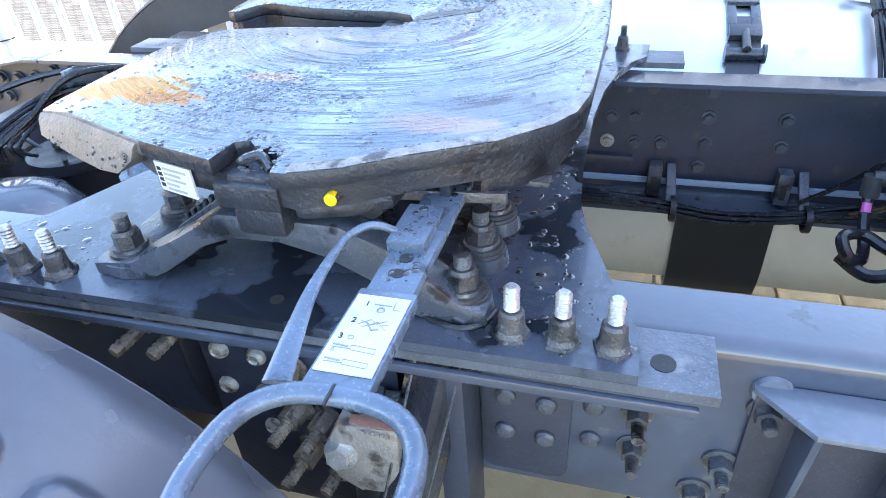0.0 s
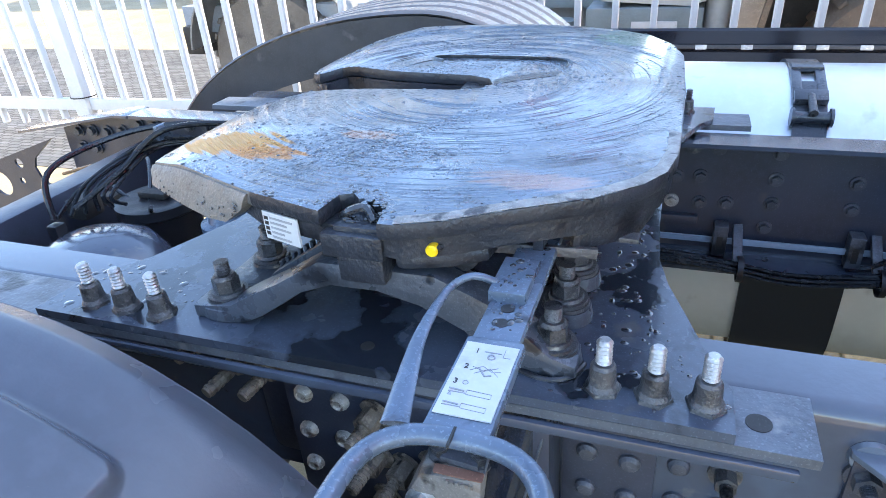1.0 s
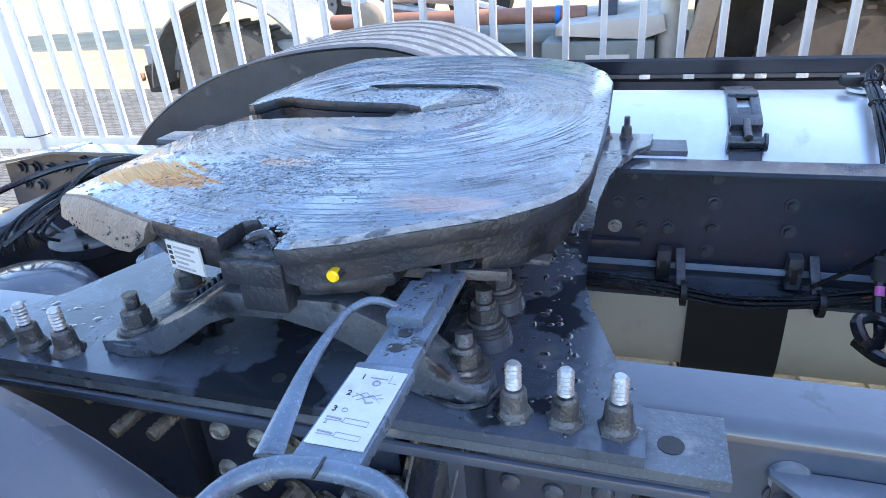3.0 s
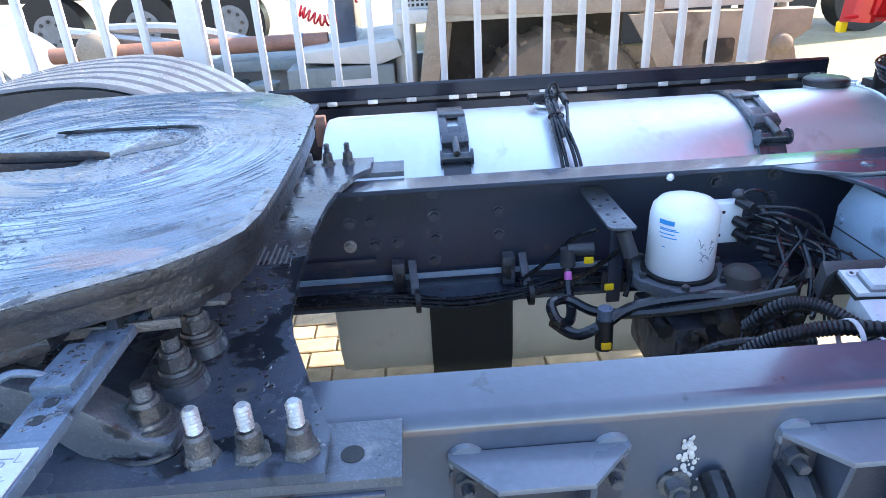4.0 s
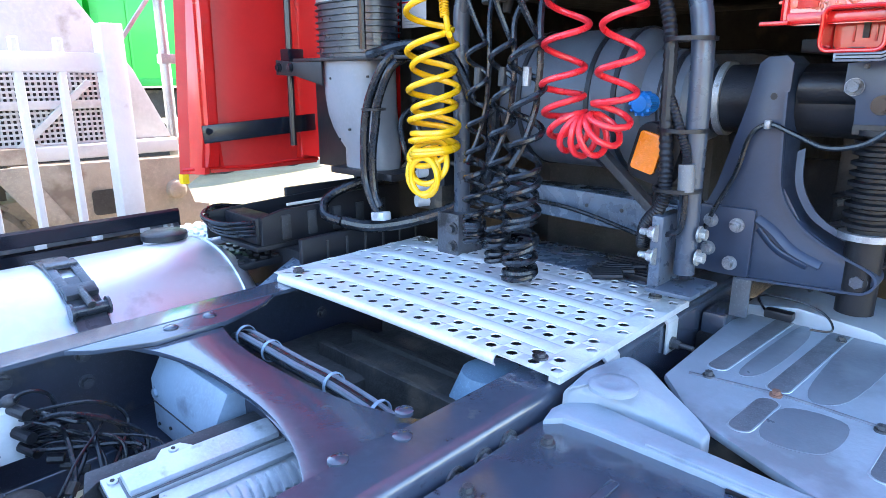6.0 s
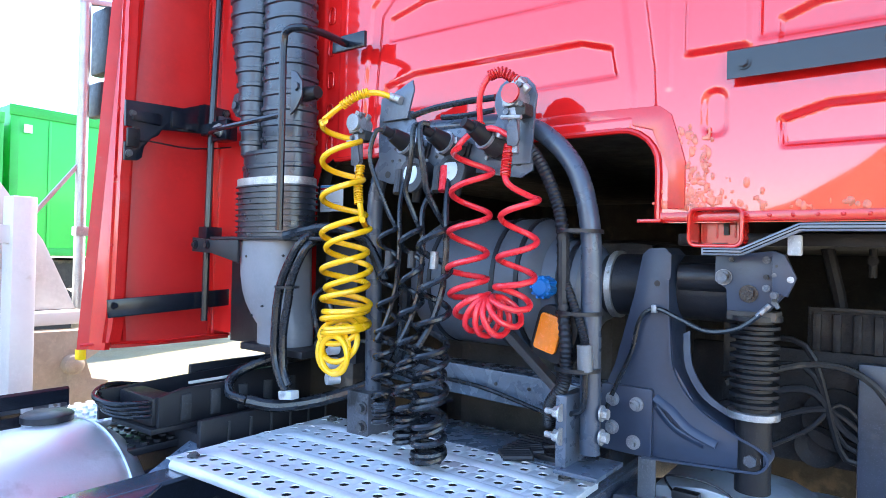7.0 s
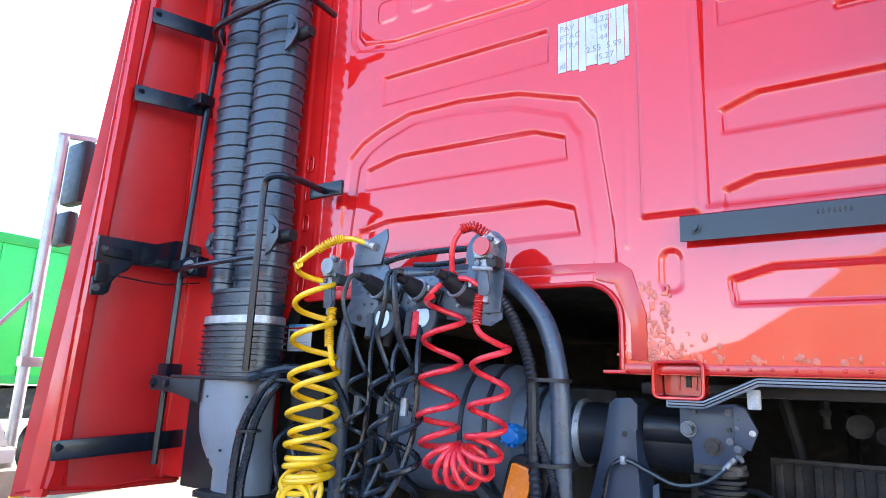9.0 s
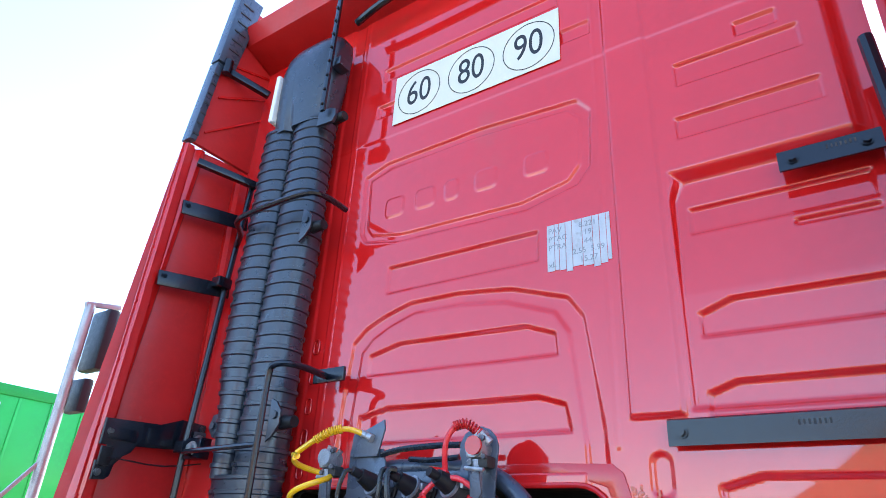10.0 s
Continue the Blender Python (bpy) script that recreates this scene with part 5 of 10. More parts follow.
def step_v(x, y):
    return bm.verts.new((x, y, 0.9985 + 0.012 * (1 - (y / SY) ** 2) * 0.6))


cache = {}


def sv(x, y):
    k = (round(x, 5), round(y, 5))
    if k not in cache:
        cache[k] = step_v(x, y)
    return cache[k]


for i in range(cells_x):
    for j in range(cells_y):
        x0, x1, y0, y1 = SX0 + i * dx, SX0 + (i + 1) * dx, -SY + j * dy, -SY + (j + 1) * dy
        cx, cy = (x0 + x1) / 2, (y0 + y1) / 2
        holed = i % 3 != 2
        shift = 0.0
        corners = [sv(x1, y1), sv(x0, y1), sv(x0, y0), sv(x1, y0)]
        if not holed:
            bm.faces.new(corners)
            continue
        r = 0.0118
        cy += dy * (0.2 if i % 3 else -0.2)
        ring = [bm.verts.new((cx + r * math.cos(a), cy + r * math.sin(a), corners[0].co.z + 0.0028)) for a in [math.pi / 4 + k * math.pi / 4 for k in range(8)]]
        for k in range(4):
            bm.faces.new((corners[k], corners[(k + 1) % 4], ring[(2 * k + 2) % 8], ring[2 * k + 1], ring[2 * k]))
thicken(bm, 0.0025)
part("perforated_sheet", bm, alu_step, step)
for i in (2, 5, 8, 11):
    x = SX0 + (i + 0.5) * dx
    bm = B()
    rows = []
    for y in np.linspace(-0.375, 0.375, 22):
        zb = 0.9985 + 0.0072 * (1 - (y / SY) ** 2)
        hgt = 0.0052 * min(1.0, (0.375 - abs(y)) / 0.03)
        rows.append([bm.verts.new((x + u * 0.0185, y, zb + 0.0003 + hgt * (1 - abs(u) ** 2.5))) for u in (-1, -0.75, -0.45, 0, 0.45, 0.75, 1)])
    for ra, rb in zip(rows, rows[1:]):
        for k in range(6):
            bm.faces.new((ra[k], ra[k + 1], rb[k + 1], rb[k]))
    thicken(bm, 0.002)
    part("stiffening_rib", bm, alu_step, step)
bm = B()
lip_rows = []
for y in np.linspace(-0.30, 0.40, 22):
    zb = 0.9985 + 0.0072 * (1 - (y / SY) ** 2)
    lip_rows.append([bm.verts.new((SX0 + ox, y, zb + oz)) for ox, oz in ((0.012, 0.0003), (0.0, 0.0), (-0.007, -0.004), (-0.010, -0.010), (-0.009, -0.018), (-0.004, -0.022))])
for ra, rb in zip(lip_rows, lip_rows[1:]):
    for k in range(5):
        bm.faces.new((ra[k], ra[k + 1], rb[k + 1], rb[k]))
part("front_lip", thicken(bm, 0.003), alu_step, step, "rolled front lip")
for y in np.linspace(-0.38, 0.38, 9):
    part("lip_hole", cyl(B(), (SX1 - 0.012, y, 1.0015), (SX1 - 0.012, y, 1.0035), 0.004, 8), ink, step)
part("edge_rail", box(B(), SX0 + 0.01, SX1, -0.428, -0.405, 0.982, 0.996, 0.001), alu_step, step)
part("edge_rail", box(B(), SX0 + 0.01, SX1, 0.405, 0.428, 0.982, 0.996, 0.001), alu_step, step)
for x, y in ((2.36, 0.37), (2.80, 0.37), (2.80, -0.37), (2.36, -0.37)):
    bolt("bolt", (x, y, 1.0045), (0, 0, 1), step, bolt_dirty, 0.010, 0.006)

# U-clamps on the near rail
for x in (2.505, 2.76):
    t = thing("rail_clamp", "bright bent metal strap over the rail", "clamp", (x, -0.43, 0.9), "rail clamps")
    bm = B()
    pts = [(-0.36, 0.981), (-0.42, 0.981), (-0.428, 0.972), (-0.428, 0.905), (-0.434, 0.905), (-0.434, 0.976), (-0.423, 0.988), (-0.36, 0.988)]
    prism(bm, pts, "x", x - 0.024, x + 0.024, 0.001)
    part("strap", bm, alu_cast, t)
    bolt("bolt", (x, -0.434, 0.925), (0, -1, 0), t, bolt_dirty, 0.010, 0.014, True, 0.03)

# ---- cab ----
WX = 2.86
cab = thing("truck_cab", "tall red painted lorry cab seen from behind", "truck cab", (3.9, 0, 1.0))
wall_pts = ([(1.24, 1.20), (1.24, 3.78), (-1.24, 3.78), (-1.24, 1.572), (-0.55, 1.572)] + [(-0.55, 1.68)]
            + arc_pts((-0.46, 1.69), 0.09, 180, 90, 6)[1:] + [(0.46, 1.78), (0.50, 1.76), (0.52, 1.70), (0.52, 1.20)])
def poly_dist(Y, Z, pts):
    """How far points lie inside an outline (negative outside)."""
    best, inside = np.full(Y.shape, 9.0), np.zeros(Y.shape, bool)
    for (ay, az), (by, bz) in zip(pts, pts[1:] + pts[:1]):
        dy, dz = by - ay, bz - az
        t = np.clip(((Y - ay) * dy + (Z - az) * dz) / (dy * dy + dz * dz), 0, 1)
        best = np.minimum(best, np.hypot(Y - ay - t * dy, Z - az - t * dz))
        if az != bz:
            inside ^= ((az > Z) != (bz > Z)) & (Y < ay + (Z - az) * dy / dz)
    return np.where(inside, best, -best)


def soft_step(d, w):
    t = np.clip(d / w, 0, 1)
    return t * t * (3 - 2 * t)


def rect(y0, y1, z0, z1):
    return [(y0, z0), (y0, z1), (y1, z1), (y1, z0)]


def wall_sheet():
    """The pressed rear wall: recessed ribs, a raised upright, a stepped lower field, gentle waves in the metal."""
    gy, gz = np.arange(-1.24, 1.2401, 0.005), np.arange(1.20, 3.7801, 0.005)
    Y, Z = np.meshgrid(gy, gz, indexing="ij")
    d = 0.00035 * np.sin(5.1 * Y + 1.3 * Z) + 0.0003 * np.sin(7.3 * Z - 2.2 * Y + 1.0) + 0.00012 * np.sin(17 * Y + 0.7) * np.sin(13 * Z)

    def press(pts, h, w=0.009):
        nonlocal d
        d = d + h * soft_step(poly_dist(Y, Z, pts), w)

    step_depth = 0.010 + 0.014 * np.clip((Z - 2.2) / 0.3, 0, 1)
    field = poly_dist(Y, Z, [(-0.732, 1.925), (-0.735, 2.545), (-1.15, 2.545), (-1.15, 3.6), (-1.4, 3.6), (-1.4, 1.925)])
    d = d - step_depth * soft_step(field, 0.012 + 0.030 * np.clip((Z - 2.46) / 0.05, 0, 1))
    press(rect(-0.592, -0.722, 1.915, 3.32), 0.008, 0.010)
    mark = [(0.345, 2.862), (0.241, 2.896), (-0.15, 2.905), (-0.50, 2.882), (-0.545, 2.828), (-0.536, 2.632), (-0.494, 2.577), (-0.327, 2.537), (0.168, 2.549), (0.308, 2.580), (0.335, 2.62)]
    press(mark, -0.008, 0.011)
    press([(y * 0.93 - 0.004, 2.722 + (z - 2.722) * 0.84) for y, z in mark], 0.005, 0.008)
    # plain raised shapes where the maker's mark is pressed in
    for y, w in ((0.187, 0.085), (0.056, 0.085), (-0.052, 0.06), (-0.183, 0.085), (-0.36, 0.085)):
        press(round_rect(y - w / 2, y + w / 2, 2.655, 2.735, 0.02), 0.0035, 0.007)
    arch = [(0.335, 1.80), (0.330, 1.996), (0.309, 2.217), (0.26, 2.262), (0.187, 2.295), (0.084, 2.325), (-0.10, 2.325), (-0.278, 2.306), (-0.451, 2.25), (-0.496, 2.187), (-0.536, 1.90), (-0.54, 1.80)]
    press(arch, -0.008, 0.010)
    press([(y * 0.90 - 0.008, z - 0.035) for y, z in arch], 0.006, 0.012)
    for pts in (rect(0.188, -0.367, 2.366, 2.465), rect(0.303, -0.45, 3.29, 3.352), rect(0.318, -0.557, 3.115, 3.176),
                [(0.236, 2.098), (0.233, 2.169), (0.113, 2.197), (-0.324, 2.188), (-0.413, 2.155), (-0.418, 2.09)],
                [(0.256, 1.89), (0.251, 1.977), (0.138, 2.0), (-0.359, 1.993), (-0.436, 1.968), (-0.45, 1.895)],
                rect(-0.773, -1.17, 2.355, 2.433), rect(-0.785, -1.10, 2.80, 2.88), rect(-0.772, -1.12, 2.63, 2.702), rect(-0.95, -1.06, 2.90, 2.952),
                [(-0.771, 2.09), (-0.768, 2.151), (-0.846, 2.181), (-1.17, 2.181), (-1.17, 2.09)],
                [(-0.768, 1.905), (-0.768, 1.967), (-0.834, 1.991), (-1.17, 1.989), (-1.17, 1.905)],
                [(-0.776, 1.712), (-0.771, 1.770), (-0.853, 1.793), (-1.17, 1.792), (-1.17, 1.711)], rect(-1.0, -1.17, 2.325, 2.345)):
        press(pts, -0.0085, 0.008)
    press(round_rect(-0.681, -0.631, 1.743, 1.843, 0.0245), -0.005, 0.007)
    # upright seams beside the duct and across the upper part
    d = d - 0.004 * soft_step(Y - 0.435, 0.006) + 0.006 * soft_step(Y - 0.497, 0.006) + 0.0025 * soft_step(Z - 3.008, 0.005)
    for y in (0.412, -0.562):
        d = d + 0.002 * np.clip(1 - np.abs(Y - y) / 0.006, 0, 1) * (Z > 1.85)
    n, m = d.shape
    inside = poly_dist(Y[:-1, :-1] + 0.0025, Z[:-1, :-1] + 0.0025, wall_pts) > 0
    co = np.stack([WX - d, Y, Z], -1).reshape(-1, 3)
    ii, jj = np.nonzero(inside)
    a = ii * m + jj
    quads = np.stack([a, a + 1, a + m + 1, a + m], 1)
    used, quads = np.unique(quads, return_inverse=True)
    me = bpy.data.meshes.new("rear_wall")
    me.from_pydata(co[used].tolist(), [], quads.reshape(-1, 4).tolist())
    me.materials.append(red_paint)
    me.polygons.foreach_set("use_smooth", [True] * len(me.polygons))
    return me


back = new("rear_wall", wall_sheet())
back.parent = cab
back.matrix_parent_inverse = Matrix.Translation(cab.location).inverted()
tagged(back, "glossy red rear wall with pressed ribs")
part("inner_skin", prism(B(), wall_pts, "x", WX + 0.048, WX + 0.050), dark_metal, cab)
part("side_wall", box(B(), WX + 0.031, 5.0, 1.21, 1.24, 1.56, 3.75), red_paint, cab)
part("side_wall", box(B(), WX + 0.031, 5.0, -1.24, -1.21, 1.56, 3.75), red_paint, cab)
part("roof", box(B(), WX + 0.031, 5.0, -1.2395, 1.2395, 3.752, 3.785), red_paint, cab)
# unseen dark panel added to block the bright view under the cab
part("inner_panel", box(B(), 2.95, 4.98, 0.86, 0.88, 0.85, 1.799), dark_metal, cab, "dark backing panel added under the cab")
# floor and front wall are coloured dark, so the cut-out reads as shaded inside
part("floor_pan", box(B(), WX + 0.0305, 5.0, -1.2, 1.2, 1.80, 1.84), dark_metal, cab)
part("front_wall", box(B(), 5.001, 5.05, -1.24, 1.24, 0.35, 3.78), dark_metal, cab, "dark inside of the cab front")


# flange round the cut-out and along the lower edge
bm = B()
edge = [(WX - 0.004, y, z) for y, z in [(-0.545, 1.575), (-0.545, 1.68)] + arc_pts((-0.46, 1.69), 0.085, 180, 90, 6)[1:] + [(0.44, 1.775)]]
sweep(bm, edge, 0.007, 8)
part("cutout_flange", bm, red_frame, back, "red bead with flaking edge")
part("lower_flange", box(B(), WX - 0.008, WX - 0.0005, -1.24, -0.55, 1.572, 1.592, 0.003), red_frame, back)
part("seam_strip", prism(B(), [(-0.565, 1.60), (-0.60, 1.60), (-0.60, 1.70), (-0.57, 1.80), (-0.545, 1.82), (-0.40, 1.825), (0.3, 1.825), (0.3, 1.795), (-0.45, 1.795), (-0.53, 1.77), (-0.565, 1.68)],
                          "x", WX - 0.004, WX - 0.0005, 0.0015), red_frame, back)
random.seed(12)
bm = B()
for i in range(260):
    y, z = random.gauss(-0.63, 0.045), 1.60 + abs(random.gauss(0, 0.028))
    if i > 100:
        y, z = random.uniform(-1.15, -0.55), 1.597 + random.uniform(0, 0.012)
    if i > 130:
        y, z = random.choice((-0.585, -0.612, -0.64)) + random.gauss(0, 0.007), random.uniform(1.60, 1.77)
    ball(bm, (WX - 0.001, y, z), random.uniform(0.002, 0.005), (0.25, random.uniform(0.6, 1.6), random.uniform(0.6, 2.4)), 7, 5)
tagged(part("flaking_wax", bm, wax, back, "pale flaking wax and rust"), kind="stuff")
for i in range(12):
    bm = B()
    ball(bm, (WX - 0.008, -0.72 - 0.04 * i, 1.583), 0.004, (0.6, 1, 1), 8, 6)
    part("rivet", bm, red_frame, back)
for k in range(5):
    z = 1.80 + 0.10 * k
    part("pressed_loop", sweep(B(), [(WX - 0.001, y, zz) for y, zz in round_rect(0.462, 0.485, z, z + 0.05, 0.01)], 0.003, 6, closed=True), red_frame, back)
# bars on the wall
def wall_bar(y0, y1, z0, z1, x0=2.825):
    b = part("mounting_bar", prism(B(), [(x0, z0), (x0, z1), (x0 + 0.006, z1 + 0.004), (WX - 0.001, z1 + 0.004), (WX - 0.001, z1 - 0.002), (x0 + 0.006, z1 - 0.004), (x0 + 0.006, z0)], "y", y1, y0), black_paint, cab, "black steel channel bar")
    for y in (y0 - 0.03, y1 + 0.03):
        bolt("bolt", (x0, y, (z0 + z1) / 2), (-1, 0, 0), b, black_paint, 0.009, 0.008)
    for k in range(7):
        part("stamped_mark", box(B(), x0 - 0.0008, x0 + 0.0005, (y0 + y1) / 2 - 0.009 * k, (y0 + y1) / 2 + 0.004 - 0.009 * k, (z0 + z1) / 2 + 0.004, (z0 + z1) / 2 + 0.014), dark_metal, b)
    return b


wall_bar(-0.685, -1.20, 1.848, 1.902)
wall_bar(-0.995, -1.20, 2.442, 2.492)
# the red tow-eye shaped lock housing under the lower edge
lock = part("lock_housing", B(), red_frame, cab, "red square latch housing")
CUP = round_rect(-0.715, -0.616, 1.523, 1.596, 0.014, 5)
bm = B()
grid(bm, lambda x, p: Vector((x, -0.6655 + (p[0] + 0.6655) * (1 - 0.9 * max(0.0, x - WX)), p[1])), [WX - 0.026, WX - 0.01, WX + 0.02, WX + 0.045], CUP + CUP[:1])
thicken(bm, 0.003)
sweep(bm, [(WX - 0.026, y, z) for y, z in CUP], 0.0038, 8, closed=True)
prism(bm, round_rect(-0.708, -0.623, 1.528, 1.590, 0.010, 4), "x", WX + 0.0385, WX + 0.043)
lock.data = as_mesh("lock_housing", bm, red_frame)
part("latch", box(B(), WX + 0.032, WX + 0.038, -0.679, -0.669, 1.546, 1.582, 0.001), dark_metal, lock, "dark latch slot")
part("drain_slot", box(B(), WX + 0.0, WX + 0.012, -0.682, -0.655, 1.5265, 1.529), ink, lock)
for y in (-0.655, -0.690):
    part("rib", box(B(), WX + 0.035, WX + 0.0384, y - 0.002, y + 0.002, 1.54, 1.588, 0.001), red_frame, lock)
part("corner_tab", box(B(), WX - 0.03, WX, -0.56, -0.51, 1.570, 1.578, 0.002), red_frame, cab)

# signs and stickers
sign = thing("speed_limit_sign", "cream sticker with three ringed numbers 60, 80, 90", "sticker", (WX, -0.115, 3.05))
part("backing", box(B(), WX - 0.0075, WX - 0.0065, -0.455, 0.23, 3.052, 3.276), label_cream, sign)
FACE = Matrix(((0, 0, -1, 0), (-1, 0, 0, 0), (0, 1, 0, 0), (0, 0, 0, 1)))
for y, w in ((0.115, "60"), (-0.115, "80"), (-0.342, "90")):
    text_part("number", w, 0.155, Matrix.Translation((WX - 0.008, y, 3.164)) @ FACE @ Matrix.Diagonal((0.74, 1, 1, 1)), ink, sign, 0.0004)
    bm = B()
    sweep(bm, [(WX - 0.0078, y + 0.096 * math.cos(a), 3.164 + 0.096 * math.sin(a)) for a in np.linspace(0, 2 * math.pi, 40)[:-1]], 0.0016, 5, closed=True)
    part("ring", bm, ink, sign)
wl = thing("weight_sticker", "peeling white sticker with rows of weights, cracked in strips", "sticker", (WX, -0.485, 2.32))
random.seed(5)
y = -0.394
while y > -0.578:
    w = random.choice((0.012, 0.018, 0.022, 0.028))
    z0 = 2.322 + random.uniform(-0.006, 0.008)
    part("strip", box(B(), WX - 0.0022, WX - 0.0010, max(-0.578, y - w), y, z0, 2.468), label_white, wl)
    y -= w + 0.0015
for i, (a, b) in enumerate((("PAV", "8.221"), ("PTAC", "19"), ("PTRA", "44"), ("", "2.55  5.99"), ("xL", "15.27"))):
    z = 2.448 - i * 0.026
    if a:
        text_part("word", a, 0.023, Matrix.Translation((WX - 0.0026, -0.398, z)) @ FACE, grey_ink, wl, 0.0003, align="LEFT")
    text_part("figure", b, 0.023, Matrix.Translation((WX - 0.0026, -0.515, z)) @ FACE, grey_ink, wl, 0.0003)
st = thing("warning_sticker", "small white sticker with a red bar and symbols", "sticker", (WX, 0.48, 1.62))
part("backing", box(B(), WX - 0.0030, WX - 0.0015, 0.405, 0.505, 1.618, 1.70), label_white, st)
part("red_bar", box(B(), WX - 0.0036, WX - 0.0031, 0.405, 0.505, 1.686, 1.691), red_frame, st)
part("blue_bar", box(B(), WX - 0.0036, WX - 0.0031, 0.43, 0.505, 1.693, 1.699), blue_ink, st)
part("symbol", box(B(), WX - 0.0036, WX - 0.0031, 0.482, 0.498, 1.658, 1.680), ink, st)
for k in range(3):
    part("print_line", box(B(), WX - 0.0036, WX - 0.0031, 0.42, 0.495, 1.626 + 0.009 * k, 1.6275 + 0.009 * k), grey_ink, st)

# ---- side fairings ----
def xr(z):
    return 2.425 + 0.072 * (z - 1.16)


fair = thing("side_fairing", "red cab side fairing, open inner face with pressed edges", "fairing", (2.6, 1.1, 1.16))
FY = 1.075
bm = B()
zs = np.linspace(1.165, 3.10, 12)
grid(bm, lambda z, u: Vector((xr(z) + (2.93 - xr(z)) * u, FY + 0.07 * (1 - u) ** 5, z)), zs, [0, 0.08, 0.2, 0.35, 0.5, 0.7, 0.85, 1.0])
thicken(bm, -0.02)
skin = part("fairing_skin", bm, fairing_red, fair)
bm = B()
grid(bm, lambda z, u: Vector((xr(z) + 0.02 + 0.07 * u, FY + 0.075 - 0.05 * math.sin(math.pi * u) - 0.045 * u, z)), zs, [0, 0.25, 0.5, 0.75, 1.0])
thicken(bm, 0.006)
part("edge_channel", bm, red_frame, fair)


def hat_channel(base, z0, z1, w, d):
    """Pressed hat-section stiffener on the inner face of the fairing, waisted at its joints and flared at the foot."""
    bm = B()
    levels = []
    for z in np.linspace(z0, z1, 40):
        f = (z - 1.19) % 0.52
        k = 1.0 + 0.35 * max(0.0, 1 - (z - z0) / 0.10)
        dd = d * min(1.0, (z - z0) / 0.05 + 0.1) * (0.72 if f < 0.03 or 0.20 < f < 0.23 else 1.0)
        levels.append((z, k, dd))
    prof = ((-0.75, 0.0), (-0.5, 0.08), (-0.34, 1.0), (0.34, 1.0), (0.5, 0.08), (0.75, 0.0))
    grid(bm, lambda q, p: Vector((base(q[0]) + w * q[1] * p[0], FY - 0.003 - q[2] * p[1], q[0])), levels, prof)
    ch = part("edge_channel", thicken(bm, 0.003), red_frame, fair, "pressed red hat channel")
    for k in range(9):
        z = z0 + 0.09 + 0.22 * k
        if z < z1:
            for e in (-0.62, 0.62):
                part("rivet", ball(B(), (base(z) + w * e, FY - 0.007, z), 0.0052, (1, 0.6, 1), 8, 5), red_frame, ch)


hat_channel(lambda z: 2.507 + 0.026 * (z - 1.19), 1.19, 3.08, 0.038, 0.016)
hat_channel(lambda z: 2.889 - 0.031 * (z - 1.19), 1.19, 3.08, 0.050, 0.022)
part("lower_hem", sweep(B(), [(2.43 + 0.05 * k, FY - 0.005 + 0.06 * (1 - k / 10) ** 5, 1.180 + 0.003 * math.sin(k)) for k in range(11)], 0.006, 6), red_frame, fair, "folded lower edge")
for z, xe in ((1.31, 2.86), (1.92, 2.79), (2.49, 2.82), (2.80, 2.84)):
    bm = B()
    x0 = xr(z) + 0.03
    if z == 1.92:
        continue
    slab(bm, (x0, FY - 0.04, z - 0.01), (xe, FY - 0.10, z + 0.015), 0.010, 0.058, 0.003)
    a = part("bracket_arm", bm, black_paint, fair, "black flat steel arm")
    bolt("bolt", (x0 + 0.02, FY - 0.044, z), (0, -1, 0), a, black_paint, 0.009, 0.006)
# pressed mounting plate of the fairing with two beads, lower hook, bearing boss and release wire
MX, MZ, MK, ML = xr(1.92) + 0.006, 1.955, 0.00098, 0.00086


def mp(u, v):
    return MX + MK * u, MZ - ML * v + 0.00015 * u


bm = B()
prism(bm, [mp(*q) for q in ((0, 0), (197, 23), (277, 2), (377, 23), (377, 78), (345, 84), (330, 122), (255, 120), (122, 108), (110, 130), (85, 143), (62, 172), (56, 212), (42, 223), (0, 220), (0, 152), (26, 150), (26, 100), (0, 95))], "y", FY - 0.085, FY - 0.073, 0.002)
mplate = part("mounting_plate", bm, black_paint, fair, "black pressed mounting plate")
for u0, u1, v0, v1 in ((18, 118, 52, 76), (152, 250, 52, 98)):
    bm = B()
    (xa, za), (xb, zb) = mp(u0, v1), mp(u1, v0)
    box(bm, xa, xb, FY - 0.092, FY - 0.0845, za, zb, 0.0032)
    part("bead", bm, black_paint, mplate)
for u, v in ((22, 50), (12, 195), (362, 38)):
    x_, z_ = mp(u, v)
    bolt("bolt", (x_, FY - 0.086, z_), (0, -1, 0), mplate, bolt_dirty, 0.008, 0.006)
x_, z_ = mp(18, 140)
part("buffer", box(B(), x_ - 0.016, x_ + 0.022, FY - 0.098, FY - 0.0855, z_ - 0.028, z_ + 0.03, 0.003), rubber, mplate)
x_, z_ = mp(346, 92)
bm = B()
box(bm, x_ - 0.016, x_ + 0.03, FY - 0.096, FY - 0.0855, z_ - 0.036, z_ + 0.036, 0.003)
part("bearing_flange", bm, dusty_iron, mplate)
bm = B()
cyl(bm, (x_ + 0.006, FY - 0.096, z_), (x_ + 0.006, FY - 0.112, z_), 0.026, 18, 0.018)
part("bearing_boss", bm, zinc, mplate, "dull zinc bearing boss")
bm = B()
sweep(bm, [(mp(u, v)[0], FY - 0.095 - 0.00005 * u, mp(u, v)[1]) for u, v in ((24, 147), (60, 151), (110, 162), (165, 175), (225, 184), (300, 184), (366, 179))], 0.0026, 6)
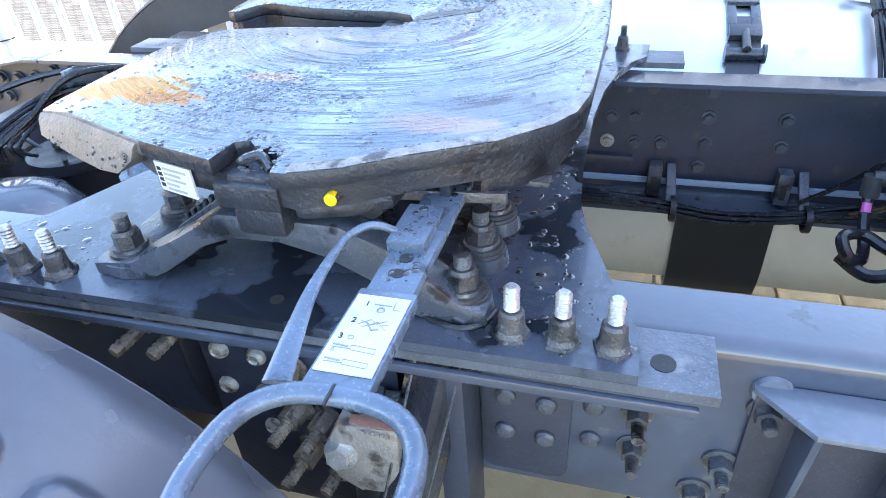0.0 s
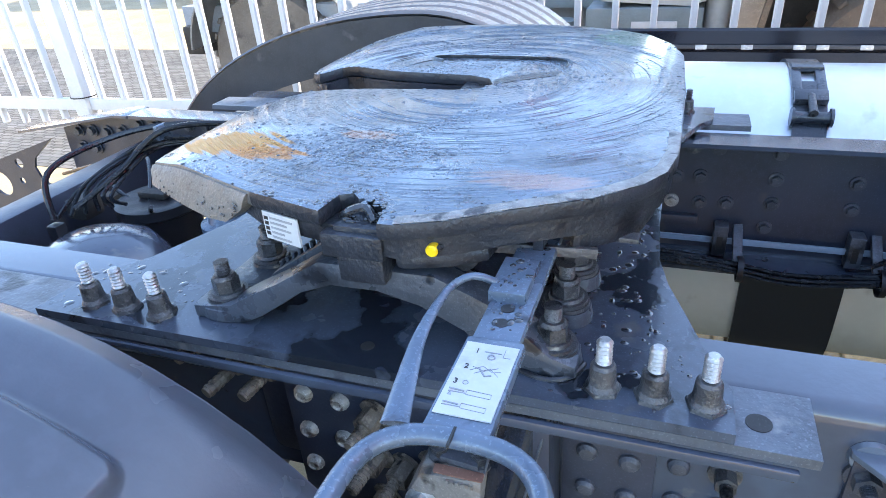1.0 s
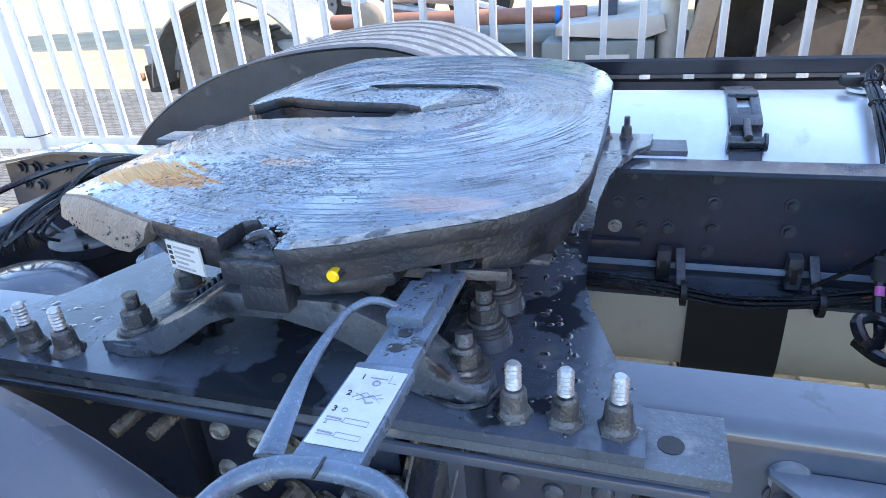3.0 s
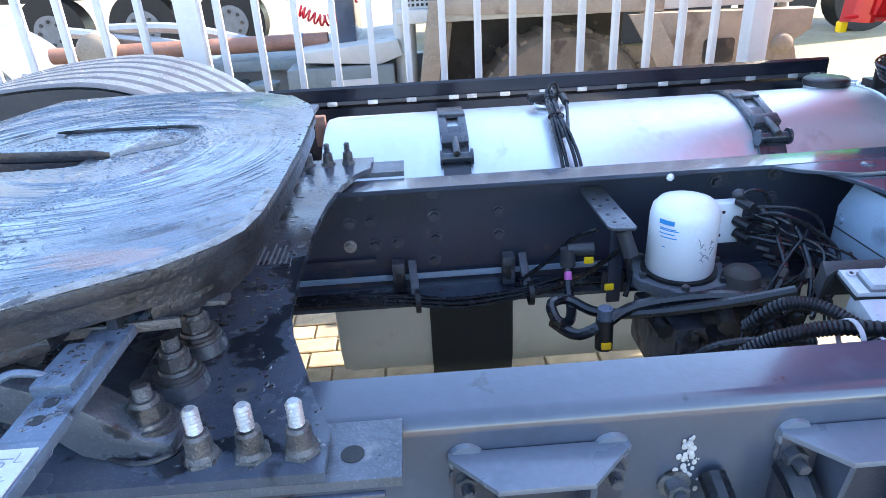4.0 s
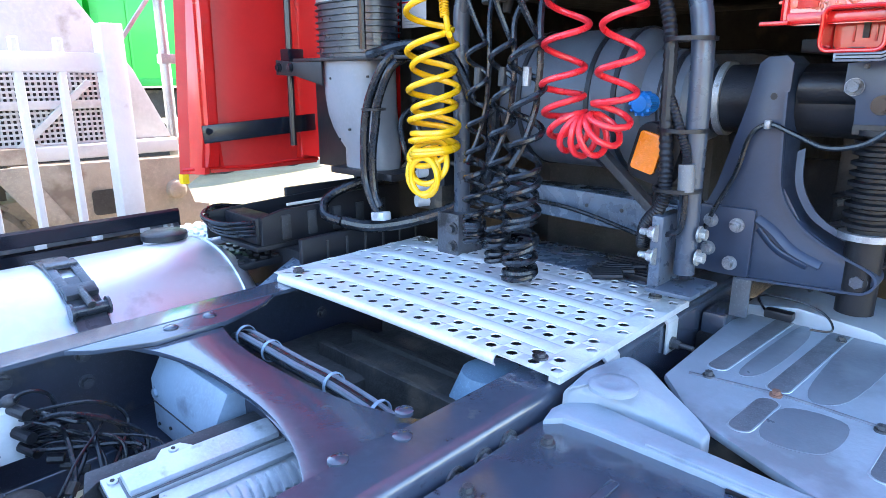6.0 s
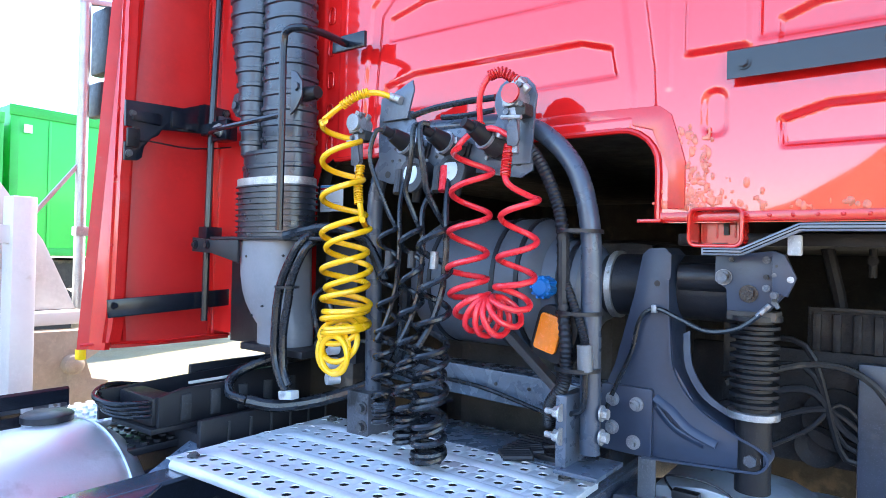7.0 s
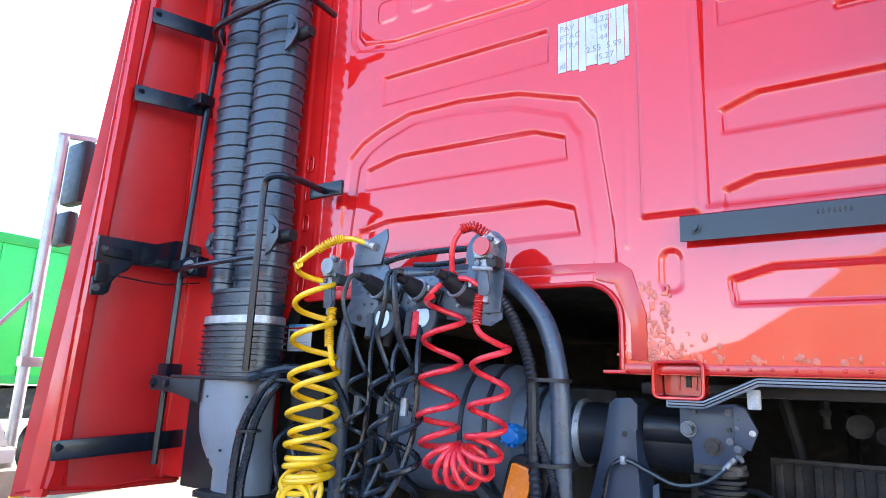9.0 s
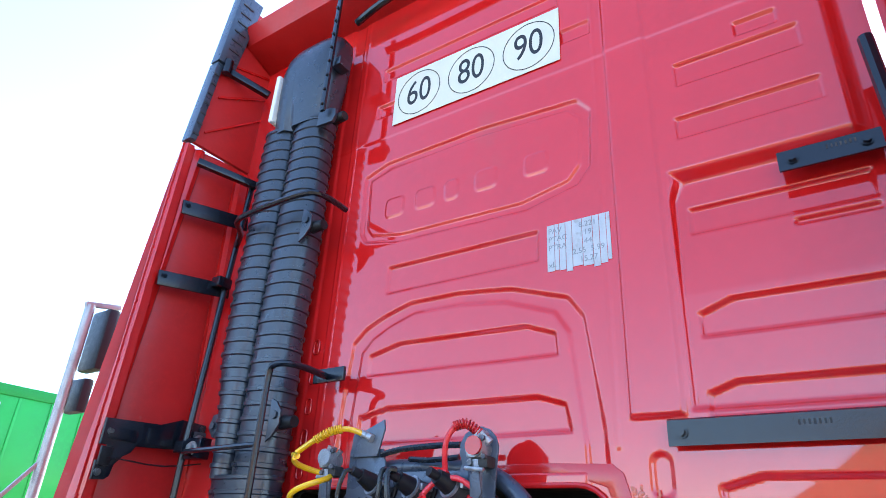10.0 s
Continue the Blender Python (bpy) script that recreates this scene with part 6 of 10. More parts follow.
part("release_wire", bm, hose_rubber, mplate)
bm = B()
sweep(bm, [(2.755, FY - 0.115, 1.25), (2.765, FY - 0.115, 1.9), (2.79, FY - 0.115, 2.5), (2.815, FY - 0.115, 2.98)], 0.0115, 10)
rodp = part("stay_rod", bm, black_paint, fair, "long black round rod")
for z in (1.55, 1.9, 2.52):
    part("rod_clip", box(B(), 2.74, 2.80, FY - 0.14, FY - 0.09, z - 0.02, z + 0.02, 0.004), black_paint, rodp)
lb = part("latch_block", box(B(), 2.755, 2.80, 0.86, 0.945, 1.86, 1.93, 0.005), black_paint, fair)
bolt("bolt", (2.755, 0.90, 1.895), (-1, 0, 0), lb, zinc, 0.016, 0.012)
part("upper_skin", prism(B(), [(2.56, 3.105), (2.61, 3.95), (3.6, 3.98), (2.93, 3.105)], "y", FY - 0.01, FY + 0.012, 0.003), fairing_red, fair)
for k in range(3):
    bm = B()
    slab(bm, (2.60 + 0.02 * k, FY - 0.014, 3.17 + 0.2 * k), (2.86, FY - 0.014, 3.40 + 0.12 * k), 0.008, 0.01, 0.002)
    part("stiffener", bm, red_frame, fair)
trim = part("rear_trim", prism(B(), [(2.535, 3.10), (2.565, 3.10), (2.60, 3.53), (2.57, 3.53)], "y", FY - 0.03, FY + 0.03, 0.003), hoop_paint, fair, "ribbed black edge trim")
trim2 = part("rear_trim", prism(B(), [(2.565, 3.535), (2.655, 3.535), (2.72, 3.98), (2.60, 3.98)], "y", FY - 0.04, FY + 0.02, 0.003), hoop_paint, fair, "ribbed black edge trim")
for k in range(7):
    part("rib", box(B(), 2.542 + 0.004 * k, 2.568 + 0.004 * k, FY - 0.034, FY - 0.0305, 3.125 + 0.055 * k, 3.133 + 0.055 * k), dusty_plastic, trim)
    part("rib", box(B(), 2.592 + 0.004 * k, 2.65 + 0.004 * k, FY - 0.0445, FY - 0.0405, 3.56 + 0.058 * k, 3.568 + 0.058 * k), dusty_plastic, trim2)
bm = B()
slab(bm, (2.62, FY - 0.02, 3.52), (2.80, FY - 0.12, 3.46), 0.03, 0.03, 0.006)
cyl(bm, (2.61, FY - 0.05, 3.55), (2.61, FY - 0.05, 3.48), 0.02, 12)
part("hinge_arm", bm, black_paint, fair)
bm = B()
slab(bm, (2.60, FY - 0.02, 3.02), (2.82, FY - 0.14, 2.98), 0.03, 0.03, 0.006)
part("hinge_arm", bm, black_paint, fair)
part("lower_lamp", box(B(), 2.43, 2.455, 1.14, 1.17, 1.13, 1.165, 0.006), yellow_cap, fair, "small amber side lamp")

fair_r = thing("side_fairing", "red cab side fairing, open inner face with pressed edges", "fairing", (2.6, -1.2, 1.6))
part("fairing_skin", prism(B(), [(2.55, 1.6), (2.60, 3.6), (2.94, 3.6), (2.94, 1.6)], "y", -1.27, -1.25, 0.003), red_paint, fair_r)
part("stay_rod", sweep(B(), [(2.80, -1.215, 2.30), (2.79, -1.225, 2.45), (2.78, -1.215, 2.70)], 0.016, 8), black_paint, fair_r, "black rod end")

# roof deflector overhang
roof = thing("roof_deflector", "red roof deflector with black underside pipe", "deflector", (2.9, 0, 3.6))
part("shell", prism(B(), [(2.70, 3.72), (2.66, 3.80), (3.6, 3.98), (3.6, 3.80), (2.87, 3.66)], "y", -1.1, FY - 0.015, 0.004), fairing_red, roof)
part("cross_pipe", sweep(B(), curve_pts([(2.76, 0.40, 3.58), (2.74, 0.2, 3.60), (2.74, -0.2, 3.61), (2.75, -0.9, 3.61)], 5), 0.016, 8), black_paint, roof)

# ---- air intake ducts ----
duct = thing("air_intake", "black ribbed twin intake duct running up the cab wall", "air intake", (2.72, 0.58, 1.2))


def ribbed(cy, hw, z0, z1, pitch, depth, hx=0.075, cx=2.735, sway=None):
    """Rounded-rectangular hose with raised bands; sway(z) gives another middle and half width up the hose."""
    bm = B()
    rings = []
    n = max(1, round((z1 - z0) / pitch))
    for i in range(n):
        za = z0 + (z1 - z0) * i / n
        for f, o in ((0.0, 0.0), (0.62, 0.0), (0.70, depth), (0.94, depth), (0.99, 0.0)):
            z = za + f * pitch
            my, mw = sway(z) if sway else (cy, hw)
            ring = []
            for k in range(28):
                a = 2 * math.pi * k / 28
                c, s = math.cos(a), math.sin(a)
                q = (abs(c) ** 2.6 + abs(s) ** 2.6) ** (-1 / 2.6)
                ring.append(bm.verts.new((cx + (hx + o) * q * c, my + (mw + o) * q * s, z + 0.05 * (mw * q * s) * (1 if sway else 0))))
            rings.append(ring)
    for a, b2 in zip(rings, rings[1:]):
        for k in range(28):
            bm.faces.new((a[k], a[(k + 1) % 28], b2[(k + 1) % 28], b2[k]))
    bm.faces.new(rings[0][::-1])
    bm.faces.new(rings[-1])
    return bm


def sway_near(z):
    lo, hi = 0.474 + 0.006 * math.sin(9 * z), 0.648
    return (lo + hi) / 2, (hi - lo) / 2


def sway_far(z):
    hi = 0.738 + 0.080 * max(0.0, min(1.0, (z - 1.86) / 0.32)) ** 1.3 + 0.005 * math.sin(11 * z)
    return (0.651 + hi) / 2, (hi - 0.651) / 2


part("ribbed_duct", ribbed(0, 0, 1.79, 3.13, 0.047, 0.005, 0.062, 2.772, sway_near), duct_black, duct, "ribbed black duct")
part("ribbed_duct", ribbed(0, 0, 1.79, 3.13, 0.047, 0.005, 0.062, 2.772, sway_far), duct_black, duct, "ribbed black duct")
part("duct_foot", ribbed(0.604, 0.138, 1.716, 1.80, 0.042, 0.004, 0.064, 2.77), duct_black, duct, "black duct foot where both hoses join")
part("bellows", ribbed(0.590, 0.143, 1.535, 1.69, 0.0170, 0.008, 0.076, 2.755), duct_black, duct, "black rubber bellows")
bm = B()
bm2 = ribbed(0.592, 0.147, 1.69, 1.712, 0.0222, 0.0, 0.078, 2.755)
part("hose_clamp", bm2, zinc, duct, "bright band clamp")
bm = B()
rings = []
for z, hw, hx, cy in ((1.524, 0.116, 0.075, 0.588), (1.48, 0.116, 0.075, 0.588), (1.42, 0.115, 0.074, 0.585), (1.37, 0.112, 0.072, 0.578), (1.33, 0.106, 0.068, 0.566), (1.30, 0.098, 0.064, 0.552), (1.28, 0.092, 0.060, 0.540), (1.27, 0.090, 0.056, 0.534), (1.215, 0.090, 0.056, 0.534)):
    ring = []
    for k in range(28):
        a = 2 * math.pi * k / 28
        c, s = math.cos(a), math.sin(a)
        q = (abs(c) ** 3.5 + abs(s) ** 3.5) ** (-1 / 3.5)
        ring.append(bm.verts.new((2.755 + hx * q * c, cy + hw * q * s, z)))
    rings.append(ring)
for a, b2 in zip(rings, rings[1:]):
    for k in range(28):
        bm.faces.new((a[k], a[(k + 1) % 28], b2[(k + 1) % 28], b2[k]))
bm.faces.new(rings[0][::-1])
bm.faces.new(rings[-1])
part("funnel", bm, funnel_grey, duct, "grey plastic lower funnel")
for yy, zz in ((0.63, 1.475), (0.46, 1.48), (0.60, 1.30), (0.55, 1.33)):
    part("rivet", cyl(B(), (2.678, yy, zz), (2.684, yy, zz), 0.0035, 10), ink, duct)
part("funnel_plate", box(B(), 2.665, 2.86, 0.255, 0.80, 1.524, 1.534, 0.003), black_plastic, duct, "black flange over the funnel")
part("funnel_plate", prism(B(), [(0.66, 1.5235), (0.66, 1.455), (0.80, 1.482), (0.905, 1.486), (0.905, 1.532), (0.80, 1.5235)], "x", 2.67, 2.678, 0.002), black_plastic, duct, "black side arm with bolt holes")
for yy in (0.885, 0.82):
    bolt("bolt", (2.67, yy, 1.508), (-1, 0, 0), duct, black_paint, 0.010, 0.006)
part("funnel_plate", prism(B(), [(0.60, 1.52), (0.925, 1.52), (0.925, 1.18), (0.60, 1.18)], "x", 2.835, 2.85, 0.002), black_plastic, duct)
# black box added to stand for the dark right of the funnel
part("funnel_plate", box(B(), 2.79, 2.85, 0.27, 0.40, 1.18, 1.522, 0.003), black_plastic, duct)
part("funnel_plate", box(B(), 2.68, 2.86, 0.37, 0.65, 1.195, 1.2145, 0.003), black_plastic, duct)
# smooth upper hood, its lower front creased between the two hoses
bm = B()
rings = []
HN = 72
for z, hw, hx, cy, cx in ((3.105, 0.142, 0.066, 0.622, 2.770), (3.13, 0.143, 0.068, 0.622, 2.769), (3.17, 0.145, 0.071, 0.618, 2.767), (3.22, 0.148, 0.074, 0.612, 2.764), (3.30, 0.152, 0.078, 0.604, 2.760),
                          (3.40, 0.154, 0.080, 0.596, 2.758), (3.46, 0.150, 0.076, 0.590, 2.762), (3.50, 0.140, 0.066, 0.586, 2.768), (3.525, 0.120, 0.048, 0.584, 2.772), (3.532, 0.09, 0.03, 0.584, 2.774)):
    ring = []
    for k in range(HN):
        a = 2 * math.pi * k / HN
        c, s = math.cos(a), math.sin(a)
        q = (abs(c) ** 3.4 + abs(s) ** 3.4) ** (-1 / 3.4)
        x, y = cx + hx * q * c, cy + hw * q * s
        if c < 0:
            x += 0.030 * math.exp(-((y - 0.650) / 0.012) ** 2) * max(0.0, 1 - (z - 3.10) / 0.16)
        ring.append(bm.verts.new((x, y, z)))
    rings.append(ring)
for a, b2 in zip(rings, rings[1:]):
    for k in range(HN):
        bm.faces.new((a[k], a[(k + 1) % HN], b2[(k + 1) % HN], b2[k]))
bm.faces.new(rings[0][::-1])
bm.faces.new(rings[-1])
hood = part("upper_hood", bm, duct_black, duct, "smooth black upper hood")
part("hood_edge", box(B(), 2.69, 2.80, 0.748, 0.772, 3.17, 3.41, 0.011, seg=3), glass_white, duct, "white moulded edge")
for z in (2.62, 1.95):
    bm = B()
    prism(bm, [(0.475, z + 0.07), (0.475, z - 0.06), (0.45, z - 0.045), (0.425, z - 0.01), (0.425, z + 0.03), (0.45, z + 0.06)], "x", 2.705, 2.713, 0.003)
    cyl(bm, (2.698, 0.448, z + 0.018), (2.705, 0.448, z + 0.018), 0.013, 6)
    part("side_lug", bm, duct_black, duct)
    part("rubber_buffer", cyl(B(), (2.735, 0.445, z), (2.735, 0.39, z), 0.022, 16, 0.018), rubber, duct)
    bm = B()
    prism(bm, [(0.72, z + 0.05), (0.72, z - 0.045), (0.76, z - 0.03), (0.785, z), (0.77, z + 0.04)], "x", 2.72, 2.728, 0.003)
    cyl(bm, (2.712, 0.758, z + 0.005), (2.72, 0.758, z + 0.005), 0.012, 6)
    part("side_lug", bm, duct_black, duct)
bm = B()
sweep(bm, curve_pts([(2.79, 0.34, 2.095), (2.70, 0.34, 2.10), (2.64, 0.355, 2.10), (2.625, 0.395, 2.095), (2.625, 0.41, 2.06), (2.625, 0.41, 1.9), (2.625, 0.41, 1.55)], 6), 0.0105, 10)
slab(bm, (2.80, 0.40, 2.10), (2.80, 0.27, 2.10), 0.012, 0.045, 0.003)
part("guard_rod", bm, black_paint, duct, "bent black guard rod")
bm = B()
sweep(bm, curve_pts([(2.80, 0.36, 2.70), (2.68, 0.36, 2.70), (2.64, 0.42, 2.70), (2.64, 0.65, 2.70), (2.66, 0.78, 2.70), (2.74, 0.86, 2.70), (2.78, 0.93, 2.68)], 5), 0.011, 8)
part("guard_rod", bm, black_paint, duct)
bm = B()
sweep(bm, curve_pts([(2.78, 0.93, 1.88), (2.66, 0.80, 1.865), (2.635, 0.62, 1.865), (2.628, 0.42, 1.868)], 5), 0.008, 8)
part("guard_rod", bm, black_paint, duct)
stay = part("top_stay", box(B(), 2.678, 2.690, 0.425, 0.447, 3.09, 3.72, 0.003), black_paint, duct, "thin black upright stay")
for k in range(9):
    part("stud", cyl(B(), (2.678, 0.436, 3.12 + 0.07 * k), (2.671, 0.436, 3.12 + 0.07 * k), 0.006, 10), black_plastic, stay)
part("side_lug", prism(B(), [(0.48, 3.115), (0.48, 3.05), (0.40, 3.045), (0.385, 3.07), (0.39, 3.10), (0.43, 3.115)], "x", 2.705, 2.72, 0.003), duct_black, duct)
part("rubber_buffer", cyl(B(), (2.735, 0.42, 3.075), (2.735, 0.365, 3.075), 0.022, 16, 0.018), rubber, duct)
part("side_lug", box(B(), 2.70, 2.76, 0.40, 0.445, 3.32, 3.36, 0.004), duct_black, duct)

# ---- hose headboard: hoop pipe, socket plate, coils ----
board = thing("hose_carrier", "grey pipe hoop with a drilled socket plate for trailer lines", "hose carrier", (2.8, -0.1, 1.08))
hoop = curve_pts([(2.79, -0.432, 1.075), (2.79, -0.43, 1.25), (2.79, -0.428, 1.45), (2.79, -0.42, 1.58), (2.79, -0.385, 1.69), (2.79, -0.31, 1.77), (2.79, -0.22, 1.805), (2.79, -0.05, 1.815), (2.79, 0.07, 1.81),
                  (2.79, 0.15, 1.77), (2.79, 0.20, 1.68), (2.79, 0.21, 1.55), (2.79, 0.205, 1.30), (2.79, 0.20, 1.02)], 6)
part("hoop_pipe", sweep(B(), hoop, 0.022, 16), hoop_paint, board, "dark grey-blue bent pipe")
pl = part("socket_plate", prism(B(), [(0.165, 1.69), (0.165, 1.86), (0.05, 1.86), (0.03, 1.80), (-0.20, 1.80), (-0.225, 1.865), (-0.27, 1.87), (-0.295, 1.83), (-0.285, 1.76), (-0.30, 1.73), (-0.30, 1.685), (-0.27, 1.67),
                                  (-0.08, 1.70), (0.04, 1.695), (0.07, 1.675), (0.12, 1.675)], "x", 2.752, 2.758, 0.001), plate_grey, board, "grey drilled plate")
part("lug_plate", prism(B(), [(0.06, 1.84), (0.155, 1.84), (0.15, 1.90), (0.12, 1.905), (0.045, 1.935), (0.04, 1.91)], "x", 2.742, 2.748, 0.001), plate_grey, board)
part("lug_plate", prism(B(), arc_pts((-0.258, 1.845), 0.055, -60, 200, 10) + [(-0.30, 1.70), (-0.225, 1.70)], "x", 2.742, 2.748, 0.001), plate_grey, board)
for y, z in ((-0.005, 1.685), (-0.265, 1.705), (-0.24, 1.70), (0.13, 1.70), (0.09, 1.735), (0.115, 1.735), (0.105, 1.765), (-0.03, 1.735), (-0.06, 1.72)):
    part("hole", cyl(B(), (2.7505, y, z), (2.7525, y, z), 0.009 if z < 1.71 else 0.004, 12), ink, pl)
for y, z in ((0.022, 1.752), (-0.100, 1.742), (-0.215, 1.745)):
    # flange, tilted barrel, hinged cap with a bright ring and the plug of the cable
    s = part("socket", prism(B(), [(y + 0.036 * math.cos(a) * (1.18 if k % 2 else 0.92), z + 0.034 * math.sin(a) * (1.18 if k % 2 else 0.92)) for k, a in enumerate(np.linspace(0.4, 6.68, 9)[:-1])], "x", 2.743, 2.7515, 0.003),
             black_plastic, board, "black flanged trailer socket")
    part("socket_barrel", cyl(B(), (2.743, y, z), (2.705, y + 0.008, z + 0.014), 0.029, 20, 0.027), dusty_plastic, s)
    part("ring", cyl(B(), (2.706, y + 0.008, z + 0.0135), (2.700, y + 0.0095, z + 0.016), 0.0295, 20), coupling_steel, s)
    part("plug", cyl(B(), (2.700, y + 0.0095, z + 0.016), (2.662, y + 0.019, z + 0.032), 0.024, 16, 0.017), rubber, s)
    part("plug_neck", cyl(B(), (2.662, y + 0.019, z + 0.032), (2.640, y + 0.026, z + 0.040), 0.0115, 12), rubber, s)
    part("latch", box(B(), 2.69, 2.735, y - 0.036, y - 0.027, z + 0.008, z + 0.024, 0.003), coupling_steel, s)
    for ay, az in ((0.03, -0.026), (-0.03, 0.026), (0.03, 0.026), (-0.03, -0.026)):
        part("screw", cyl(B(), (2.7435, y + ay, z + az), (2.739, y + ay, z + az), 0.005, 6), coupling_steel, s)
for y, z in ((0.004, 1.696), (-0.116, 1.697)):
    s = part("socket", cyl(B(), (2.752, y, z), (2.705, y, z - 0.012), 0.033, 20), black_plastic, board, "round black trailer socket")
    tip = Matrix.Translation((2.700, y, z - 0.014)) @ Matrix.Rotation(radians(14), 4, "Y") @ Matrix.Rotation(radians(-18), 4, "X")
    lidp = part("socket_lid", prism(B(), [(-0.040 * math.cos(a) * (0.92 if math.sin(a) < 0 else 1.0), 0.043 * math.sin(a) * (1.0 if math.sin(a) < 0 else 1.16)) for a in np.linspace(0, 6.28, 25)[:-1]], "x", -0.006, 0.006, 0.003), dusty_plastic, s, "dark hinged lid")
    lidp.data.transform(tip)
    bd2 = part("lid_badge", prism(B(), [(0.021 * math.cos(a), 0.006 + 0.027 * math.sin(a)) for a in np.linspace(0, 6.28, 21)[:-1]], "x", -0.0075, -0.0055), alu_cast, s, "pale oval badge")
    bd2.data.transform(tip)
    hg = part("lid_hinge", box(B(), -0.004, 0.02, -0.014, 0.014, 0.044, 0.060, 0.004), black_plastic, s)
    hg.data.transform(tip)
    part("cable_gland", cyl(B(), (2.725, y, z - 0.035), (2.722, y + 0.004, z - 0.075), 0.014, 12, 0.010), rubber, s)


def coupling(y, z, red, name="line_coupling"):
    """Cast quick coupling with its release lever."""
    t = part(name, B(), coupling_steel, board, "dull cast quick coupling")
    bm = B()
    cyl(bm, (2.74, y, z), (2.69, y, z), 0.022, 16)
    box(bm, 2.695, 2.735, y - 0.022, y + 0.024, z - 0.022, z + 0.02, 0.006)
    hexa(bm, (2.71, y, z + 0.018), (0, -0.4, 1), 0.014, 0.018)
    cyl(bm, (2.72, y + 0.03, z - 0.03), (2.72, y - 0.03, z + 0.024), 0.007, 10)
    cyl(bm, (2.71, y, z - 0.026), (2.705, y - 0.004, z - 0.09), 0.013, 12)
    box(bm, 2.697, 2.716, y - 0.014, y + 0.008, z - 0.10, z - 0.07, 0.004)
    cyl(bm, (2.706, y - 0.005, z - 0.10), (2.704, y - 0.006, z - 0.125), 0.010, 10)
    t.data = as_mesh(name, bm, coupling_steel)
    bm = B()
    cyl(bm, (2.688, y - 0.004, z + 0.004), (2.682, y - 0.004, z + 0.004), 0.022, 14)
    part("cap", bm, red_frame if red else grey_plastic, t, "coloured cap")
    part("dark_body", box(B(), 2.70, 2.738, y - 0.034, y + 0.012, z - 0.044, z - 0.016, 0.007), dark_metal, t)
    for oy, oz in ((0.016, 0.02), (-0.022, 0.022), (-0.026, -0.02), (0.010, -0.034)):
        part("screw", cyl(B(), (2.700, y + oy, z + oz), (2.692, y + oy, z + oz), 0.0062, 6), bolt_steel, t)
    part("release_lever", prism(B(), [(y - 0.018, z - 0.05), (y - 0.026, z - 0.10), (y - 0.018, z - 0.112), (y + 0.004, z - 0.108), (y + 0.006, z - 0.06)], "x", 2.688, 2.694, 0.002), dusty_iron, t)
    part("spring_pin", cyl(B(), (2.69, y - 0.03, z - 0.05), (2.69, y + 0.02, z - 0.045), 0.005, 8), zinc, t)


coupling(0.20, 1.83, False)
coupling(-0.275, 1.842, True)
bm = B()
sweep(bm, curve_pts([(2.75, 0.05, 1.845), (2.745, -0.02, 1.855), (2.745, -0.12, 1.86), (2.75, -0.20, 1.86)], 6), 0.008, 8)
sweep(bm, curve_pts([(2.745, -0.05, 1.83), (2.74, -0.12, 1.825), (2.745, -0.2, 1.83)], 6), 0.007, 8)
part("cable", bm, hose_rubber, board)
foot = part("pipe_foot", box(B(), 2.74, 2.84, -0.40, -0.375, 1.035, 1.20, 0.003), plate_grey, board, "grey clamp foot")
part("foot_plate", box(B(), 2.72, 2.86, -0.48, -0.38, 1.04, 1.05, 0.003), plate_grey, board)
for z in (1.115, 1.165):
    bolt("bolt", (2.735, -0.392, z), (0.0, 1, 0), foot, zinc, 0.013, 0.014, True, 0.02)
    bolt("bolt", (2.79, -0.456, z), (0, -1, 0), foot, zinc, 0.012, 0.012)
hf = part("pipe_foot", box(B(), 2.74, 2.84, 0.17, 0.25, 0.99, 1.12, 0.003), dusty_iron, board, "grey clamp foot")
for z in (1.03, 1.08):
    bolt("bolt", (2.74, 0.19, z), (-1, 0, 0), hf, bolt_dirty, 0.012, 0.012)


def helix(axis, r, turns, phase=0.0, per=24):
    """A coil whose middle line runs through the axis points."""
    A = curve_pts(axis, 10)
    n = int(turns * per)
    out = []
    for i in range(n + 1):
        s = i / n * (len(A) - 1)
        k = min(int(s), len(A) - 2)
        c = A[k].lerp(A[k + 1], s - k)
        d = (A[k + 1] - A[k]).normalized()
        u = d.cross(Vector((0.2, 1, 0.1))).normalized()
        w = d.cross(u)
        rr = r(i / n) if callable(r) else r
        a = phase + 2 * math.pi * i / per
        out.append(c + rr * (math.cos(a) * u + math.sin(a) * w))
    return out


# yellow air line
yel = thing("yellow_air_coil", "bright yellow coiled trailer air hose hanging from its coupling", "air hose", (2.69, 0.21, 1.15))
top = curve_pts([(2.735, 0.10, 1.895), (2.71, 0.15, 1.91), (2.68, 0.21, 1.89), (2.66, 0.29, 1.84)], 6)
h1p = helix([(2.67, 0.225, 1.83), (2.67, 0.215, 1.70), (2.67, 0.205, 1.57), (2.67, 0.198, 1.44), (2.67, 0.194, 1.345), (2.67, 0.192, 1.30)], lambda s: 0.048 + 0.011 * min(1, s * 2), 7.0, math.pi)
part("coil", sweep(B(), top + h1p, 0.0078, 10), yellow_coil, yel, "yellow hose")
h2p = helix([(2.67, 0.19, 1.56), (2.67, 0.186, 1.47), (2.67, 0.185, 1.38), (2.67, 0.188, 1.33), (2.67, 0.189, 1.285)], lambda s: 0.056 + 0.003 * s, 3.7, 0.0)
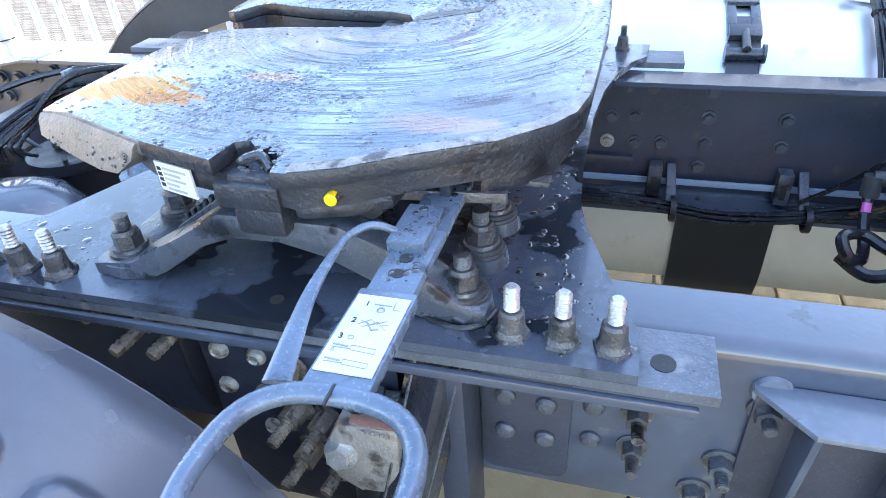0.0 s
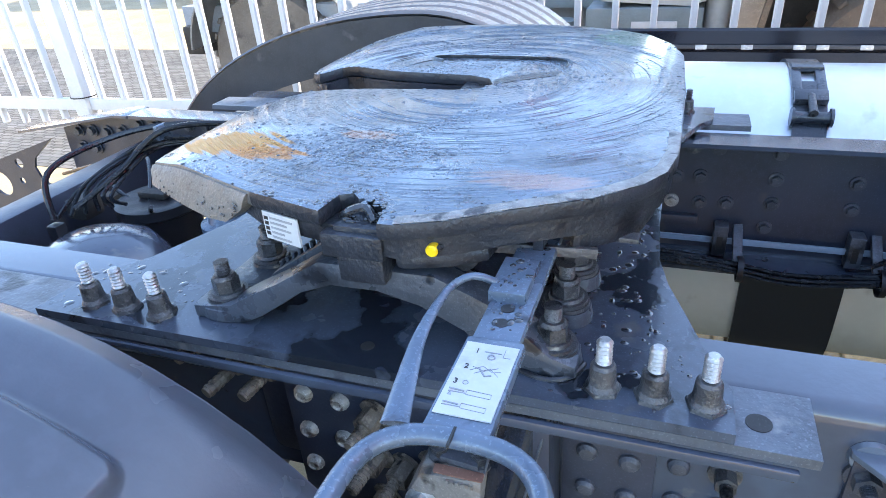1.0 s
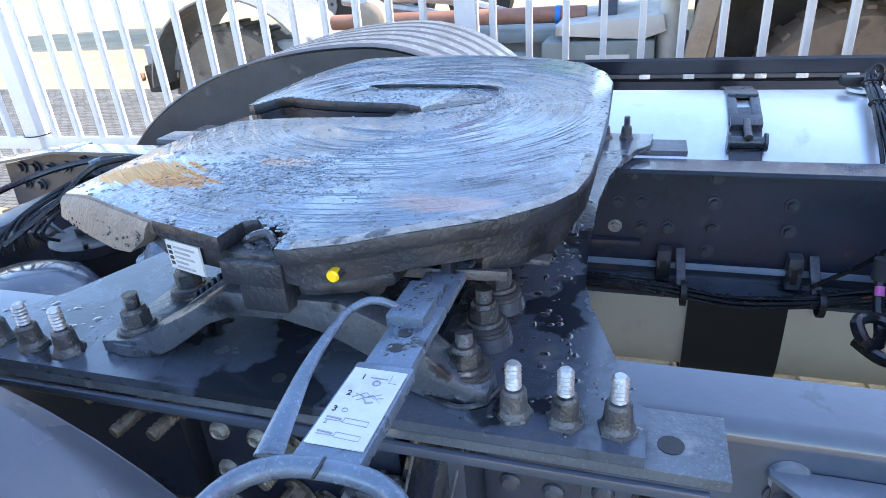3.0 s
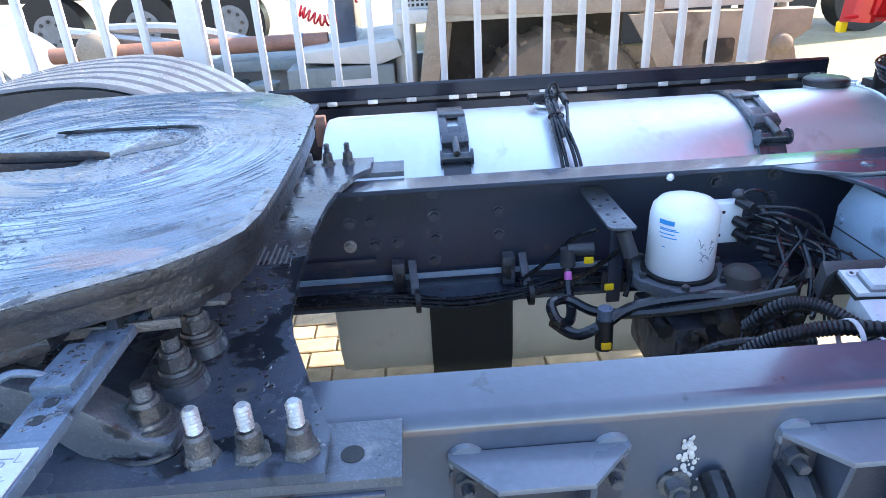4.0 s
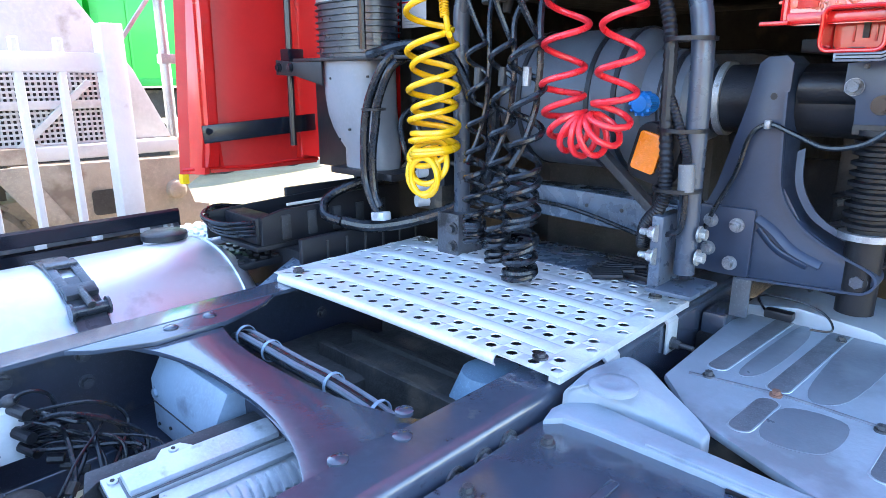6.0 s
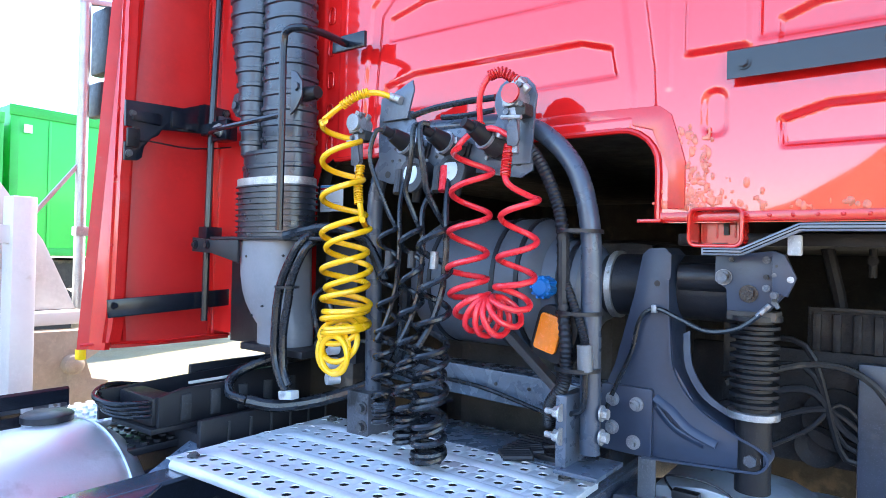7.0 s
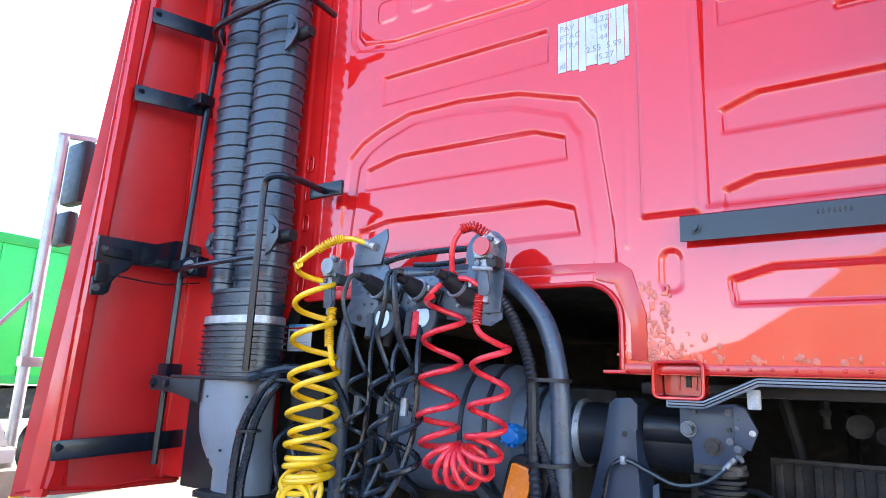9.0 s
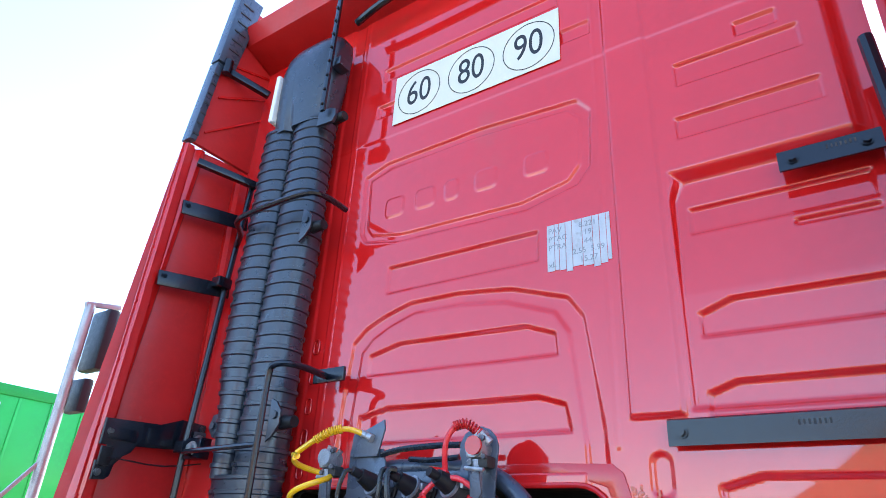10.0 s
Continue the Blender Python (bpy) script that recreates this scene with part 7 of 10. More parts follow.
part("coil", sweep(B(), curve_pts([(2.70, 0.18, 1.72), (2.685, 0.172, 1.66), (2.68, 0.155, 1.60), (2.66, 0.13, 1.575)], 6) + h2p, 0.0078, 10), yellow_coil, yel, "yellow hose")
part("kink_spring", sweep(B(), helix([(2.70, 0.18, 1.72), (2.685, 0.172, 1.66), (2.682, 0.165, 1.62)], 0.0105, 14), 0.0022, 5), yellow_coil, yel)
part("kink_spring", sweep(B(), helix([(2.70, 0.158, 1.909), (2.685, 0.19, 1.90), (2.675, 0.23, 1.878)], 0.0105, 12), 0.0022, 5), yellow_coil, yel)
bm = B()
for k, (dy, dz, ry, rz, tip) in enumerate(((0.012, 0.042, 0.068, 0.030, 0.03), (-0.004, 0.014, 0.066, 0.046, 0.02), (0.006, -0.004, 0.060, 0.056, 0.008), (-0.010, -0.012, 0.052, 0.050, 0.0))):
    sweep(bm, [(2.655 - 0.012 * k + tip * math.sin(a), 0.188 + dy + 0.9 * ry * math.cos(a), 1.248 + dz + 0.95 * rz * math.sin(a)) for a in np.linspace(0, 6.28, 30)[:-1]], 0.0078, 9, closed=True)
part("end_loop", bm, yellow_coil, yel)
part("hose_end", cyl(B(), (2.735, 0.075, 1.885), (2.735, 0.112, 1.90), 0.011, 12), zinc, yel, "metal hose end")

# red air line
redl = thing("red_air_coil", "bright red coiled trailer air hose hanging in a loop", "air hose", (2.69, -0.24, 1.30))
start = curve_pts([(2.70, -0.268, 1.757), (2.69, -0.23, 1.775), (2.68, -0.18, 1.765), (2.67, -0.15, 1.735)], 6)
c1 = helix([(2.67, -0.197, 1.725), (2.67, -0.192, 1.60), (2.67, -0.186, 1.48), (2.67, -0.195, 1.405), (2.67, -0.215, 1.37), (2.67, -0.25, 1.36), (2.67, -0.285, 1.373), (2.67, -0.305, 1.41), (2.67, -0.314, 1.50), (2.67, -0.318, 1.62)],
           lambda s: 0.045 - 0.006 * s, 13.0, math.pi)
part("coil", sweep(B(), start + c1, 0.0068, 10), red_coil, redl, "red hose")
part("coil", sweep(B(), curve_pts([c1[-1], (2.67, -0.29, 1.645), (2.68, -0.272, 1.68), (2.70, -0.270, 1.735)], 6), 0.0068, 10), red_coil, redl)
part("kink_spring", sweep(B(), helix([(2.675, -0.277, 1.665), (2.69, -0.271, 1.705), (2.70, -0.270, 1.735)], 0.0095, 12), 0.0024, 5), red_frame, redl)
part("coil", sweep(B(), curve_pts([(2.70, -0.195, 1.775), (2.685, -0.20, 1.845), (2.69, -0.218, 1.888), (2.70, -0.248, 1.90), (2.71, -0.285, 1.872)], 6), 0.0068, 10), red_coil, redl)
part("kink_spring", sweep(B(), helix([(2.69, -0.222, 1.893), (2.70, -0.25, 1.899), (2.71, -0.283, 1.875)], 0.0105, 11), 0.0026, 5), red_frame, redl)
part("hose_end", cyl(B(), (2.71, -0.277, 1.882), (2.72, -0.303, 1.855), 0.011, 12), zinc, redl, "metal hose end")
part("hose_nut", cyl(B(), (2.713, -0.285, 1.873), (2.716, -0.293, 1.865), 0.015, 6), coupling_steel, redl)
part("orange_sleeve", sweep(B(), curve_pts([(2.70, -0.15, 1.795), (2.695, -0.185, 1.79), (2.69, -0.205, 1.782)], 6), 0.0095, 10), red_frame, redl)

# black electric coils
for k, (y, r, z0, sy) in enumerate(((0.027, 0.023, 1.085, 0.05), (-0.045, 0.025, 1.05, -0.07), (-0.112, 0.035, 1.02, -0.09))):
    t = thing("black_cable_coil", "black coiled electric trailer cable hanging over the step", "electric cable", (2.64, y, z0), "hanging cable coils")
    lead = curve_pts([(2.645, sy, 1.79), (2.628, sy + 0.012, 1.785), (2.625, sy + 0.025 - 0.01 * k, 1.72), (2.64, y + 0.02, 1.63)], 6)[:-1]
    hx = helix([(2.64, y, 1.56), (2.64, y - 0.008, 1.42), (2.64, y - 0.002, 1.30), (2.64, y + 0.004, 1.20), (2.64, y, 1.13), (2.64, y, z0 + 0.05), (2.64, y, z0 + 0.02)], r, 11.0 - 1.0 * k, 0.0)
    lead = lead[:-3] + curve_pts([lead[-3], lead[-1], (lead[-1] + hx[0]) / 2 + Vector((0.004, 0, -0.01)), hx[0]], 4)[:-1]
    part("coil", sweep(B(), lead + hx, 0.0058 + 0.0009 * k, 7), hose_rubber, t)
    back_h = helix([(2.64, y, 1.29), (2.64, y - 0.004, 1.22), (2.64, y, 1.15), (2.64, y, z0 + 0.04), (2.64, y, z0)], r * 1.02, 6.5 - k, math.pi)
    up = curve_pts([(2.70, sy - 0.02, 1.675), (2.66, y - 0.02, 1.60), (2.65, y - 0.03, 1.50), (2.65, y - 0.02, 1.40)], 6)[:-1]
    up = up[:-3] + curve_pts([up[-3], up[-1], (up[-1] + back_h[0]) / 2 + Vector((0.004, 0, -0.01)), back_h[0]], 4)[:-1]
    part("coil", sweep(B(), up + back_h, 0.0058 + 0.0009 * k, 7), hose_rubber, t)
    for a, b2 in (((2.66, y + 0.01, 1.50), (2.66, y + 0.012, 1.46)), ((2.70, sy - 0.005, 1.70), (2.68, sy - 0.015, 1.64))):
        part("sleeve", cyl(B(), a, b2, 0.010, 10), red_coil if k == 2 and a[2] > 1.6 else coupling_steel if k == 2 else dusty_plastic, t)

# ---- air filter, tube and cab mounting behind the carrier ----
filt = thing("air_filter", "dark grey air filter drum with a wide intake tube", "air filter", (3.05, -0.05, 1.2))
bm = B()
lathe(bm, (3.04, 0, 1.42), "y", [(0.16, 0.05), (0.15, 0.16), (0.12, 0.175), (-0.20, 0.175), (-0.22, 0.165), (-0.24, 0.13), (-0.33, 0.115), (-0.35, 0.09), (-0.37, 0.08)], 36)
drum = part("drum", bm, filter_grey, filt)
for y in (0.08, -0.12, -0.19, -0.27, -0.30):
    r = 0.179 if y > -0.21 else 0.124
    part("drum_band", lathe(B(), (3.04, y, 1.42), "y", [(0.0, r - 0.008), (0.0, r), (-0.012, r), (-0.012, r - 0.008)], 36), black_plastic, drum)
part("intake_tube", cyl(B(), (3.04, -0.37, 1.43), (3.04, -0.72, 1.43), 0.075, 28), black_plastic, filt)
part("band_clamp", cyl(B(), (3.04, -0.385, 1.43), (3.04, -0.40, 1.43), 0.083, 28), zinc, filt, "bright band clamp")
bc = part("service_cap", lathe(B(), (2.90, -0.262, 1.42), "x", [(0.06, 0.022), (0.0, 0.025), (-0.025, 0.025), (-0.035, 0.018), (-0.036, 0.002)], 20), blue_cap, filt, "bright blue cap")
for k in range(10):
    a = 2 * math.pi * k / 10
    part("grip", cyl(B(), (2.90, -0.262 + 0.025 * math.cos(a), 1.42 + 0.025 * math.sin(a)), (2.87, -0.262 + 0.025 * math.cos(a), 1.42 + 0.025 * math.sin(a)), 0.004, 6), blue_cap, bc)

marker = thing("side_marker", "orange reflector in a black rubber housing on a stalk", "reflector", (2.80, -0.33, 1.25))
tilt = Matrix.Translation((2.78, -0.345, 1.322)) @ Matrix.Rotation(radians(15), 4, "X")
hs = part("housing", prism(B(), round_rect(-0.055, 0.05, -0.062, 0.062, 0.03), "x", 0.0, 0.045, 0.008), rubber, marker)
hs.data.transform(tilt)
ln = part("lens", prism(B(), round_rect(-0.018, 0.038, -0.042, 0.042, 0.008), "x", -0.008, 0.004, 0.003), orange_lens, marker, "orange lens")
ln.data.transform(tilt)
part("stalk", sweep(B(), curve_pts([(2.83, -0.34, 1.27), (2.84, -0.335, 1.20), (2.84, -0.33, 1.12)], 4), 0.01, 8), rubber, marker)
bm = B()
slab(bm, (2.88, -0.10, 1.36), (2.86, -0.34, 1.17), 0.03, 0.02, 0.003)
part("stay", bm, dusty_plastic, marker)

beam = thing("cab_crossbeam", "grey steel cross beam below the air filter", "beam", (2.98, 0, 1.1))
part("beam_plate", prism(B(), [(0.30, 1.12), (0.30, 1.20), (-0.30, 1.185), (-0.42, 1.17), (-0.42, 1.12), (-0.2, 1.105)], "x", 2.94, 2.955, 0.002), handle_paint, beam)
part("beam_flange", box(B(), 2.955, 3.06, -0.42, 0.30, 1.175, 1.185, 0.002), handle_paint, beam)
for y in (-0.1, -0.2, 0.1):
    part("hole", cyl(B(), (2.938, y, 1.155), (2.9405, y, 1.155), 0.005, 10), ink, beam)
bm = B()
sweep(bm, curve_pts([(2.93, 0.10, 1.15), (2.925, -0.05, 1.145), (2.92, -0.20, 1.12), (2.91, -0.32, 1.09), (2.89, -0.38, 1.04)], 6), 0.006, 8)
part("cable", bm, hose_rubber, beam)

tower = thing("cab_mount_tower", "blue-grey pressed steel cab mounting bracket", "cab mount", (2.97, -0.55, 0.98))
front = [(-0.405, 1.19), (-0.43, 1.25), (-0.475, 1.422), (-0.490, 1.505), (-0.505, 1.518), (-0.540, 1.520), (-0.555, 1.505), (-0.553, 1.42), (-0.563, 1.263), (-0.612, 1.183), (-0.68, 1.142), (-0.735, 1.117),
         (-0.752, 1.095), (-0.742, 1.072), (-0.70, 1.064), (-0.50, 1.050), (-0.43, 1.05), (-0.405, 1.06)]
tw = part("tower_face", prism(B(), front, "x", 2.925, 2.937, 0.003), tower_paint, tower)
bm = B()
grid(bm, lambda s, x: Vector((x, *s)), [(-0.555, 1.505), (-0.553, 1.42), (-0.563, 1.263), (-0.612, 1.183), (-0.68, 1.142), (-0.735, 1.117)], [2.93, 3.03])
thicken(bm, 0.008)
part("tower_side", bm, tower_paint, tower)
bm = B()
grid(bm, lambda s, x: Vector((x, *s)), [(-0.405, 1.19), (-0.43, 1.25), (-0.475, 1.422), (-0.490, 1.505), (-0.505, 1.518), (-0.540, 1.520), (-0.555, 1.505)], [2.93, 3.03])
thicken(bm, 0.008)
part("tower_side", bm, tower_paint, tower)
part("pressed_bead", sweep(B(), curve_pts([(2.924, -0.525, 1.188), (2.922, -0.56, 1.165), (2.922, -0.60, 1.13), (2.924, -0.655, 1.108)], 6), 0.012, 10, flat=0.5), tower_paint, tw)
part("pressed_bead", sweep(B(), curve_pts([(2.924, -0.528, 1.165), (2.922, -0.57, 1.125), (2.924, -0.63, 1.100)], 6), 0.009, 10, flat=0.5), tower_paint, tw)
bm = B()
foot_line = curve_pts([(2.93, -0.553, 1.45), (2.93, -0.558, 1.33), (2.93, -0.568, 1.25), (2.93, -0.612, 1.185), (2.93, -0.68, 1.143), (2.93, -0.738, 1.118), (2.93, -0.756, 1.095), (2.93, -0.742, 1.070), (2.93, -0.70, 1.062), (2.93, -0.50, 1.049)], 5)
rows = [[bm.verts.new(p + Vector((ox, 0, 0))) for ox in (-0.016, 0.05)] for p in foot_line]
for ra, rb in zip(rows, rows[1:]):
    bm.faces.new((ra[0], ra[1], rb[1], rb[0]))
part("edge_flange", thicken(bm, 0.005), tower_paint, tower)
bm = B()
guide = curve_pts([(2.96, -0.575, 1.33), (2.95, -0.583, 1.26), (2.945, -0.615, 1.205), (2.94, -0.66, 1.175), (2.94, -0.72, 1.15)], 6)
rows = [[bm.verts.new(p + Vector((0, -o, 0.5 * o))) for o in (0.0, 0.014)] for p in guide]
for ra, rb in zip(rows, rows[1:]):
    bm.faces.new((ra[0], ra[1], rb[1], rb[0]))
part("rear_gusset", thicken(bm, 0.005), tower_paint, tower, "dark curved gusset")
part("base_plate", prism(B(), round_rect(-0.522, -0.405, 1.055, 1.205, 0.006), "x", 2.913, 2.9245, 0.002), tower_paint, tower)
for y, z in ((-0.488, 1.168), (-0.482, 1.082), (-0.432, 1.172), (-0.432, 1.108)):
    bolt("bolt", (2.913, y, z), (-1, 0, 0), tower, coupling_steel, 0.011, 0.012, True, 0.008)
bolt("bolt", (2.925, -0.722, 1.090), (-1, 0, 0), tower, bolt_paint, 0.013, 0.012)
part("hole", cyl(B(), (2.9245, -0.525, 1.44), (2.926, -0.525, 1.44), 0.007, 12), ink, tower)
cab_line = curve_pts([(2.90, -0.415, 1.13), (2.905, -0.44, 1.20), (2.905, -0.475, 1.28), (2.905, -0.495, 1.36), (2.905, -0.53, 1.385), (2.90, -0.58, 1.368), (2.89, -0.64, 1.347), (2.885, -0.70, 1.358), (2.885, -0.742, 1.39)], 7)
part("cable", sweep(B(), cab_line, 0.0052, 7), hose_rubber, tower)
part("cable_end", cyl(B(), (2.885, -0.735, 1.385), (2.888, -0.757, 1.409), 0.0052, 10), coupling_steel, tower, "bright cable sleeve")
part("cable_clip", box(B(), 2.895, 2.912, -0.533, -0.521, 1.376, 1.394, 0.003), coupling_steel, tower)
bm = B()
cyl(bm, (2.98, -0.56, 1.455), (2.98, -0.665, 1.455), 0.033, 20)
part("pivot_bush", bm, black_plastic, tower)
strut = thing("cab_spring_strut", "black coil spring strut under the cab corner", "spring strut", (2.98, -0.72, 1.0))
hd = part("head_plate", prism(B(), [(-0.648, 1.503), (-0.648, 1.452), (-0.670, 1.436), (-0.673, 1.388), (-0.745, 1.389), (-0.775, 1.425), (-0.795, 1.463), (-0.776, 1.508), (-0.76, 1.516)], "x", 2.915, 2.955, 0.003), tower_paint, strut, "dark blue-grey drilled head plate")
part("lock_plate", prism(B(), [(-0.756, 1.516), (-0.779, 1.508), (-0.801, 1.463), (-0.785, 1.425), (-0.758, 1.432)], "x", 2.905, 2.9145, 0.002), tower_paint, hd, "dark latch plate")
part("washer", cyl(B(), (2.914, -0.666, 1.460), (2.910, -0.666, 1.460), 0.0165, 22), coupling_steel, hd, "pale washer")
bolt("bolt", (2.910, -0.666, 1.460), (-1, 0, 0), hd, bolt_steel, 0.0105, 0.009)
bolt("bolt", (2.914, -0.714, 1.428), (-1, 0, 0), hd, black_paint, 0.0125, 0.009)
for y, z in ((-0.746, 1.497), (-0.746, 1.440)):
    part("collar", lathe(B(), (2.914, y, z), "x", [(0.0, 0.0075), (-0.004, 0.0075), (-0.004, 0.0045), (-0.002, 0.004), (-0.002, 0.001)], 16), bolt_steel, hd)
for y, z, r, m_ in ((-0.746, 1.463, 0.0048, ink), (-0.681, 1.497, 0.0045, bolt_steel), (-0.765, 1.485, 0.0028, ink), (-0.761, 1.467, 0.0045, bolt_steel), (-0.790, 1.459, 0.0065, zinc)):
    part("pin", cyl(B(), (2.915, y, z), (2.9035 if m_ is not ink else 2.9045, y, z), r, 12), m_, hd)
part("latch_lever", prism(B(), [(-0.760, 1.435), (-0.758, 1.412), (-0.768, 1.400), (-0.774, 1.404), (-0.768, 1.418), (-0.772, 1.432)], "x", 2.895, 2.902, 0.002), bolt_steel, hd, "worn latch lever")
part("latch_spring", cyl(B(), (2.898, -0.764, 1.428), (2.884, -0.764, 1.428), 0.007, 12), dusty_iron, hd)
part("seat_collar", box(B(), 2.912, 2.985, -0.765, -0.672, 1.372, 1.392, 0.004), dark_metal, strut)
bellow = [(0.19, 0.033)]
for k in range(9):
    z0 = 0.19 + 0.0198 * k
    bellow += [(z0 + 0.003, 0.035), (z0 + 0.007, 0.047), (z0 + 0.0135, 0.047), (z0 + 0.017, 0.035)]
part("rubber_bellows", lathe(B(), (2.95, -0.72, 1.0), "z", bellow, 28), rubber, strut, "black ribbed rubber bellows")
part("strut_tube", cyl(B(), (2.95, -0.72, 1.38), (2.95, -0.72, 1.02), 0.035, 18), rubber, strut)
part("spring_seat", cyl(B(), (2.95, -0.72, 1.185), (2.95, -0.72, 1.172), 0.050, 22), coupling_steel, strut)
part("spring_seat", cyl(B(), (2.95, -0.72, 1.382), (2.95, -0.72, 1.372), 0.052, 22), black_plastic, strut)
bm = B()
for a, b2 in (((2.842, -0.640, 1.512), (2.842, -0.716, 1.512)), ((2.842, -0.712, 1.511), (2.842, -0.816, 1.560)), ((2.842, -0.812, 1.559), (2.842, -1.24, 1.557))):
    slab(bm, a, b2, 0.014, 0.016, 0.003)
bar = part("lower_bar", bm, pale_bracket_paint, cab, "grey bent ribbed bar along the cab floor")
for dz in (-0.003, 0.003):
    part("groove", sweep(B(), [(2.8346, -0.645, 1.512 + dz), (2.8346, -0.714, 1.512 + dz), (2.8346, -0.814, 1.5595 + dz), (2.8346, -1.235, 1.557 + dz)], 0.0012, 5), black_paint, bar)
part("relay_box", box(B(), 2.865, 2.885, -0.813, -0.789, 1.506, 1.5455, 0.004), foam_grey, cab, "small pale grey box")

# dark running gear below the cab
gear = thing("engine_unit", "dark dusty engine and gearbox under the cab", "engine", (3.9, 0, 0.5))
part("block", box(B(), 3.35, 4.8, -0.38, 0.38, 0.55, 1.55, 0.05), dark_metal, gear)
part("cover", box(B(), 3.25, 3.6, -0.30, 0.25, 0.75, 1.35, 0.06), gear_brown, gear)
part("cable", sweep(B(), curve_pts([(3.15, -0.62, 1.20), (3.2, -0.80, 1.26), (3.2, -0.92, 1.22), (3.25, -1.0, 1.05)], 6), 0.008, 7), dark_metal, gear)
for k in range(5):
    part("cable", sweep(B(), curve_pts([(3.1 + 0.03 * k, -0.6, 1.0 + 0.07 * k), (3.2, -0.78, 1.10 + 0.05 * k), (3.25, -0.86, 1.16 - 0.03 * k), (3.3, -0.98, 0.95 + 0.04 * k)], 6), 0.006 + 0.0015 * (k % 3), 7), rubber, gear)
for y_, z_, r_ in ((-0.84, 1.12, 0.075), (-0.80, 1.05, 0.05)):
    part("pulley", lathe(B(), (3.32, y_, z_), "x", [(0.0, r_ * 0.3), (-0.01, r_ * 0.8), (-0.03, r_), (-0.04, r_), (-0.03, r_ * 0.85), (-0.015, r_ * 0.3)], 22), shade_black, gear)
part("heat_shield", box(B(), 4.3, 4.9, -0.95, -0.92, 0.6, 1.5, 0.01), shade_black, gear)
part("bracket", box(B(), 3.3, 3.33, -1.1, -0.5, 1.0, 1.28, 0.01), shade_black, gear)
part("wheel_arch", box(B(), 3.15, 4.95, -1.22, -1.19, 0.5, 1.55, 0.01), black_plastic, gear)
part("arch_top", box(B(), 3.15, 4.95, -1.19, -0.5, 1.53, 1.56, 0.005), black_plastic, gear)
part("hanging_plate", box(B(), 3.25, 3.28, -1.12, -0.88, 0.85, 1.265, 0.01), dark_frame_paint, gear)
part("hanging_plate", box(B(), 3.2, 3.24, -0.66, -0.60, 0.95, 1.5, 0.01), shade_black, gear)
part("far_shield", box(B(), 3.3, 4.9, 0.9, 0.93, 0.55, 1.5, 0.01), dark_metal, gear)

rp = part("ribbed_panel", box(B(), 3.32, 3.335, -1.17, -0.77, 1.27, 1.385, 0.003), shade_black, gear, "dark ribbed panel")
part("panel_edge", box(B(), 3.312, 3.3195, -1.17, -0.80, 1.376, 1.386, 0.002), dark_metal, rp)
for k in range(9):
    part("rib", box(B(), 3.308, 3.3195, -0.80 - 0.042 * k, -0.782 - 0.042 * k, 1.275, 1.37, 0.003), shade_black, rp)
for y, z, r in ((-0.90, 1.50, 0.012), (-0.97, 1.47, 0.03), (-1.02, 1.45, 0.02)):
    part("fitting", cyl(B(), (3.40, y, z), (3.37, y, z), r, 14), shade_black, gear)
part("fitting", cyl(B(), (3.38, -0.90, 1.53), (3.38, -0.90, 1.46), 0.009, 10), dark_metal, gear)
part("hose", sweep(B(), curve_pts([(3.4, -0.80, 1.54), (3.4, -0.815, 1.47), (3.4, -0.83, 1.40), (3.38, -0.84, 1.33)], 5), 0.016, 8), shade_black, gear)

# ---- fence ----
fence = thing("picket_fence", "white painted steel bar fence beyond the lorry", "fence", (0.16, 1.64, 0))
FENCE_POSTS = (-6.72, -4.42, -2.13, 0.18, 2.485)
part("bottom_rail", box(B(), -7.2, 2.46, 1.62, 1.66, 0.585, 0.645, 0.004), white_paint, fence)
part("top_rail", box(B(), -7.2, 2.46, 1.62, 1.66, 1.50, 1.57, 0.004), white_paint, fence)
picket_mesh = as_mesh("picket", box(B(), -0.013, 0.013, 1.622, 1.658, 0.50, 1.62, 0.004, seg=1), white_paint)
for i in range(66):
    x = 2.30 - 0.1438 * i
    if min(abs(x - p) for p in FENCE_POSTS) > 0.08:
        ob = new("picket", picket_mesh)
        ob.location = (x, 0, 0)
        ob.parent = fence
        ob.matrix_parent_inverse = Matrix.Translation(fence.location).inverted()
for xp in FENCE_POSTS:
    part("post", box(B(), xp - 0.043, xp + 0.043, 1.597, 1.683, 0.0, 1.68, 0.006), white_paint, fence)
part("wire_tie", band((-2.13, 1.64, 0.66), "z", 0.064, 0.003, 0.002), dark_metal, fence)
fence.rotation_euler = (0, 0, radians(3.43))

# ---- mudguards ----
mud = thing("mudguard", "smooth dark grey plastic mudguard over the rear wheel", "mudguard", (0.08, -0.95, 0.4))
MC, MR = (0.08, 0.525), 0.60


def guard(a, y):
    lip = 0.018 * max(0.0, 1 - abs(y + 0.62) / 0.03)
    r = MR - lip
    return Vector((MC[0] + r * math.cos(radians(a)), y, MC[1] + r * math.sin(radians(a))))


PADS = ((57.2, 100.0, -0.724, -1.22), (22.0, 54.6, -0.728, -1.22))


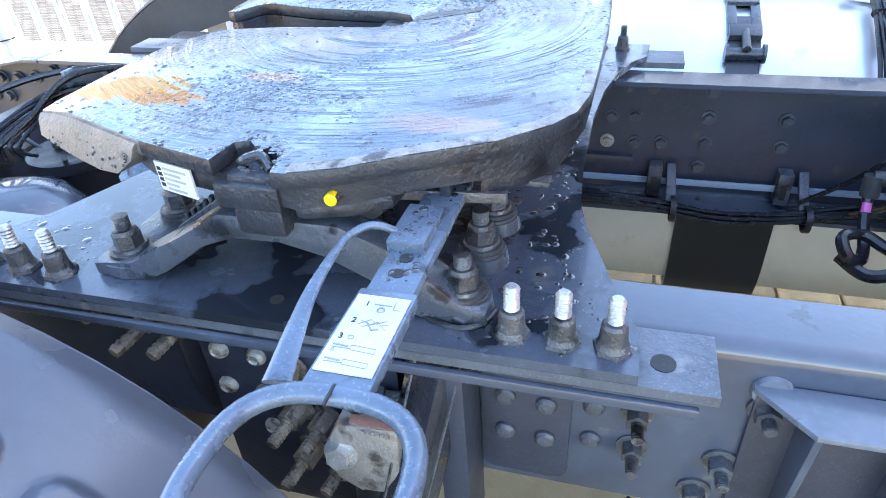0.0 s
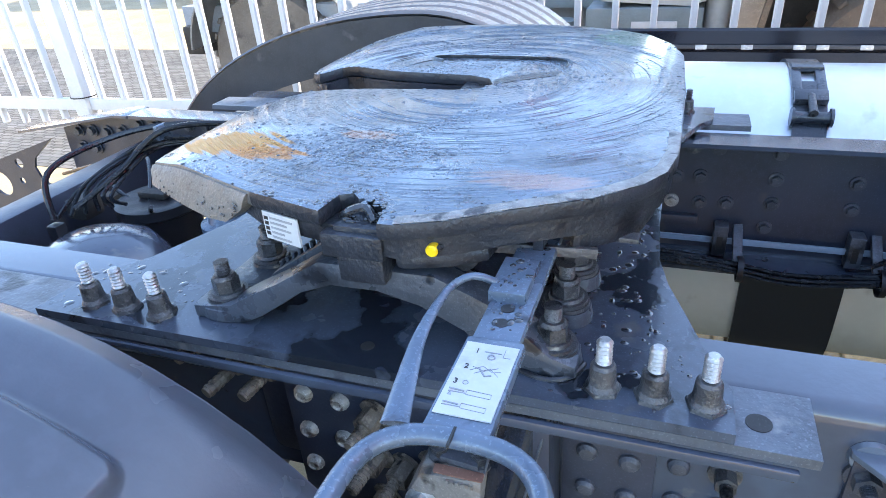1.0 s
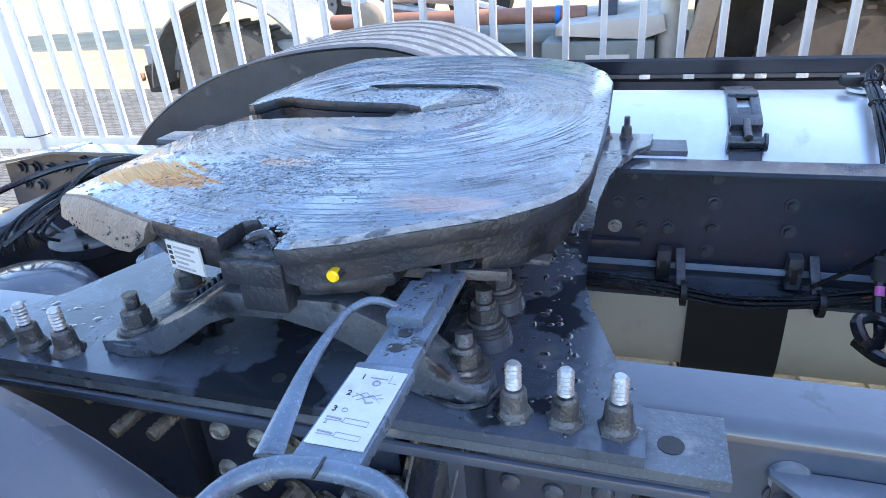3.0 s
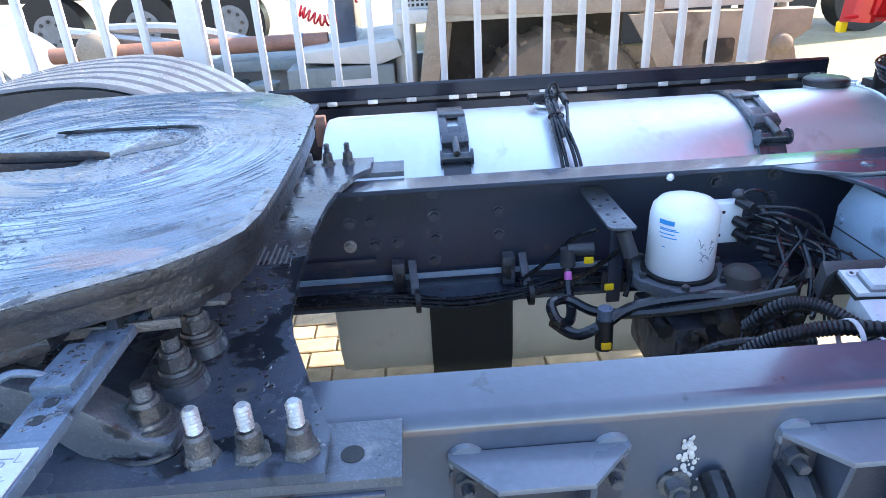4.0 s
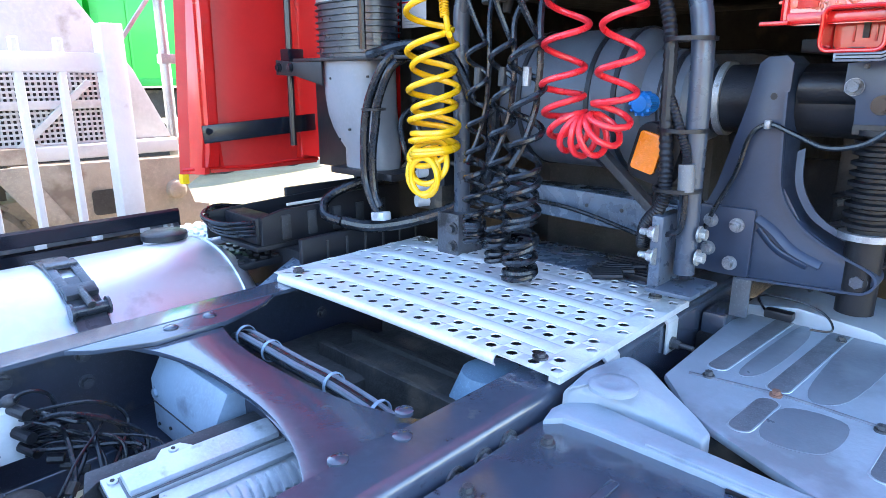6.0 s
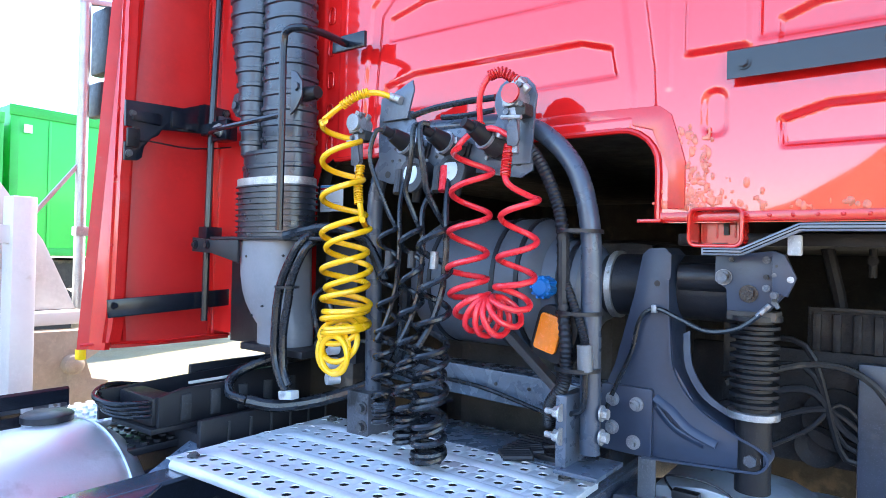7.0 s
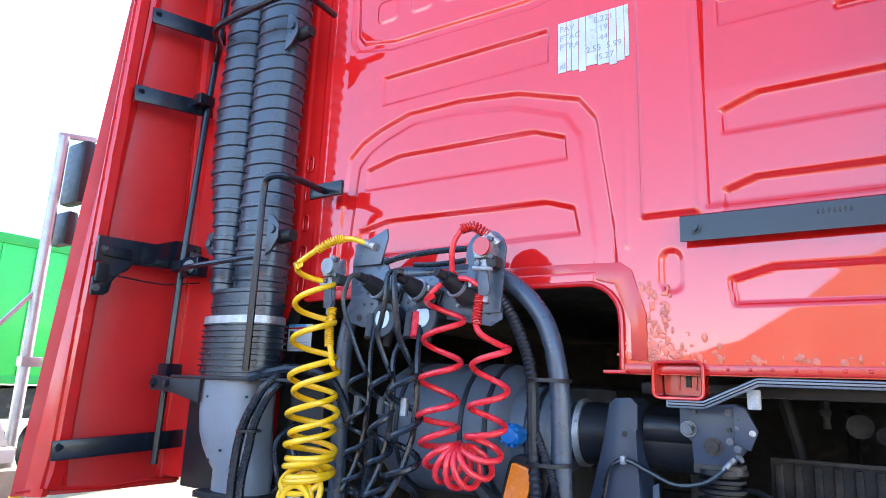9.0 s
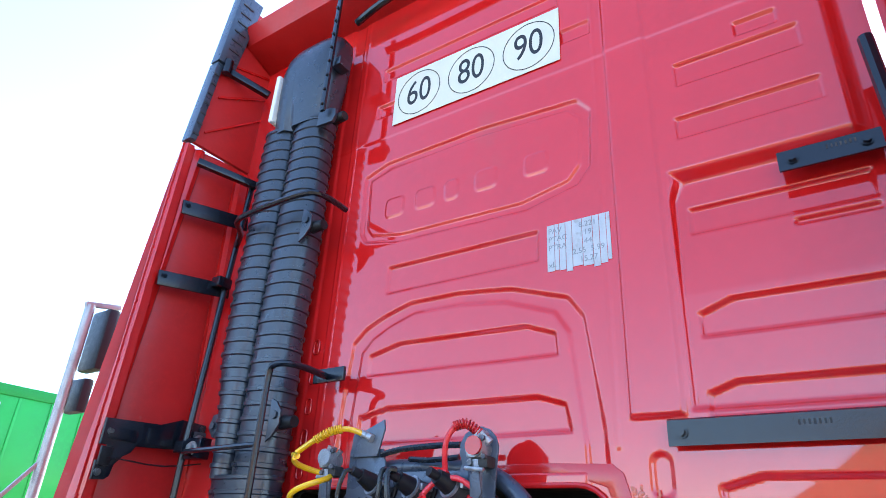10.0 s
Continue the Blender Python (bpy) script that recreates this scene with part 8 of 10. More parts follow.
def pad_lift(a, y, h=0.016, r=0.03, ramp=0.016):
    """Pads moulded up from the shell, with rounded corners and soft flanks."""
    for a0, a1, y0, y1 in PADS:
        dx = abs(radians(a - (a0 + a1) / 2) * MR) - (radians(a1 - a0) / 2 * MR - r)
        dy = abs(y - (y0 + y1) / 2) - (abs(y1 - y0) / 2 - r)
        d = r - (math.hypot(max(dx, 0), max(dy, 0)) + min(max(dx, dy), 0))
        if d > 0:
            f = min(1.0, d / ramp)
            return h * f * f * (3 - 2 * f)
    return 0.0


def guard_top(a, y):
    p = guard(a, y)
    q = pad_lift(a, y)
    return p + Vector((q * math.cos(radians(a)), 0, q * math.sin(radians(a))))


bm = B()
grid(bm, guard_top, [8 + 6 * i for i in range(2)] + [20 + 0.4 * i for i in range(205)] + [102 + 6 * i for i in range(12)],
     [-0.62, -0.626, -0.632, -0.64, -0.65, -0.67, -0.69, -0.705] + [-0.716 - 0.004 * i for i in range(14)] + [-0.78, -0.85, -1.0, -1.15] + [-1.19 - 0.005 * i for i in range(8)] + [-1.28])
thicken(bm, 0.006)
shell = part("shell", bm, fender_plastic, mud)
bm = B()
grid(bm, lambda a, u: Vector((MC[0] + (MR - 0.02 - 0.28 * u) * math.cos(radians(a)), -0.622, MC[1] + (MR - 0.02 - 0.28 * u) * math.sin(radians(a)))), [10 + 6 * i for i in range(28)], [0, 0.2])
part("inner_skirt", thicken(bm, 0.005), fender_plastic, mud)
axle = thing("rear_axle", "dark dusty drive axle with twin tyres under the mudguards", "axle", (0.08, 0, 0))
bm = B()
lathe(bm, (0.08, -0.92, 0.51), "y", [(0.29, 0.28), (0.29, 0.47), (0.26, 0.505), (0.02, 0.505), (0.0, 0.46), (-0.02, 0.505), (-0.26, 0.505), (-0.29, 0.47), (-0.29, 0.28)], 40)
wheel_n = part("wheel", bm, rubber, axle, "black twin tyre")
part("rim", lathe(B(), (0.08, -0.92, 0.51), "y", [(0.28, 0.02), (0.28, 0.275), (-0.28, 0.275), (-0.28, 0.02)], 32), dark_metal, wheel_n)

mud2 = thing("mudguard", "ribbed dark plastic mudguard over the far rear wheel", "mudguard", (0.12, 0.98, 0.4))


def guard2(x, y, lift=0.0):
    u = max(-0.999, min(0.999, (x - 0.12) / (1.0 if x < 0.12 else 0.56)))
    return Vector((x, y, 1.172 - 0.60 * (1 - math.sqrt(1 - u * u)) + lift))


ys = [0.72]
for k in range(6):
    y0 = 0.74 + k * 0.085
    ys += [y0, y0 + 0.01, y0 + 0.06, y0 + 0.07]
bm = B()
grid(bm, lambda x, y: guard2(x, y, 0.012 * (1 if ((y - 0.74) % 0.085) > 0.005 and ((y - 0.74) % 0.085) < 0.065 else 0)), [-0.80 + 0.05 * i for i in range(30)], ys)
part("shell", thicken(bm, 0.006), fender_plastic, mud2, "ribbed dark grey shell")
bm = B()
grid(bm, lambda x, u: guard2(x, 0.72) - Vector((0, 0, 0.14 * u)), [-0.80 + 0.05 * i for i in range(30)], [0, 0.5, 1])
part("inner_skirt", thicken(bm, 0.005), dusty_plastic, mud2)
bm = B()
lathe(bm, (0.08, 0.96, 0.51), "y", [(0.28, 0.28), (0.28, 0.47), (0.25, 0.505), (0.02, 0.505), (0.0, 0.46), (-0.02, 0.505), (-0.20, 0.505), (-0.23, 0.47), (-0.23, 0.28)], 40)
wheel_f = part("wheel", bm, rubber, axle, "black twin tyre")
part("rim", lathe(B(), (0.08, 0.96, 0.51), "y", [(0.27, 0.02), (0.27, 0.275), (-0.22, 0.275), (-0.22, 0.02)], 32), dark_metal, wheel_f)
part("beam", cyl(B(), (0.08, -0.66, 0.51), (0.08, 0.74, 0.51), 0.085, 20), dark_metal, axle)
part("differential", ball(B(), (0.08, 0, 0.51), 0.22, (1, 0.9, 0.95), 24, 14), dark_metal, axle)
part("drive_shaft", cyl(B(), (0.25, 0, 0.52), (3.3, 0, 0.68), 0.06, 18), dark_metal, axle)
part("far_plate", box(B(), -0.36, -0.12, 0.432, 0.60, 0.975, 0.985, 0.004), frame_paint, mud2, "drilled grey support plate")

# ---- rear end of the frame ----
tail = thing("frame_tail", "dark drilled sheet steel tail piece at the end of the rail", "frame end", (-1.1, 0.34, 0.5))
part("rail_end", prism(B(), [(-0.62, 0.975), (-0.62, 0.69), (-0.74, 0.757), (-0.985, 0.757), (-0.975, 0.905), (-0.68, 0.965)], "y", 0.4135, 0.423, 0.001), dark_frame_paint, tail, "dark bolted end of the rail web")
bm = B()
slab(bm, (-0.62, 0.378, RZ - 0.004), (-0.665, 0.378, RZ - 0.004), 0.092, 0.008, 0.001)
slab(bm, (-0.663, 0.378, RZ - 0.0035), (-1.09, 0.39, 0.905), 0.085, 0.007, 0.001)
part("tail_flange", bm, frame_paint, tail, "pale sloping top flange")


def drilled_plate(outline, holes, y, t):
    """An upright sheet in the plane y, given in x and z, with round holes through it."""
    bm = B()
    edges = []
    for loop in [outline] + [[(cx + r * math.cos(math.pi * k / 12), cz + r * math.sin(math.pi * k / 12)) for k in range(24)] for cx, cz, r in holes]:
        vs = [bm.verts.new((x, y, z)) for x, z in loop]
        edges += [bm.edges.new((a, b)) for a, b in zip(vs, vs[1:] + vs[:1])]
    bmesh.ops.triangle_fill(bm, edges=edges, use_beauty=True)
    return thicken(bm, t)


part("tail_plate", drilled_plate([(-0.955, 0.893), (-1.01, 0.855), (-1.055, 0.825), (-1.072, 0.79), (-1.06, 0.75), (-1.02, 0.725), (-0.965, 0.71), (-0.95, 0.60), (-1.65, 0.36), (-1.65, 0.665), (-1.32, 0.778)],
                                 [(-1.255, 0.722, 0.043), (-1.137, 0.801, 0.017), (-1.152, 0.740, 0.011), (-1.36, 0.672, 0.02), (-1.10, 0.67, 0.03)], 0.349, 0.007), dark_frame_paint, tail)
for x, z in ((-0.912, 0.847), (-0.855, 0.845), (-0.909, 0.898), (-0.853, 0.901), (-0.793, 0.90), (-0.734, 0.905)):
    bolt("bolt", (x, 0.4125, z), (0, -1, 0), tail, bolt_paint, 0.013, 0.012)

# air suspension parts between the rails
dome = thing("air_bellows_dome", "blue-grey domed air vessel with a hose fitting", "air vessel", (-0.29, -0.17, 0.5))
bm = B()
lathe(bm, (-0.29, -0.16, 0.0), "z", [(0.55, 0.13), (0.75, 0.15), (0.82, 0.148), (0.865, 0.12), (0.89, 0.07), (0.897, 0.002)], 32)
part("shell", bm, frame_paint, dome)
part("fitting", box(B(), -0.41, -0.38, -0.16, -0.13, 0.86, 0.905, 0.008), black_plastic, dome)
can = thing("air_bellows", "black ribbed air spring canister", "air spring", (-0.24, 0.02, 0.4))
bm = B()
lathe(bm, (-0.335, 0.085, 0.0), "z", [(0.45, 0.078), (0.80, 0.090), (0.84, 0.092), (0.845, 0.099), (0.868, 0.099), (0.872, 0.085), (0.868, 0.07), (0.868, 0.002)], 32)
part("canister", bm, black_plastic, can)
part("top_bracket", box(B(), -0.38, -0.30, 0.07, 0.10, 0.868, 0.885, 0.006), dark_metal, can)
vlv = thing("levelling_valve", "small blue-grey cast air valve", "valve", (-0.08, 0.03, 0.7))
part("body", lathe(B(), (-0.08, 0.02, 0.0), "z", [(0.76, 0.05), (0.84, 0.055), (0.845, 0.062), (0.865, 0.062), (0.87, 0.045), (0.90, 0.03), (0.905, 0.002)], 20), handle_paint, vlv)
part("lower_body", cyl(B(), (-0.08, 0.02, 0.60), (-0.08, 0.02, 0.76), 0.04, 14), dark_metal, vlv)
lines = thing("air_lines", "bundle of black air hoses tied together behind the coupling", "hose", (-0.3, 0.1, 0.6))
for k, p in enumerate(([(-0.40, -0.14, 0.91), (-0.42, -0.10, 1.0), (-0.38, 0.02, 1.03), (-0.28, 0.12, 1.04), (-0.12, 0.20, 1.02), (0.05, 0.24, 0.98)],
                       [(-0.38, -0.10, 0.92), (-0.33, 0.0, 0.97), (-0.27, 0.10, 1.035), (-0.12, 0.18, 1.03), (0.05, 0.22, 0.99)],
                       [(-0.9, 0.30, 0.80), (-0.62, 0.22, 0.88), (-0.45, 0.08, 0.88), (-0.30, 0.10, 0.80), (-0.2, 0.2, 0.78)],
                       [(-0.60, 0.25, 0.88), (-0.45, 0.20, 0.92), (-0.33, 0.05, 0.86), (-0.25, -0.02, 0.90)])):
    part("hose", sweep(B(), curve_pts(p, 8), 0.0068 if k < 2 else 0.0055, 8), hose_rubber, lines)
for k in range(6):
    a = 0.9 * k
    p = [(-0.42 + 0.02 * k, -0.12 + 0.02 * k, 0.90), (-0.40 + 0.015 * k, -0.04, 0.95 + 0.012 * math.sin(a)), (-0.30, 0.09 + 0.01 * k, 1.0 + 0.012 * math.cos(a)), (-0.15, 0.17 + 0.01 * k, 0.99 - 0.008 * k), (0.05, 0.22, 0.95 - 0.012 * k)]
    part("hose", sweep(B(), curve_pts(p, 7), 0.0048, 7), hose_rubber, lines)
part("cable_tie", box(B(), -0.290, -0.278, 0.088, 0.128, 1.012, 1.046, 0.004), handle_paint, lines)
part("valve_block", box(B(), -0.52, -0.46, -0.02, 0.04, 0.84, 0.89, 0.01), dark_metal, lines)
part("valve_block", box(B(), -0.50, -0.45, 0.06, 0.10, 0.84, 0.87, 0.01), dark_metal, lines)

# ---- lines and fittings on the far web ----
loom = thing("cable_loom", "black cable bundle clipped along the inner rail web", "cable", (1.1, 0.33, 0.68))
random.seed(8)
for k in range(7):
    oy, oz, w = 0.011 * math.cos(0.9 * k), 0.0095 * math.sin(0.9 * k), 0.003 * math.sin(2.1 * k)
    q = [(0.40, 0.34 + oy, 0.70 + oz), (0.78, 0.325 + oy, 0.716 + oz + w), (0.955, 0.325 + oy, 0.706 + oz), (1.09, 0.32 + oy, 0.692 + oz - w), (1.222, 0.32 + oy, 0.703 + oz), (1.36, 0.32 + oy, 0.728 + oz + 2 * w),
         (1.50, 0.31 + oy, 0.735 + oz)]
    part("cable", sweep(B(), curve_pts(q, 7), (0.0042, 0.0055, 0.0034)[k % 3], 8), hose_rubber, loom)
part("fixing_rod", box(B(), 0.55, 1.5, 0.392, 0.398, 0.724, 0.738, 0.001), unit_blue, loom, "pale flat steel strip")
for x in (0.955, 1.222):
    c = part("cable_clip", box(B(), x - 0.018, x + 0.012, 0.375, 0.411, 0.70, 0.775, 0.004), dusty_iron, loom, "grey steel clip")
    part("clip_window", box(B(), x - 0.010, x + 0.002, 0.3735, 0.3752, 0.715, 0.75), ink, c)
    part("clip_arm", slab(B(), (x + 0.03, 0.395, 0.775), (x + 0.035, 0.335, 0.71), 0.02, 0.012, 0.003), dusty_iron, c)
    part("tie_band", band((x + 0.04, 0.321, 0.703), "x", 0.026, 0.006, 0.0030), black_plastic, c)
part("flat_stay", box(B(), 0.70, 0.90, 0.395, 0.411, 0.765, 0.785, 0.003), dark_frame_paint, loom)
# drilled top bracket
tb = thing("drilled_bracket", "grey drilled sheet bracket standing off the rail web", "bracket", (1.41, 0.30, 0.7))
bk = part("top_plate", prism(B(), [(1.388, 0.410), (1.442, 0.410), (1.447, 0.165), (1.44, 0.158), (1.398, 0.165), (1.391, 0.175)], "z", 0.924, 0.930, 0.001), worn_steel, tb)
for i, (x, y) in enumerate(((1.402, 0.325), (1.430, 0.315), (1.405, 0.285), (1.433, 0.265), (1.408, 0.235), (1.435, 0.21), (1.410, 0.195))):
    part("hole", cyl(B(), (x, y, 0.9298), (x, y, 0.9308), 0.0045, 10), ink, bk)
part("leg", box(B(), 1.415, 1.445, 0.225, 0.235, 0.72, 0.924, 0.003), dark_frame_paint, tb)
part("wing", box(B(), 1.405, 1.455, 0.236, 0.243, 0.74, 0.79, 0.004), dark_metal, tb)
cn = thing("sensor_connectors", "black electrical plugs with yellow clips and pink tape", "connector", (1.35, 0.15, 0.7))
for a, b2, r, m in (((1.435, 0.21, 0.90), (1.45, 0.19, 0.85), 0.016, dusty_plastic), ((1.33, 0.25, 0.845), (1.385, 0.24, 0.85), 0.014, dusty_plastic), ((1.33, 0.25, 0.85), (1.33, 0.245, 0.81), 0.017, dusty_plastic),
                    ((1.365, 0.075, 0.775), (1.365, 0.07, 0.71), 0.018, black_plastic), ((1.365, 0.075, 0.80), (1.365, 0.075, 0.772), 0.015, handle_paint)):
    part("plug", cyl(B(), a, b2, r, 12), m, cn)
for c in ((1.365, 0.054, 0.725), (1.41, 0.20, 0.775), (1.37, 0.225, 0.83), (1.455, 0.095, 0.775)):
    part("yellow_clip", box(B(), c[0] - 0.010, c[0] + 0.010, c[1] - 0.004, c[1] + 0.004, c[2] - 0.007, c[2] + 0.007, 0.002), yellow_cap, cn, "yellow clip")
part("pink_tape", cyl(B(), (1.328, 0.235, 0.80), (1.327, 0.225, 0.785), 0.0085, 10), pink_tape, cn, "pink tape")
for p, r in (([(1.33, 0.245, 0.81), (1.327, 0.22, 0.77), (1.32, 0.16, 0.745), (1.30, 0.11, 0.75), (1.275, 0.10, 0.765), (1.27, 0.13, 0.785), (1.31, 0.15, 0.78), (1.36, 0.12, 0.765), (1.45, 0.09, 0.772), (1.60, 0.06, 0.80), (1.72, 0.04, 0.83)], 0.011),
             ([(1.27, 0.12, 0.75), (1.31, 0.08, 0.74), (1.36, 0.075, 0.76), (1.44, 0.10, 0.785), (1.60, 0.09, 0.80), (1.70, 0.06, 0.79)], 0.012),
             ([(1.44, 0.205, 0.87), (1.40, 0.24, 0.81), (1.37, 0.27, 0.77), (1.33, 0.30, 0.735)], 0.006),
             ([(1.39, 0.24, 0.895), (1.35, 0.28, 0.86), (1.31, 0.31, 0.80), (1.24, 0.33, 0.735)], 0.005),
             ([(1.44, 0.20, 0.86), (1.45, 0.19, 0.80), (1.44, 0.18, 0.76)], 0.006)):
    part("wire", sweep(B(), curve_pts(p, 7), r, 8), hose_rubber, cn)

# ---- air dryer with white canister ----
dry = thing("air_dryer", "white air dryer canister on a dirty cast valve body", "air dryer", (1.56, 0.2, 0.5))
cc = (1.558, 0.20, 0.0)
cn2 = part("canister", lathe(B(), cc, "z", [(0.812, 0.067), (0.82, 0.070), (0.933, 0.069), (0.953, 0.065), (0.966, 0.054), (0.973, 0.033), (0.975, 0.001)], 40), white_can, dry, "white canister with faded blue print")
for i, (a0, a1, z) in enumerate(((205, 232, 0.938), (207, 236, 0.925), (207, 240, 0.922), (207, 234, 0.914), (209, 238, 0.906), (214, 220, 0.885))):
    bm = B()
    h = 0.010 if i == 0 else 0.0022
    grid(bm, lambda a, zz: Vector((cc[0] + 0.0703 * math.cos(radians(a)), cc[1] + 0.0703 * math.sin(radians(a)), zz)), np.linspace(a0, a1, 6), [z - h / 2, z + h / 2])
    part("print_bar", bm, blue_ink, cn2)
random.seed(21)
for i in range(14):
    a, z = random.uniform(272, 305), random.uniform(0.86, 0.90)
    bm = B()
    b0, z2 = a + random.uniform(-7, 9), z + random.uniform(-0.014, 0.018)
    sweep(bm, [(cc[0] + 0.0703 * math.cos(radians(t)), cc[1] + 0.0703 * math.sin(radians(t)), zz) for t, zz in ((a, z), ((a + b0) / 2, (z + z2) / 2 + 0.003), (b0, z2))], 0.0009, 4)
    part("scribble", bm, grey_ink, cn2)
part("seal_ring", lathe(B(), cc, "z", [(0.806, 0.06), (0.806, 0.078), (0.813, 0.078), (0.813, 0.06)], 40), rubber, dry)
bm = B()
n = 48
pts = [(cc[0] + (0.096 + 0.008 * (math.sin(6 * 2 * math.pi * k / n) > 0.5)) * math.cos(2 * math.pi * k / n), cc[1] + (0.096 + 0.008 * (math.sin(6 * 2 * math.pi * k / n) > 0.5)) * math.sin(2 * math.pi * k / n)) for k in range(n)]
prism(bm, pts, "z", 0.782, 0.806, 0.003)
part("base_flange", bm, worn_steel, dry, "dusty grey cast flange")
bm = B()
lathe(bm, cc, "z", [(0.70, 0.05), (0.74, 0.06), (0.783, 0.08)], 24)
box(bm, 1.49, 1.70, 0.10, 0.27, 0.60, 0.72, 0.012)
box(bm, 1.50, 1.60, 0.06, 0.14, 0.56, 0.66, 0.012)
cyl(bm, (1.53, 0.12, 0.54), (1.53, 0.12, 0.66), 0.03, 14)
part("valve_body", bm, dusty_iron, dry, "dirty cast valve body")
bm = B()
lathe(bm, (1.665, 0.14, 0.0), "z", [(0.70, 0.044), (0.765, 0.044), (0.77, 0.052), (0.776, 0.052), (0.778, 0.046), (0.783, 0.046), (0.785, 0.053), (0.797, 0.053), (0.80, 0.040), (0.822, 0.036), (0.83, 0.028), (0.834, 0.012), (0.835, 0.001)], 28)
regul = part("regulator", bm, gear_brown, dry, "dusty brown regulator")
for k in range(6):
    a = 1.05 * k + 0.3
    part("screw", cyl(B(), (1.665 + 0.045 * math.cos(a), 0.14 + 0.045 * math.sin(a), 0.796), (1.665 + 0.045 * math.cos(a), 0.14 + 0.045 * math.sin(a), 0.803), 0.005, 6), bolt_dirty, regul)
bm = B()
box(bm, 1.703, 1.80, 0.11, 0.24, 0.57, 0.705, 0.012)
box(bm, 1.72, 1.77, 0.085, 0.12, 0.60, 0.68, 0.008)
cyl(bm, (1.75, 0.17, 0.70), (1.75, 0.17, 0.74), 0.035, 16)
vblk = part("valve_block", bm, dark_metal, dry, "dark dirty valve block")
for x_, z_ in ((1.715, 0.585), (1.79, 0.585), (1.715, 0.69), (1.79, 0.69)):
    bolt("bolt", (x_, 0.109, z_), (0, -1, 0), vblk, bolt_dirty, 0.008, 0.008)
for x_, z_ in ((1.505, 0.705), (1.56, 0.705), (1.62, 0.705), (1.505, 0.615), (1.65, 0.62)):
    bolt("bolt", (x_, 0.099, z_), (0, -1, 0), dry, bolt_dirty, 0.009, 0.009)
for x_ in (1.53, 1.58, 1.63):
    part("body_rib", box(B(), x_ - 0.004, x_ + 0.004, 0.086, 0.0995, 0.63, 0.695, 0.002), dusty_iron, dry)
for k in range(6):
    a = math.pi * (2 * k + 0.5) / 6
    part("flange_bolt", cyl(B(), (1.562 + 0.092 * math.cos(a), 0.20 + 0.092 * math.sin(a), 0.8055), (1.562 + 0.092 * math.cos(a), 0.20 + 0.092 * math.sin(a), 0.816), 0.008, 6), bolt_dirty, dry)
random.seed(31)
for k in range(16):
    x, y, z = random.uniform(1.48, 1.78), random.uniform(0.02, 0.12), random.uniform(0.56, 0.76)
    bm = B()
    d = Vector((random.uniform(-0.3, 0.3), -1, random.uniform(-0.2, 0.5))).normalized()
    cyl(bm, (x, y + 0.03, z), Vector((x, y + 0.03, z)) + d * 0.045, random.uniform(0.010, 0.02), 8)
    hexa(bm, Vector((x, y + 0.03, z)) + d * 0.02, d, 0.018, 0.012)
    part("fitting", bm, random.choice((dark_metal, gear_brown, black_plastic)), dry)
vb = thing("valve_manifold", "small white valve block with black push-in fittings", "valve", (1.69, 0.27, 0.8))
bv = part("block", box(B(), 1.655, 1.715, 0.262, 0.292, 0.83, 0.925, 0.004), white_can, vb)
for x, z in ((1.672, 0.905), (1.70, 0.85), (1.668, 0.85)):
    part("hole", cyl(B(), (x, 0.2625, z), (x, 0.261, z), 0.004, 8), ink, bv)
for x, z in ((1.70, 0.885), (1.705, 0.855), (1.70, 0.93)):
    bm = B()
    cyl(bm, (x, 0.262, z), (x + 0.015, 0.225, z - 0.004), 0.011, 10)
    part("fitting", bm, black_plastic, vb)
random.seed(77)
for k in range(13):
    a = Vector((1.70 + random.uniform(0, 0.03), 0.245, random.uniform(0.84, 0.93)))
    b3 = Vector((random.uniform(1.60, 1.80), random.uniform(0.0, 0.10), random.uniform(0.72, 0.80)))
    q1 = a + Vector((random.uniform(0.02, 0.10), -0.05, random.uniform(-0.02, 0.03)))
    q2 = a.lerp(b3, 0.5) + Vector((random.uniform(0.03, 0.16), random.uniform(-0.04, 0.04), random.uniform(-0.02, 0.05)))
    q3 = a.lerp(b3, 0.8) + Vector((random.uniform(0.0, 0.10), 0, random.uniform(-0.01, 0.03)))
    part("air_line", sweep(B(), curve_pts([a, q1, q2, q3, b3], 7), random.choice((0.0025, 0.0035, 0.0048)), 7), hose_rubber, vb)
    part("line_nut", cyl(B(), q3, q3.lerp(b3, 0.35), 0.009, 8), random.choice((dusty_plastic, black_plastic, gear_brown)), vb)
part("top_loop", sweep(B(), curve_pts([(1.70, 0.26, 0.925), (1.71, 0.25, 0.955), (1.74, 0.245, 0.955), (1.76, 0.245, 0.93), (1.755, 0.24, 0.90)], 6), 0.004, 6), hose_rubber, vb)
part("top_elbow", ball(B(), (1.70, 0.262, 0.945), 0.013, (1.2, 1, 0.9)), dusty_plastic, vb)
for k in range(6):
    c = Vector((1.73 + 0.018 * (k % 3), 0.235 - 0.02 * (k // 3), 0.90 - 0.02 * k))
    part("coupling_nut", cyl(B(), c, c + Vector((0.022, -0.012, -0.004)), 0.010, 8), black_plastic, vb)

# ---- control boxes ----
ecu = thing("control_unit", "grey plastic control box beside the cross-member", "control box", (2.0, 0.2, 0.76))
bm = prism(B(), [(1.94, 0.785), (1.94, 0.893), (1.968, 0.945), (2.075, 0.945), (2.095, 0.925), (2.095, 0.785)], "y", 0.012, 0.285, 0.008)
bx = part("housing", bm, unit_blue, ecu, "blue-grey housing with a bevelled edge")
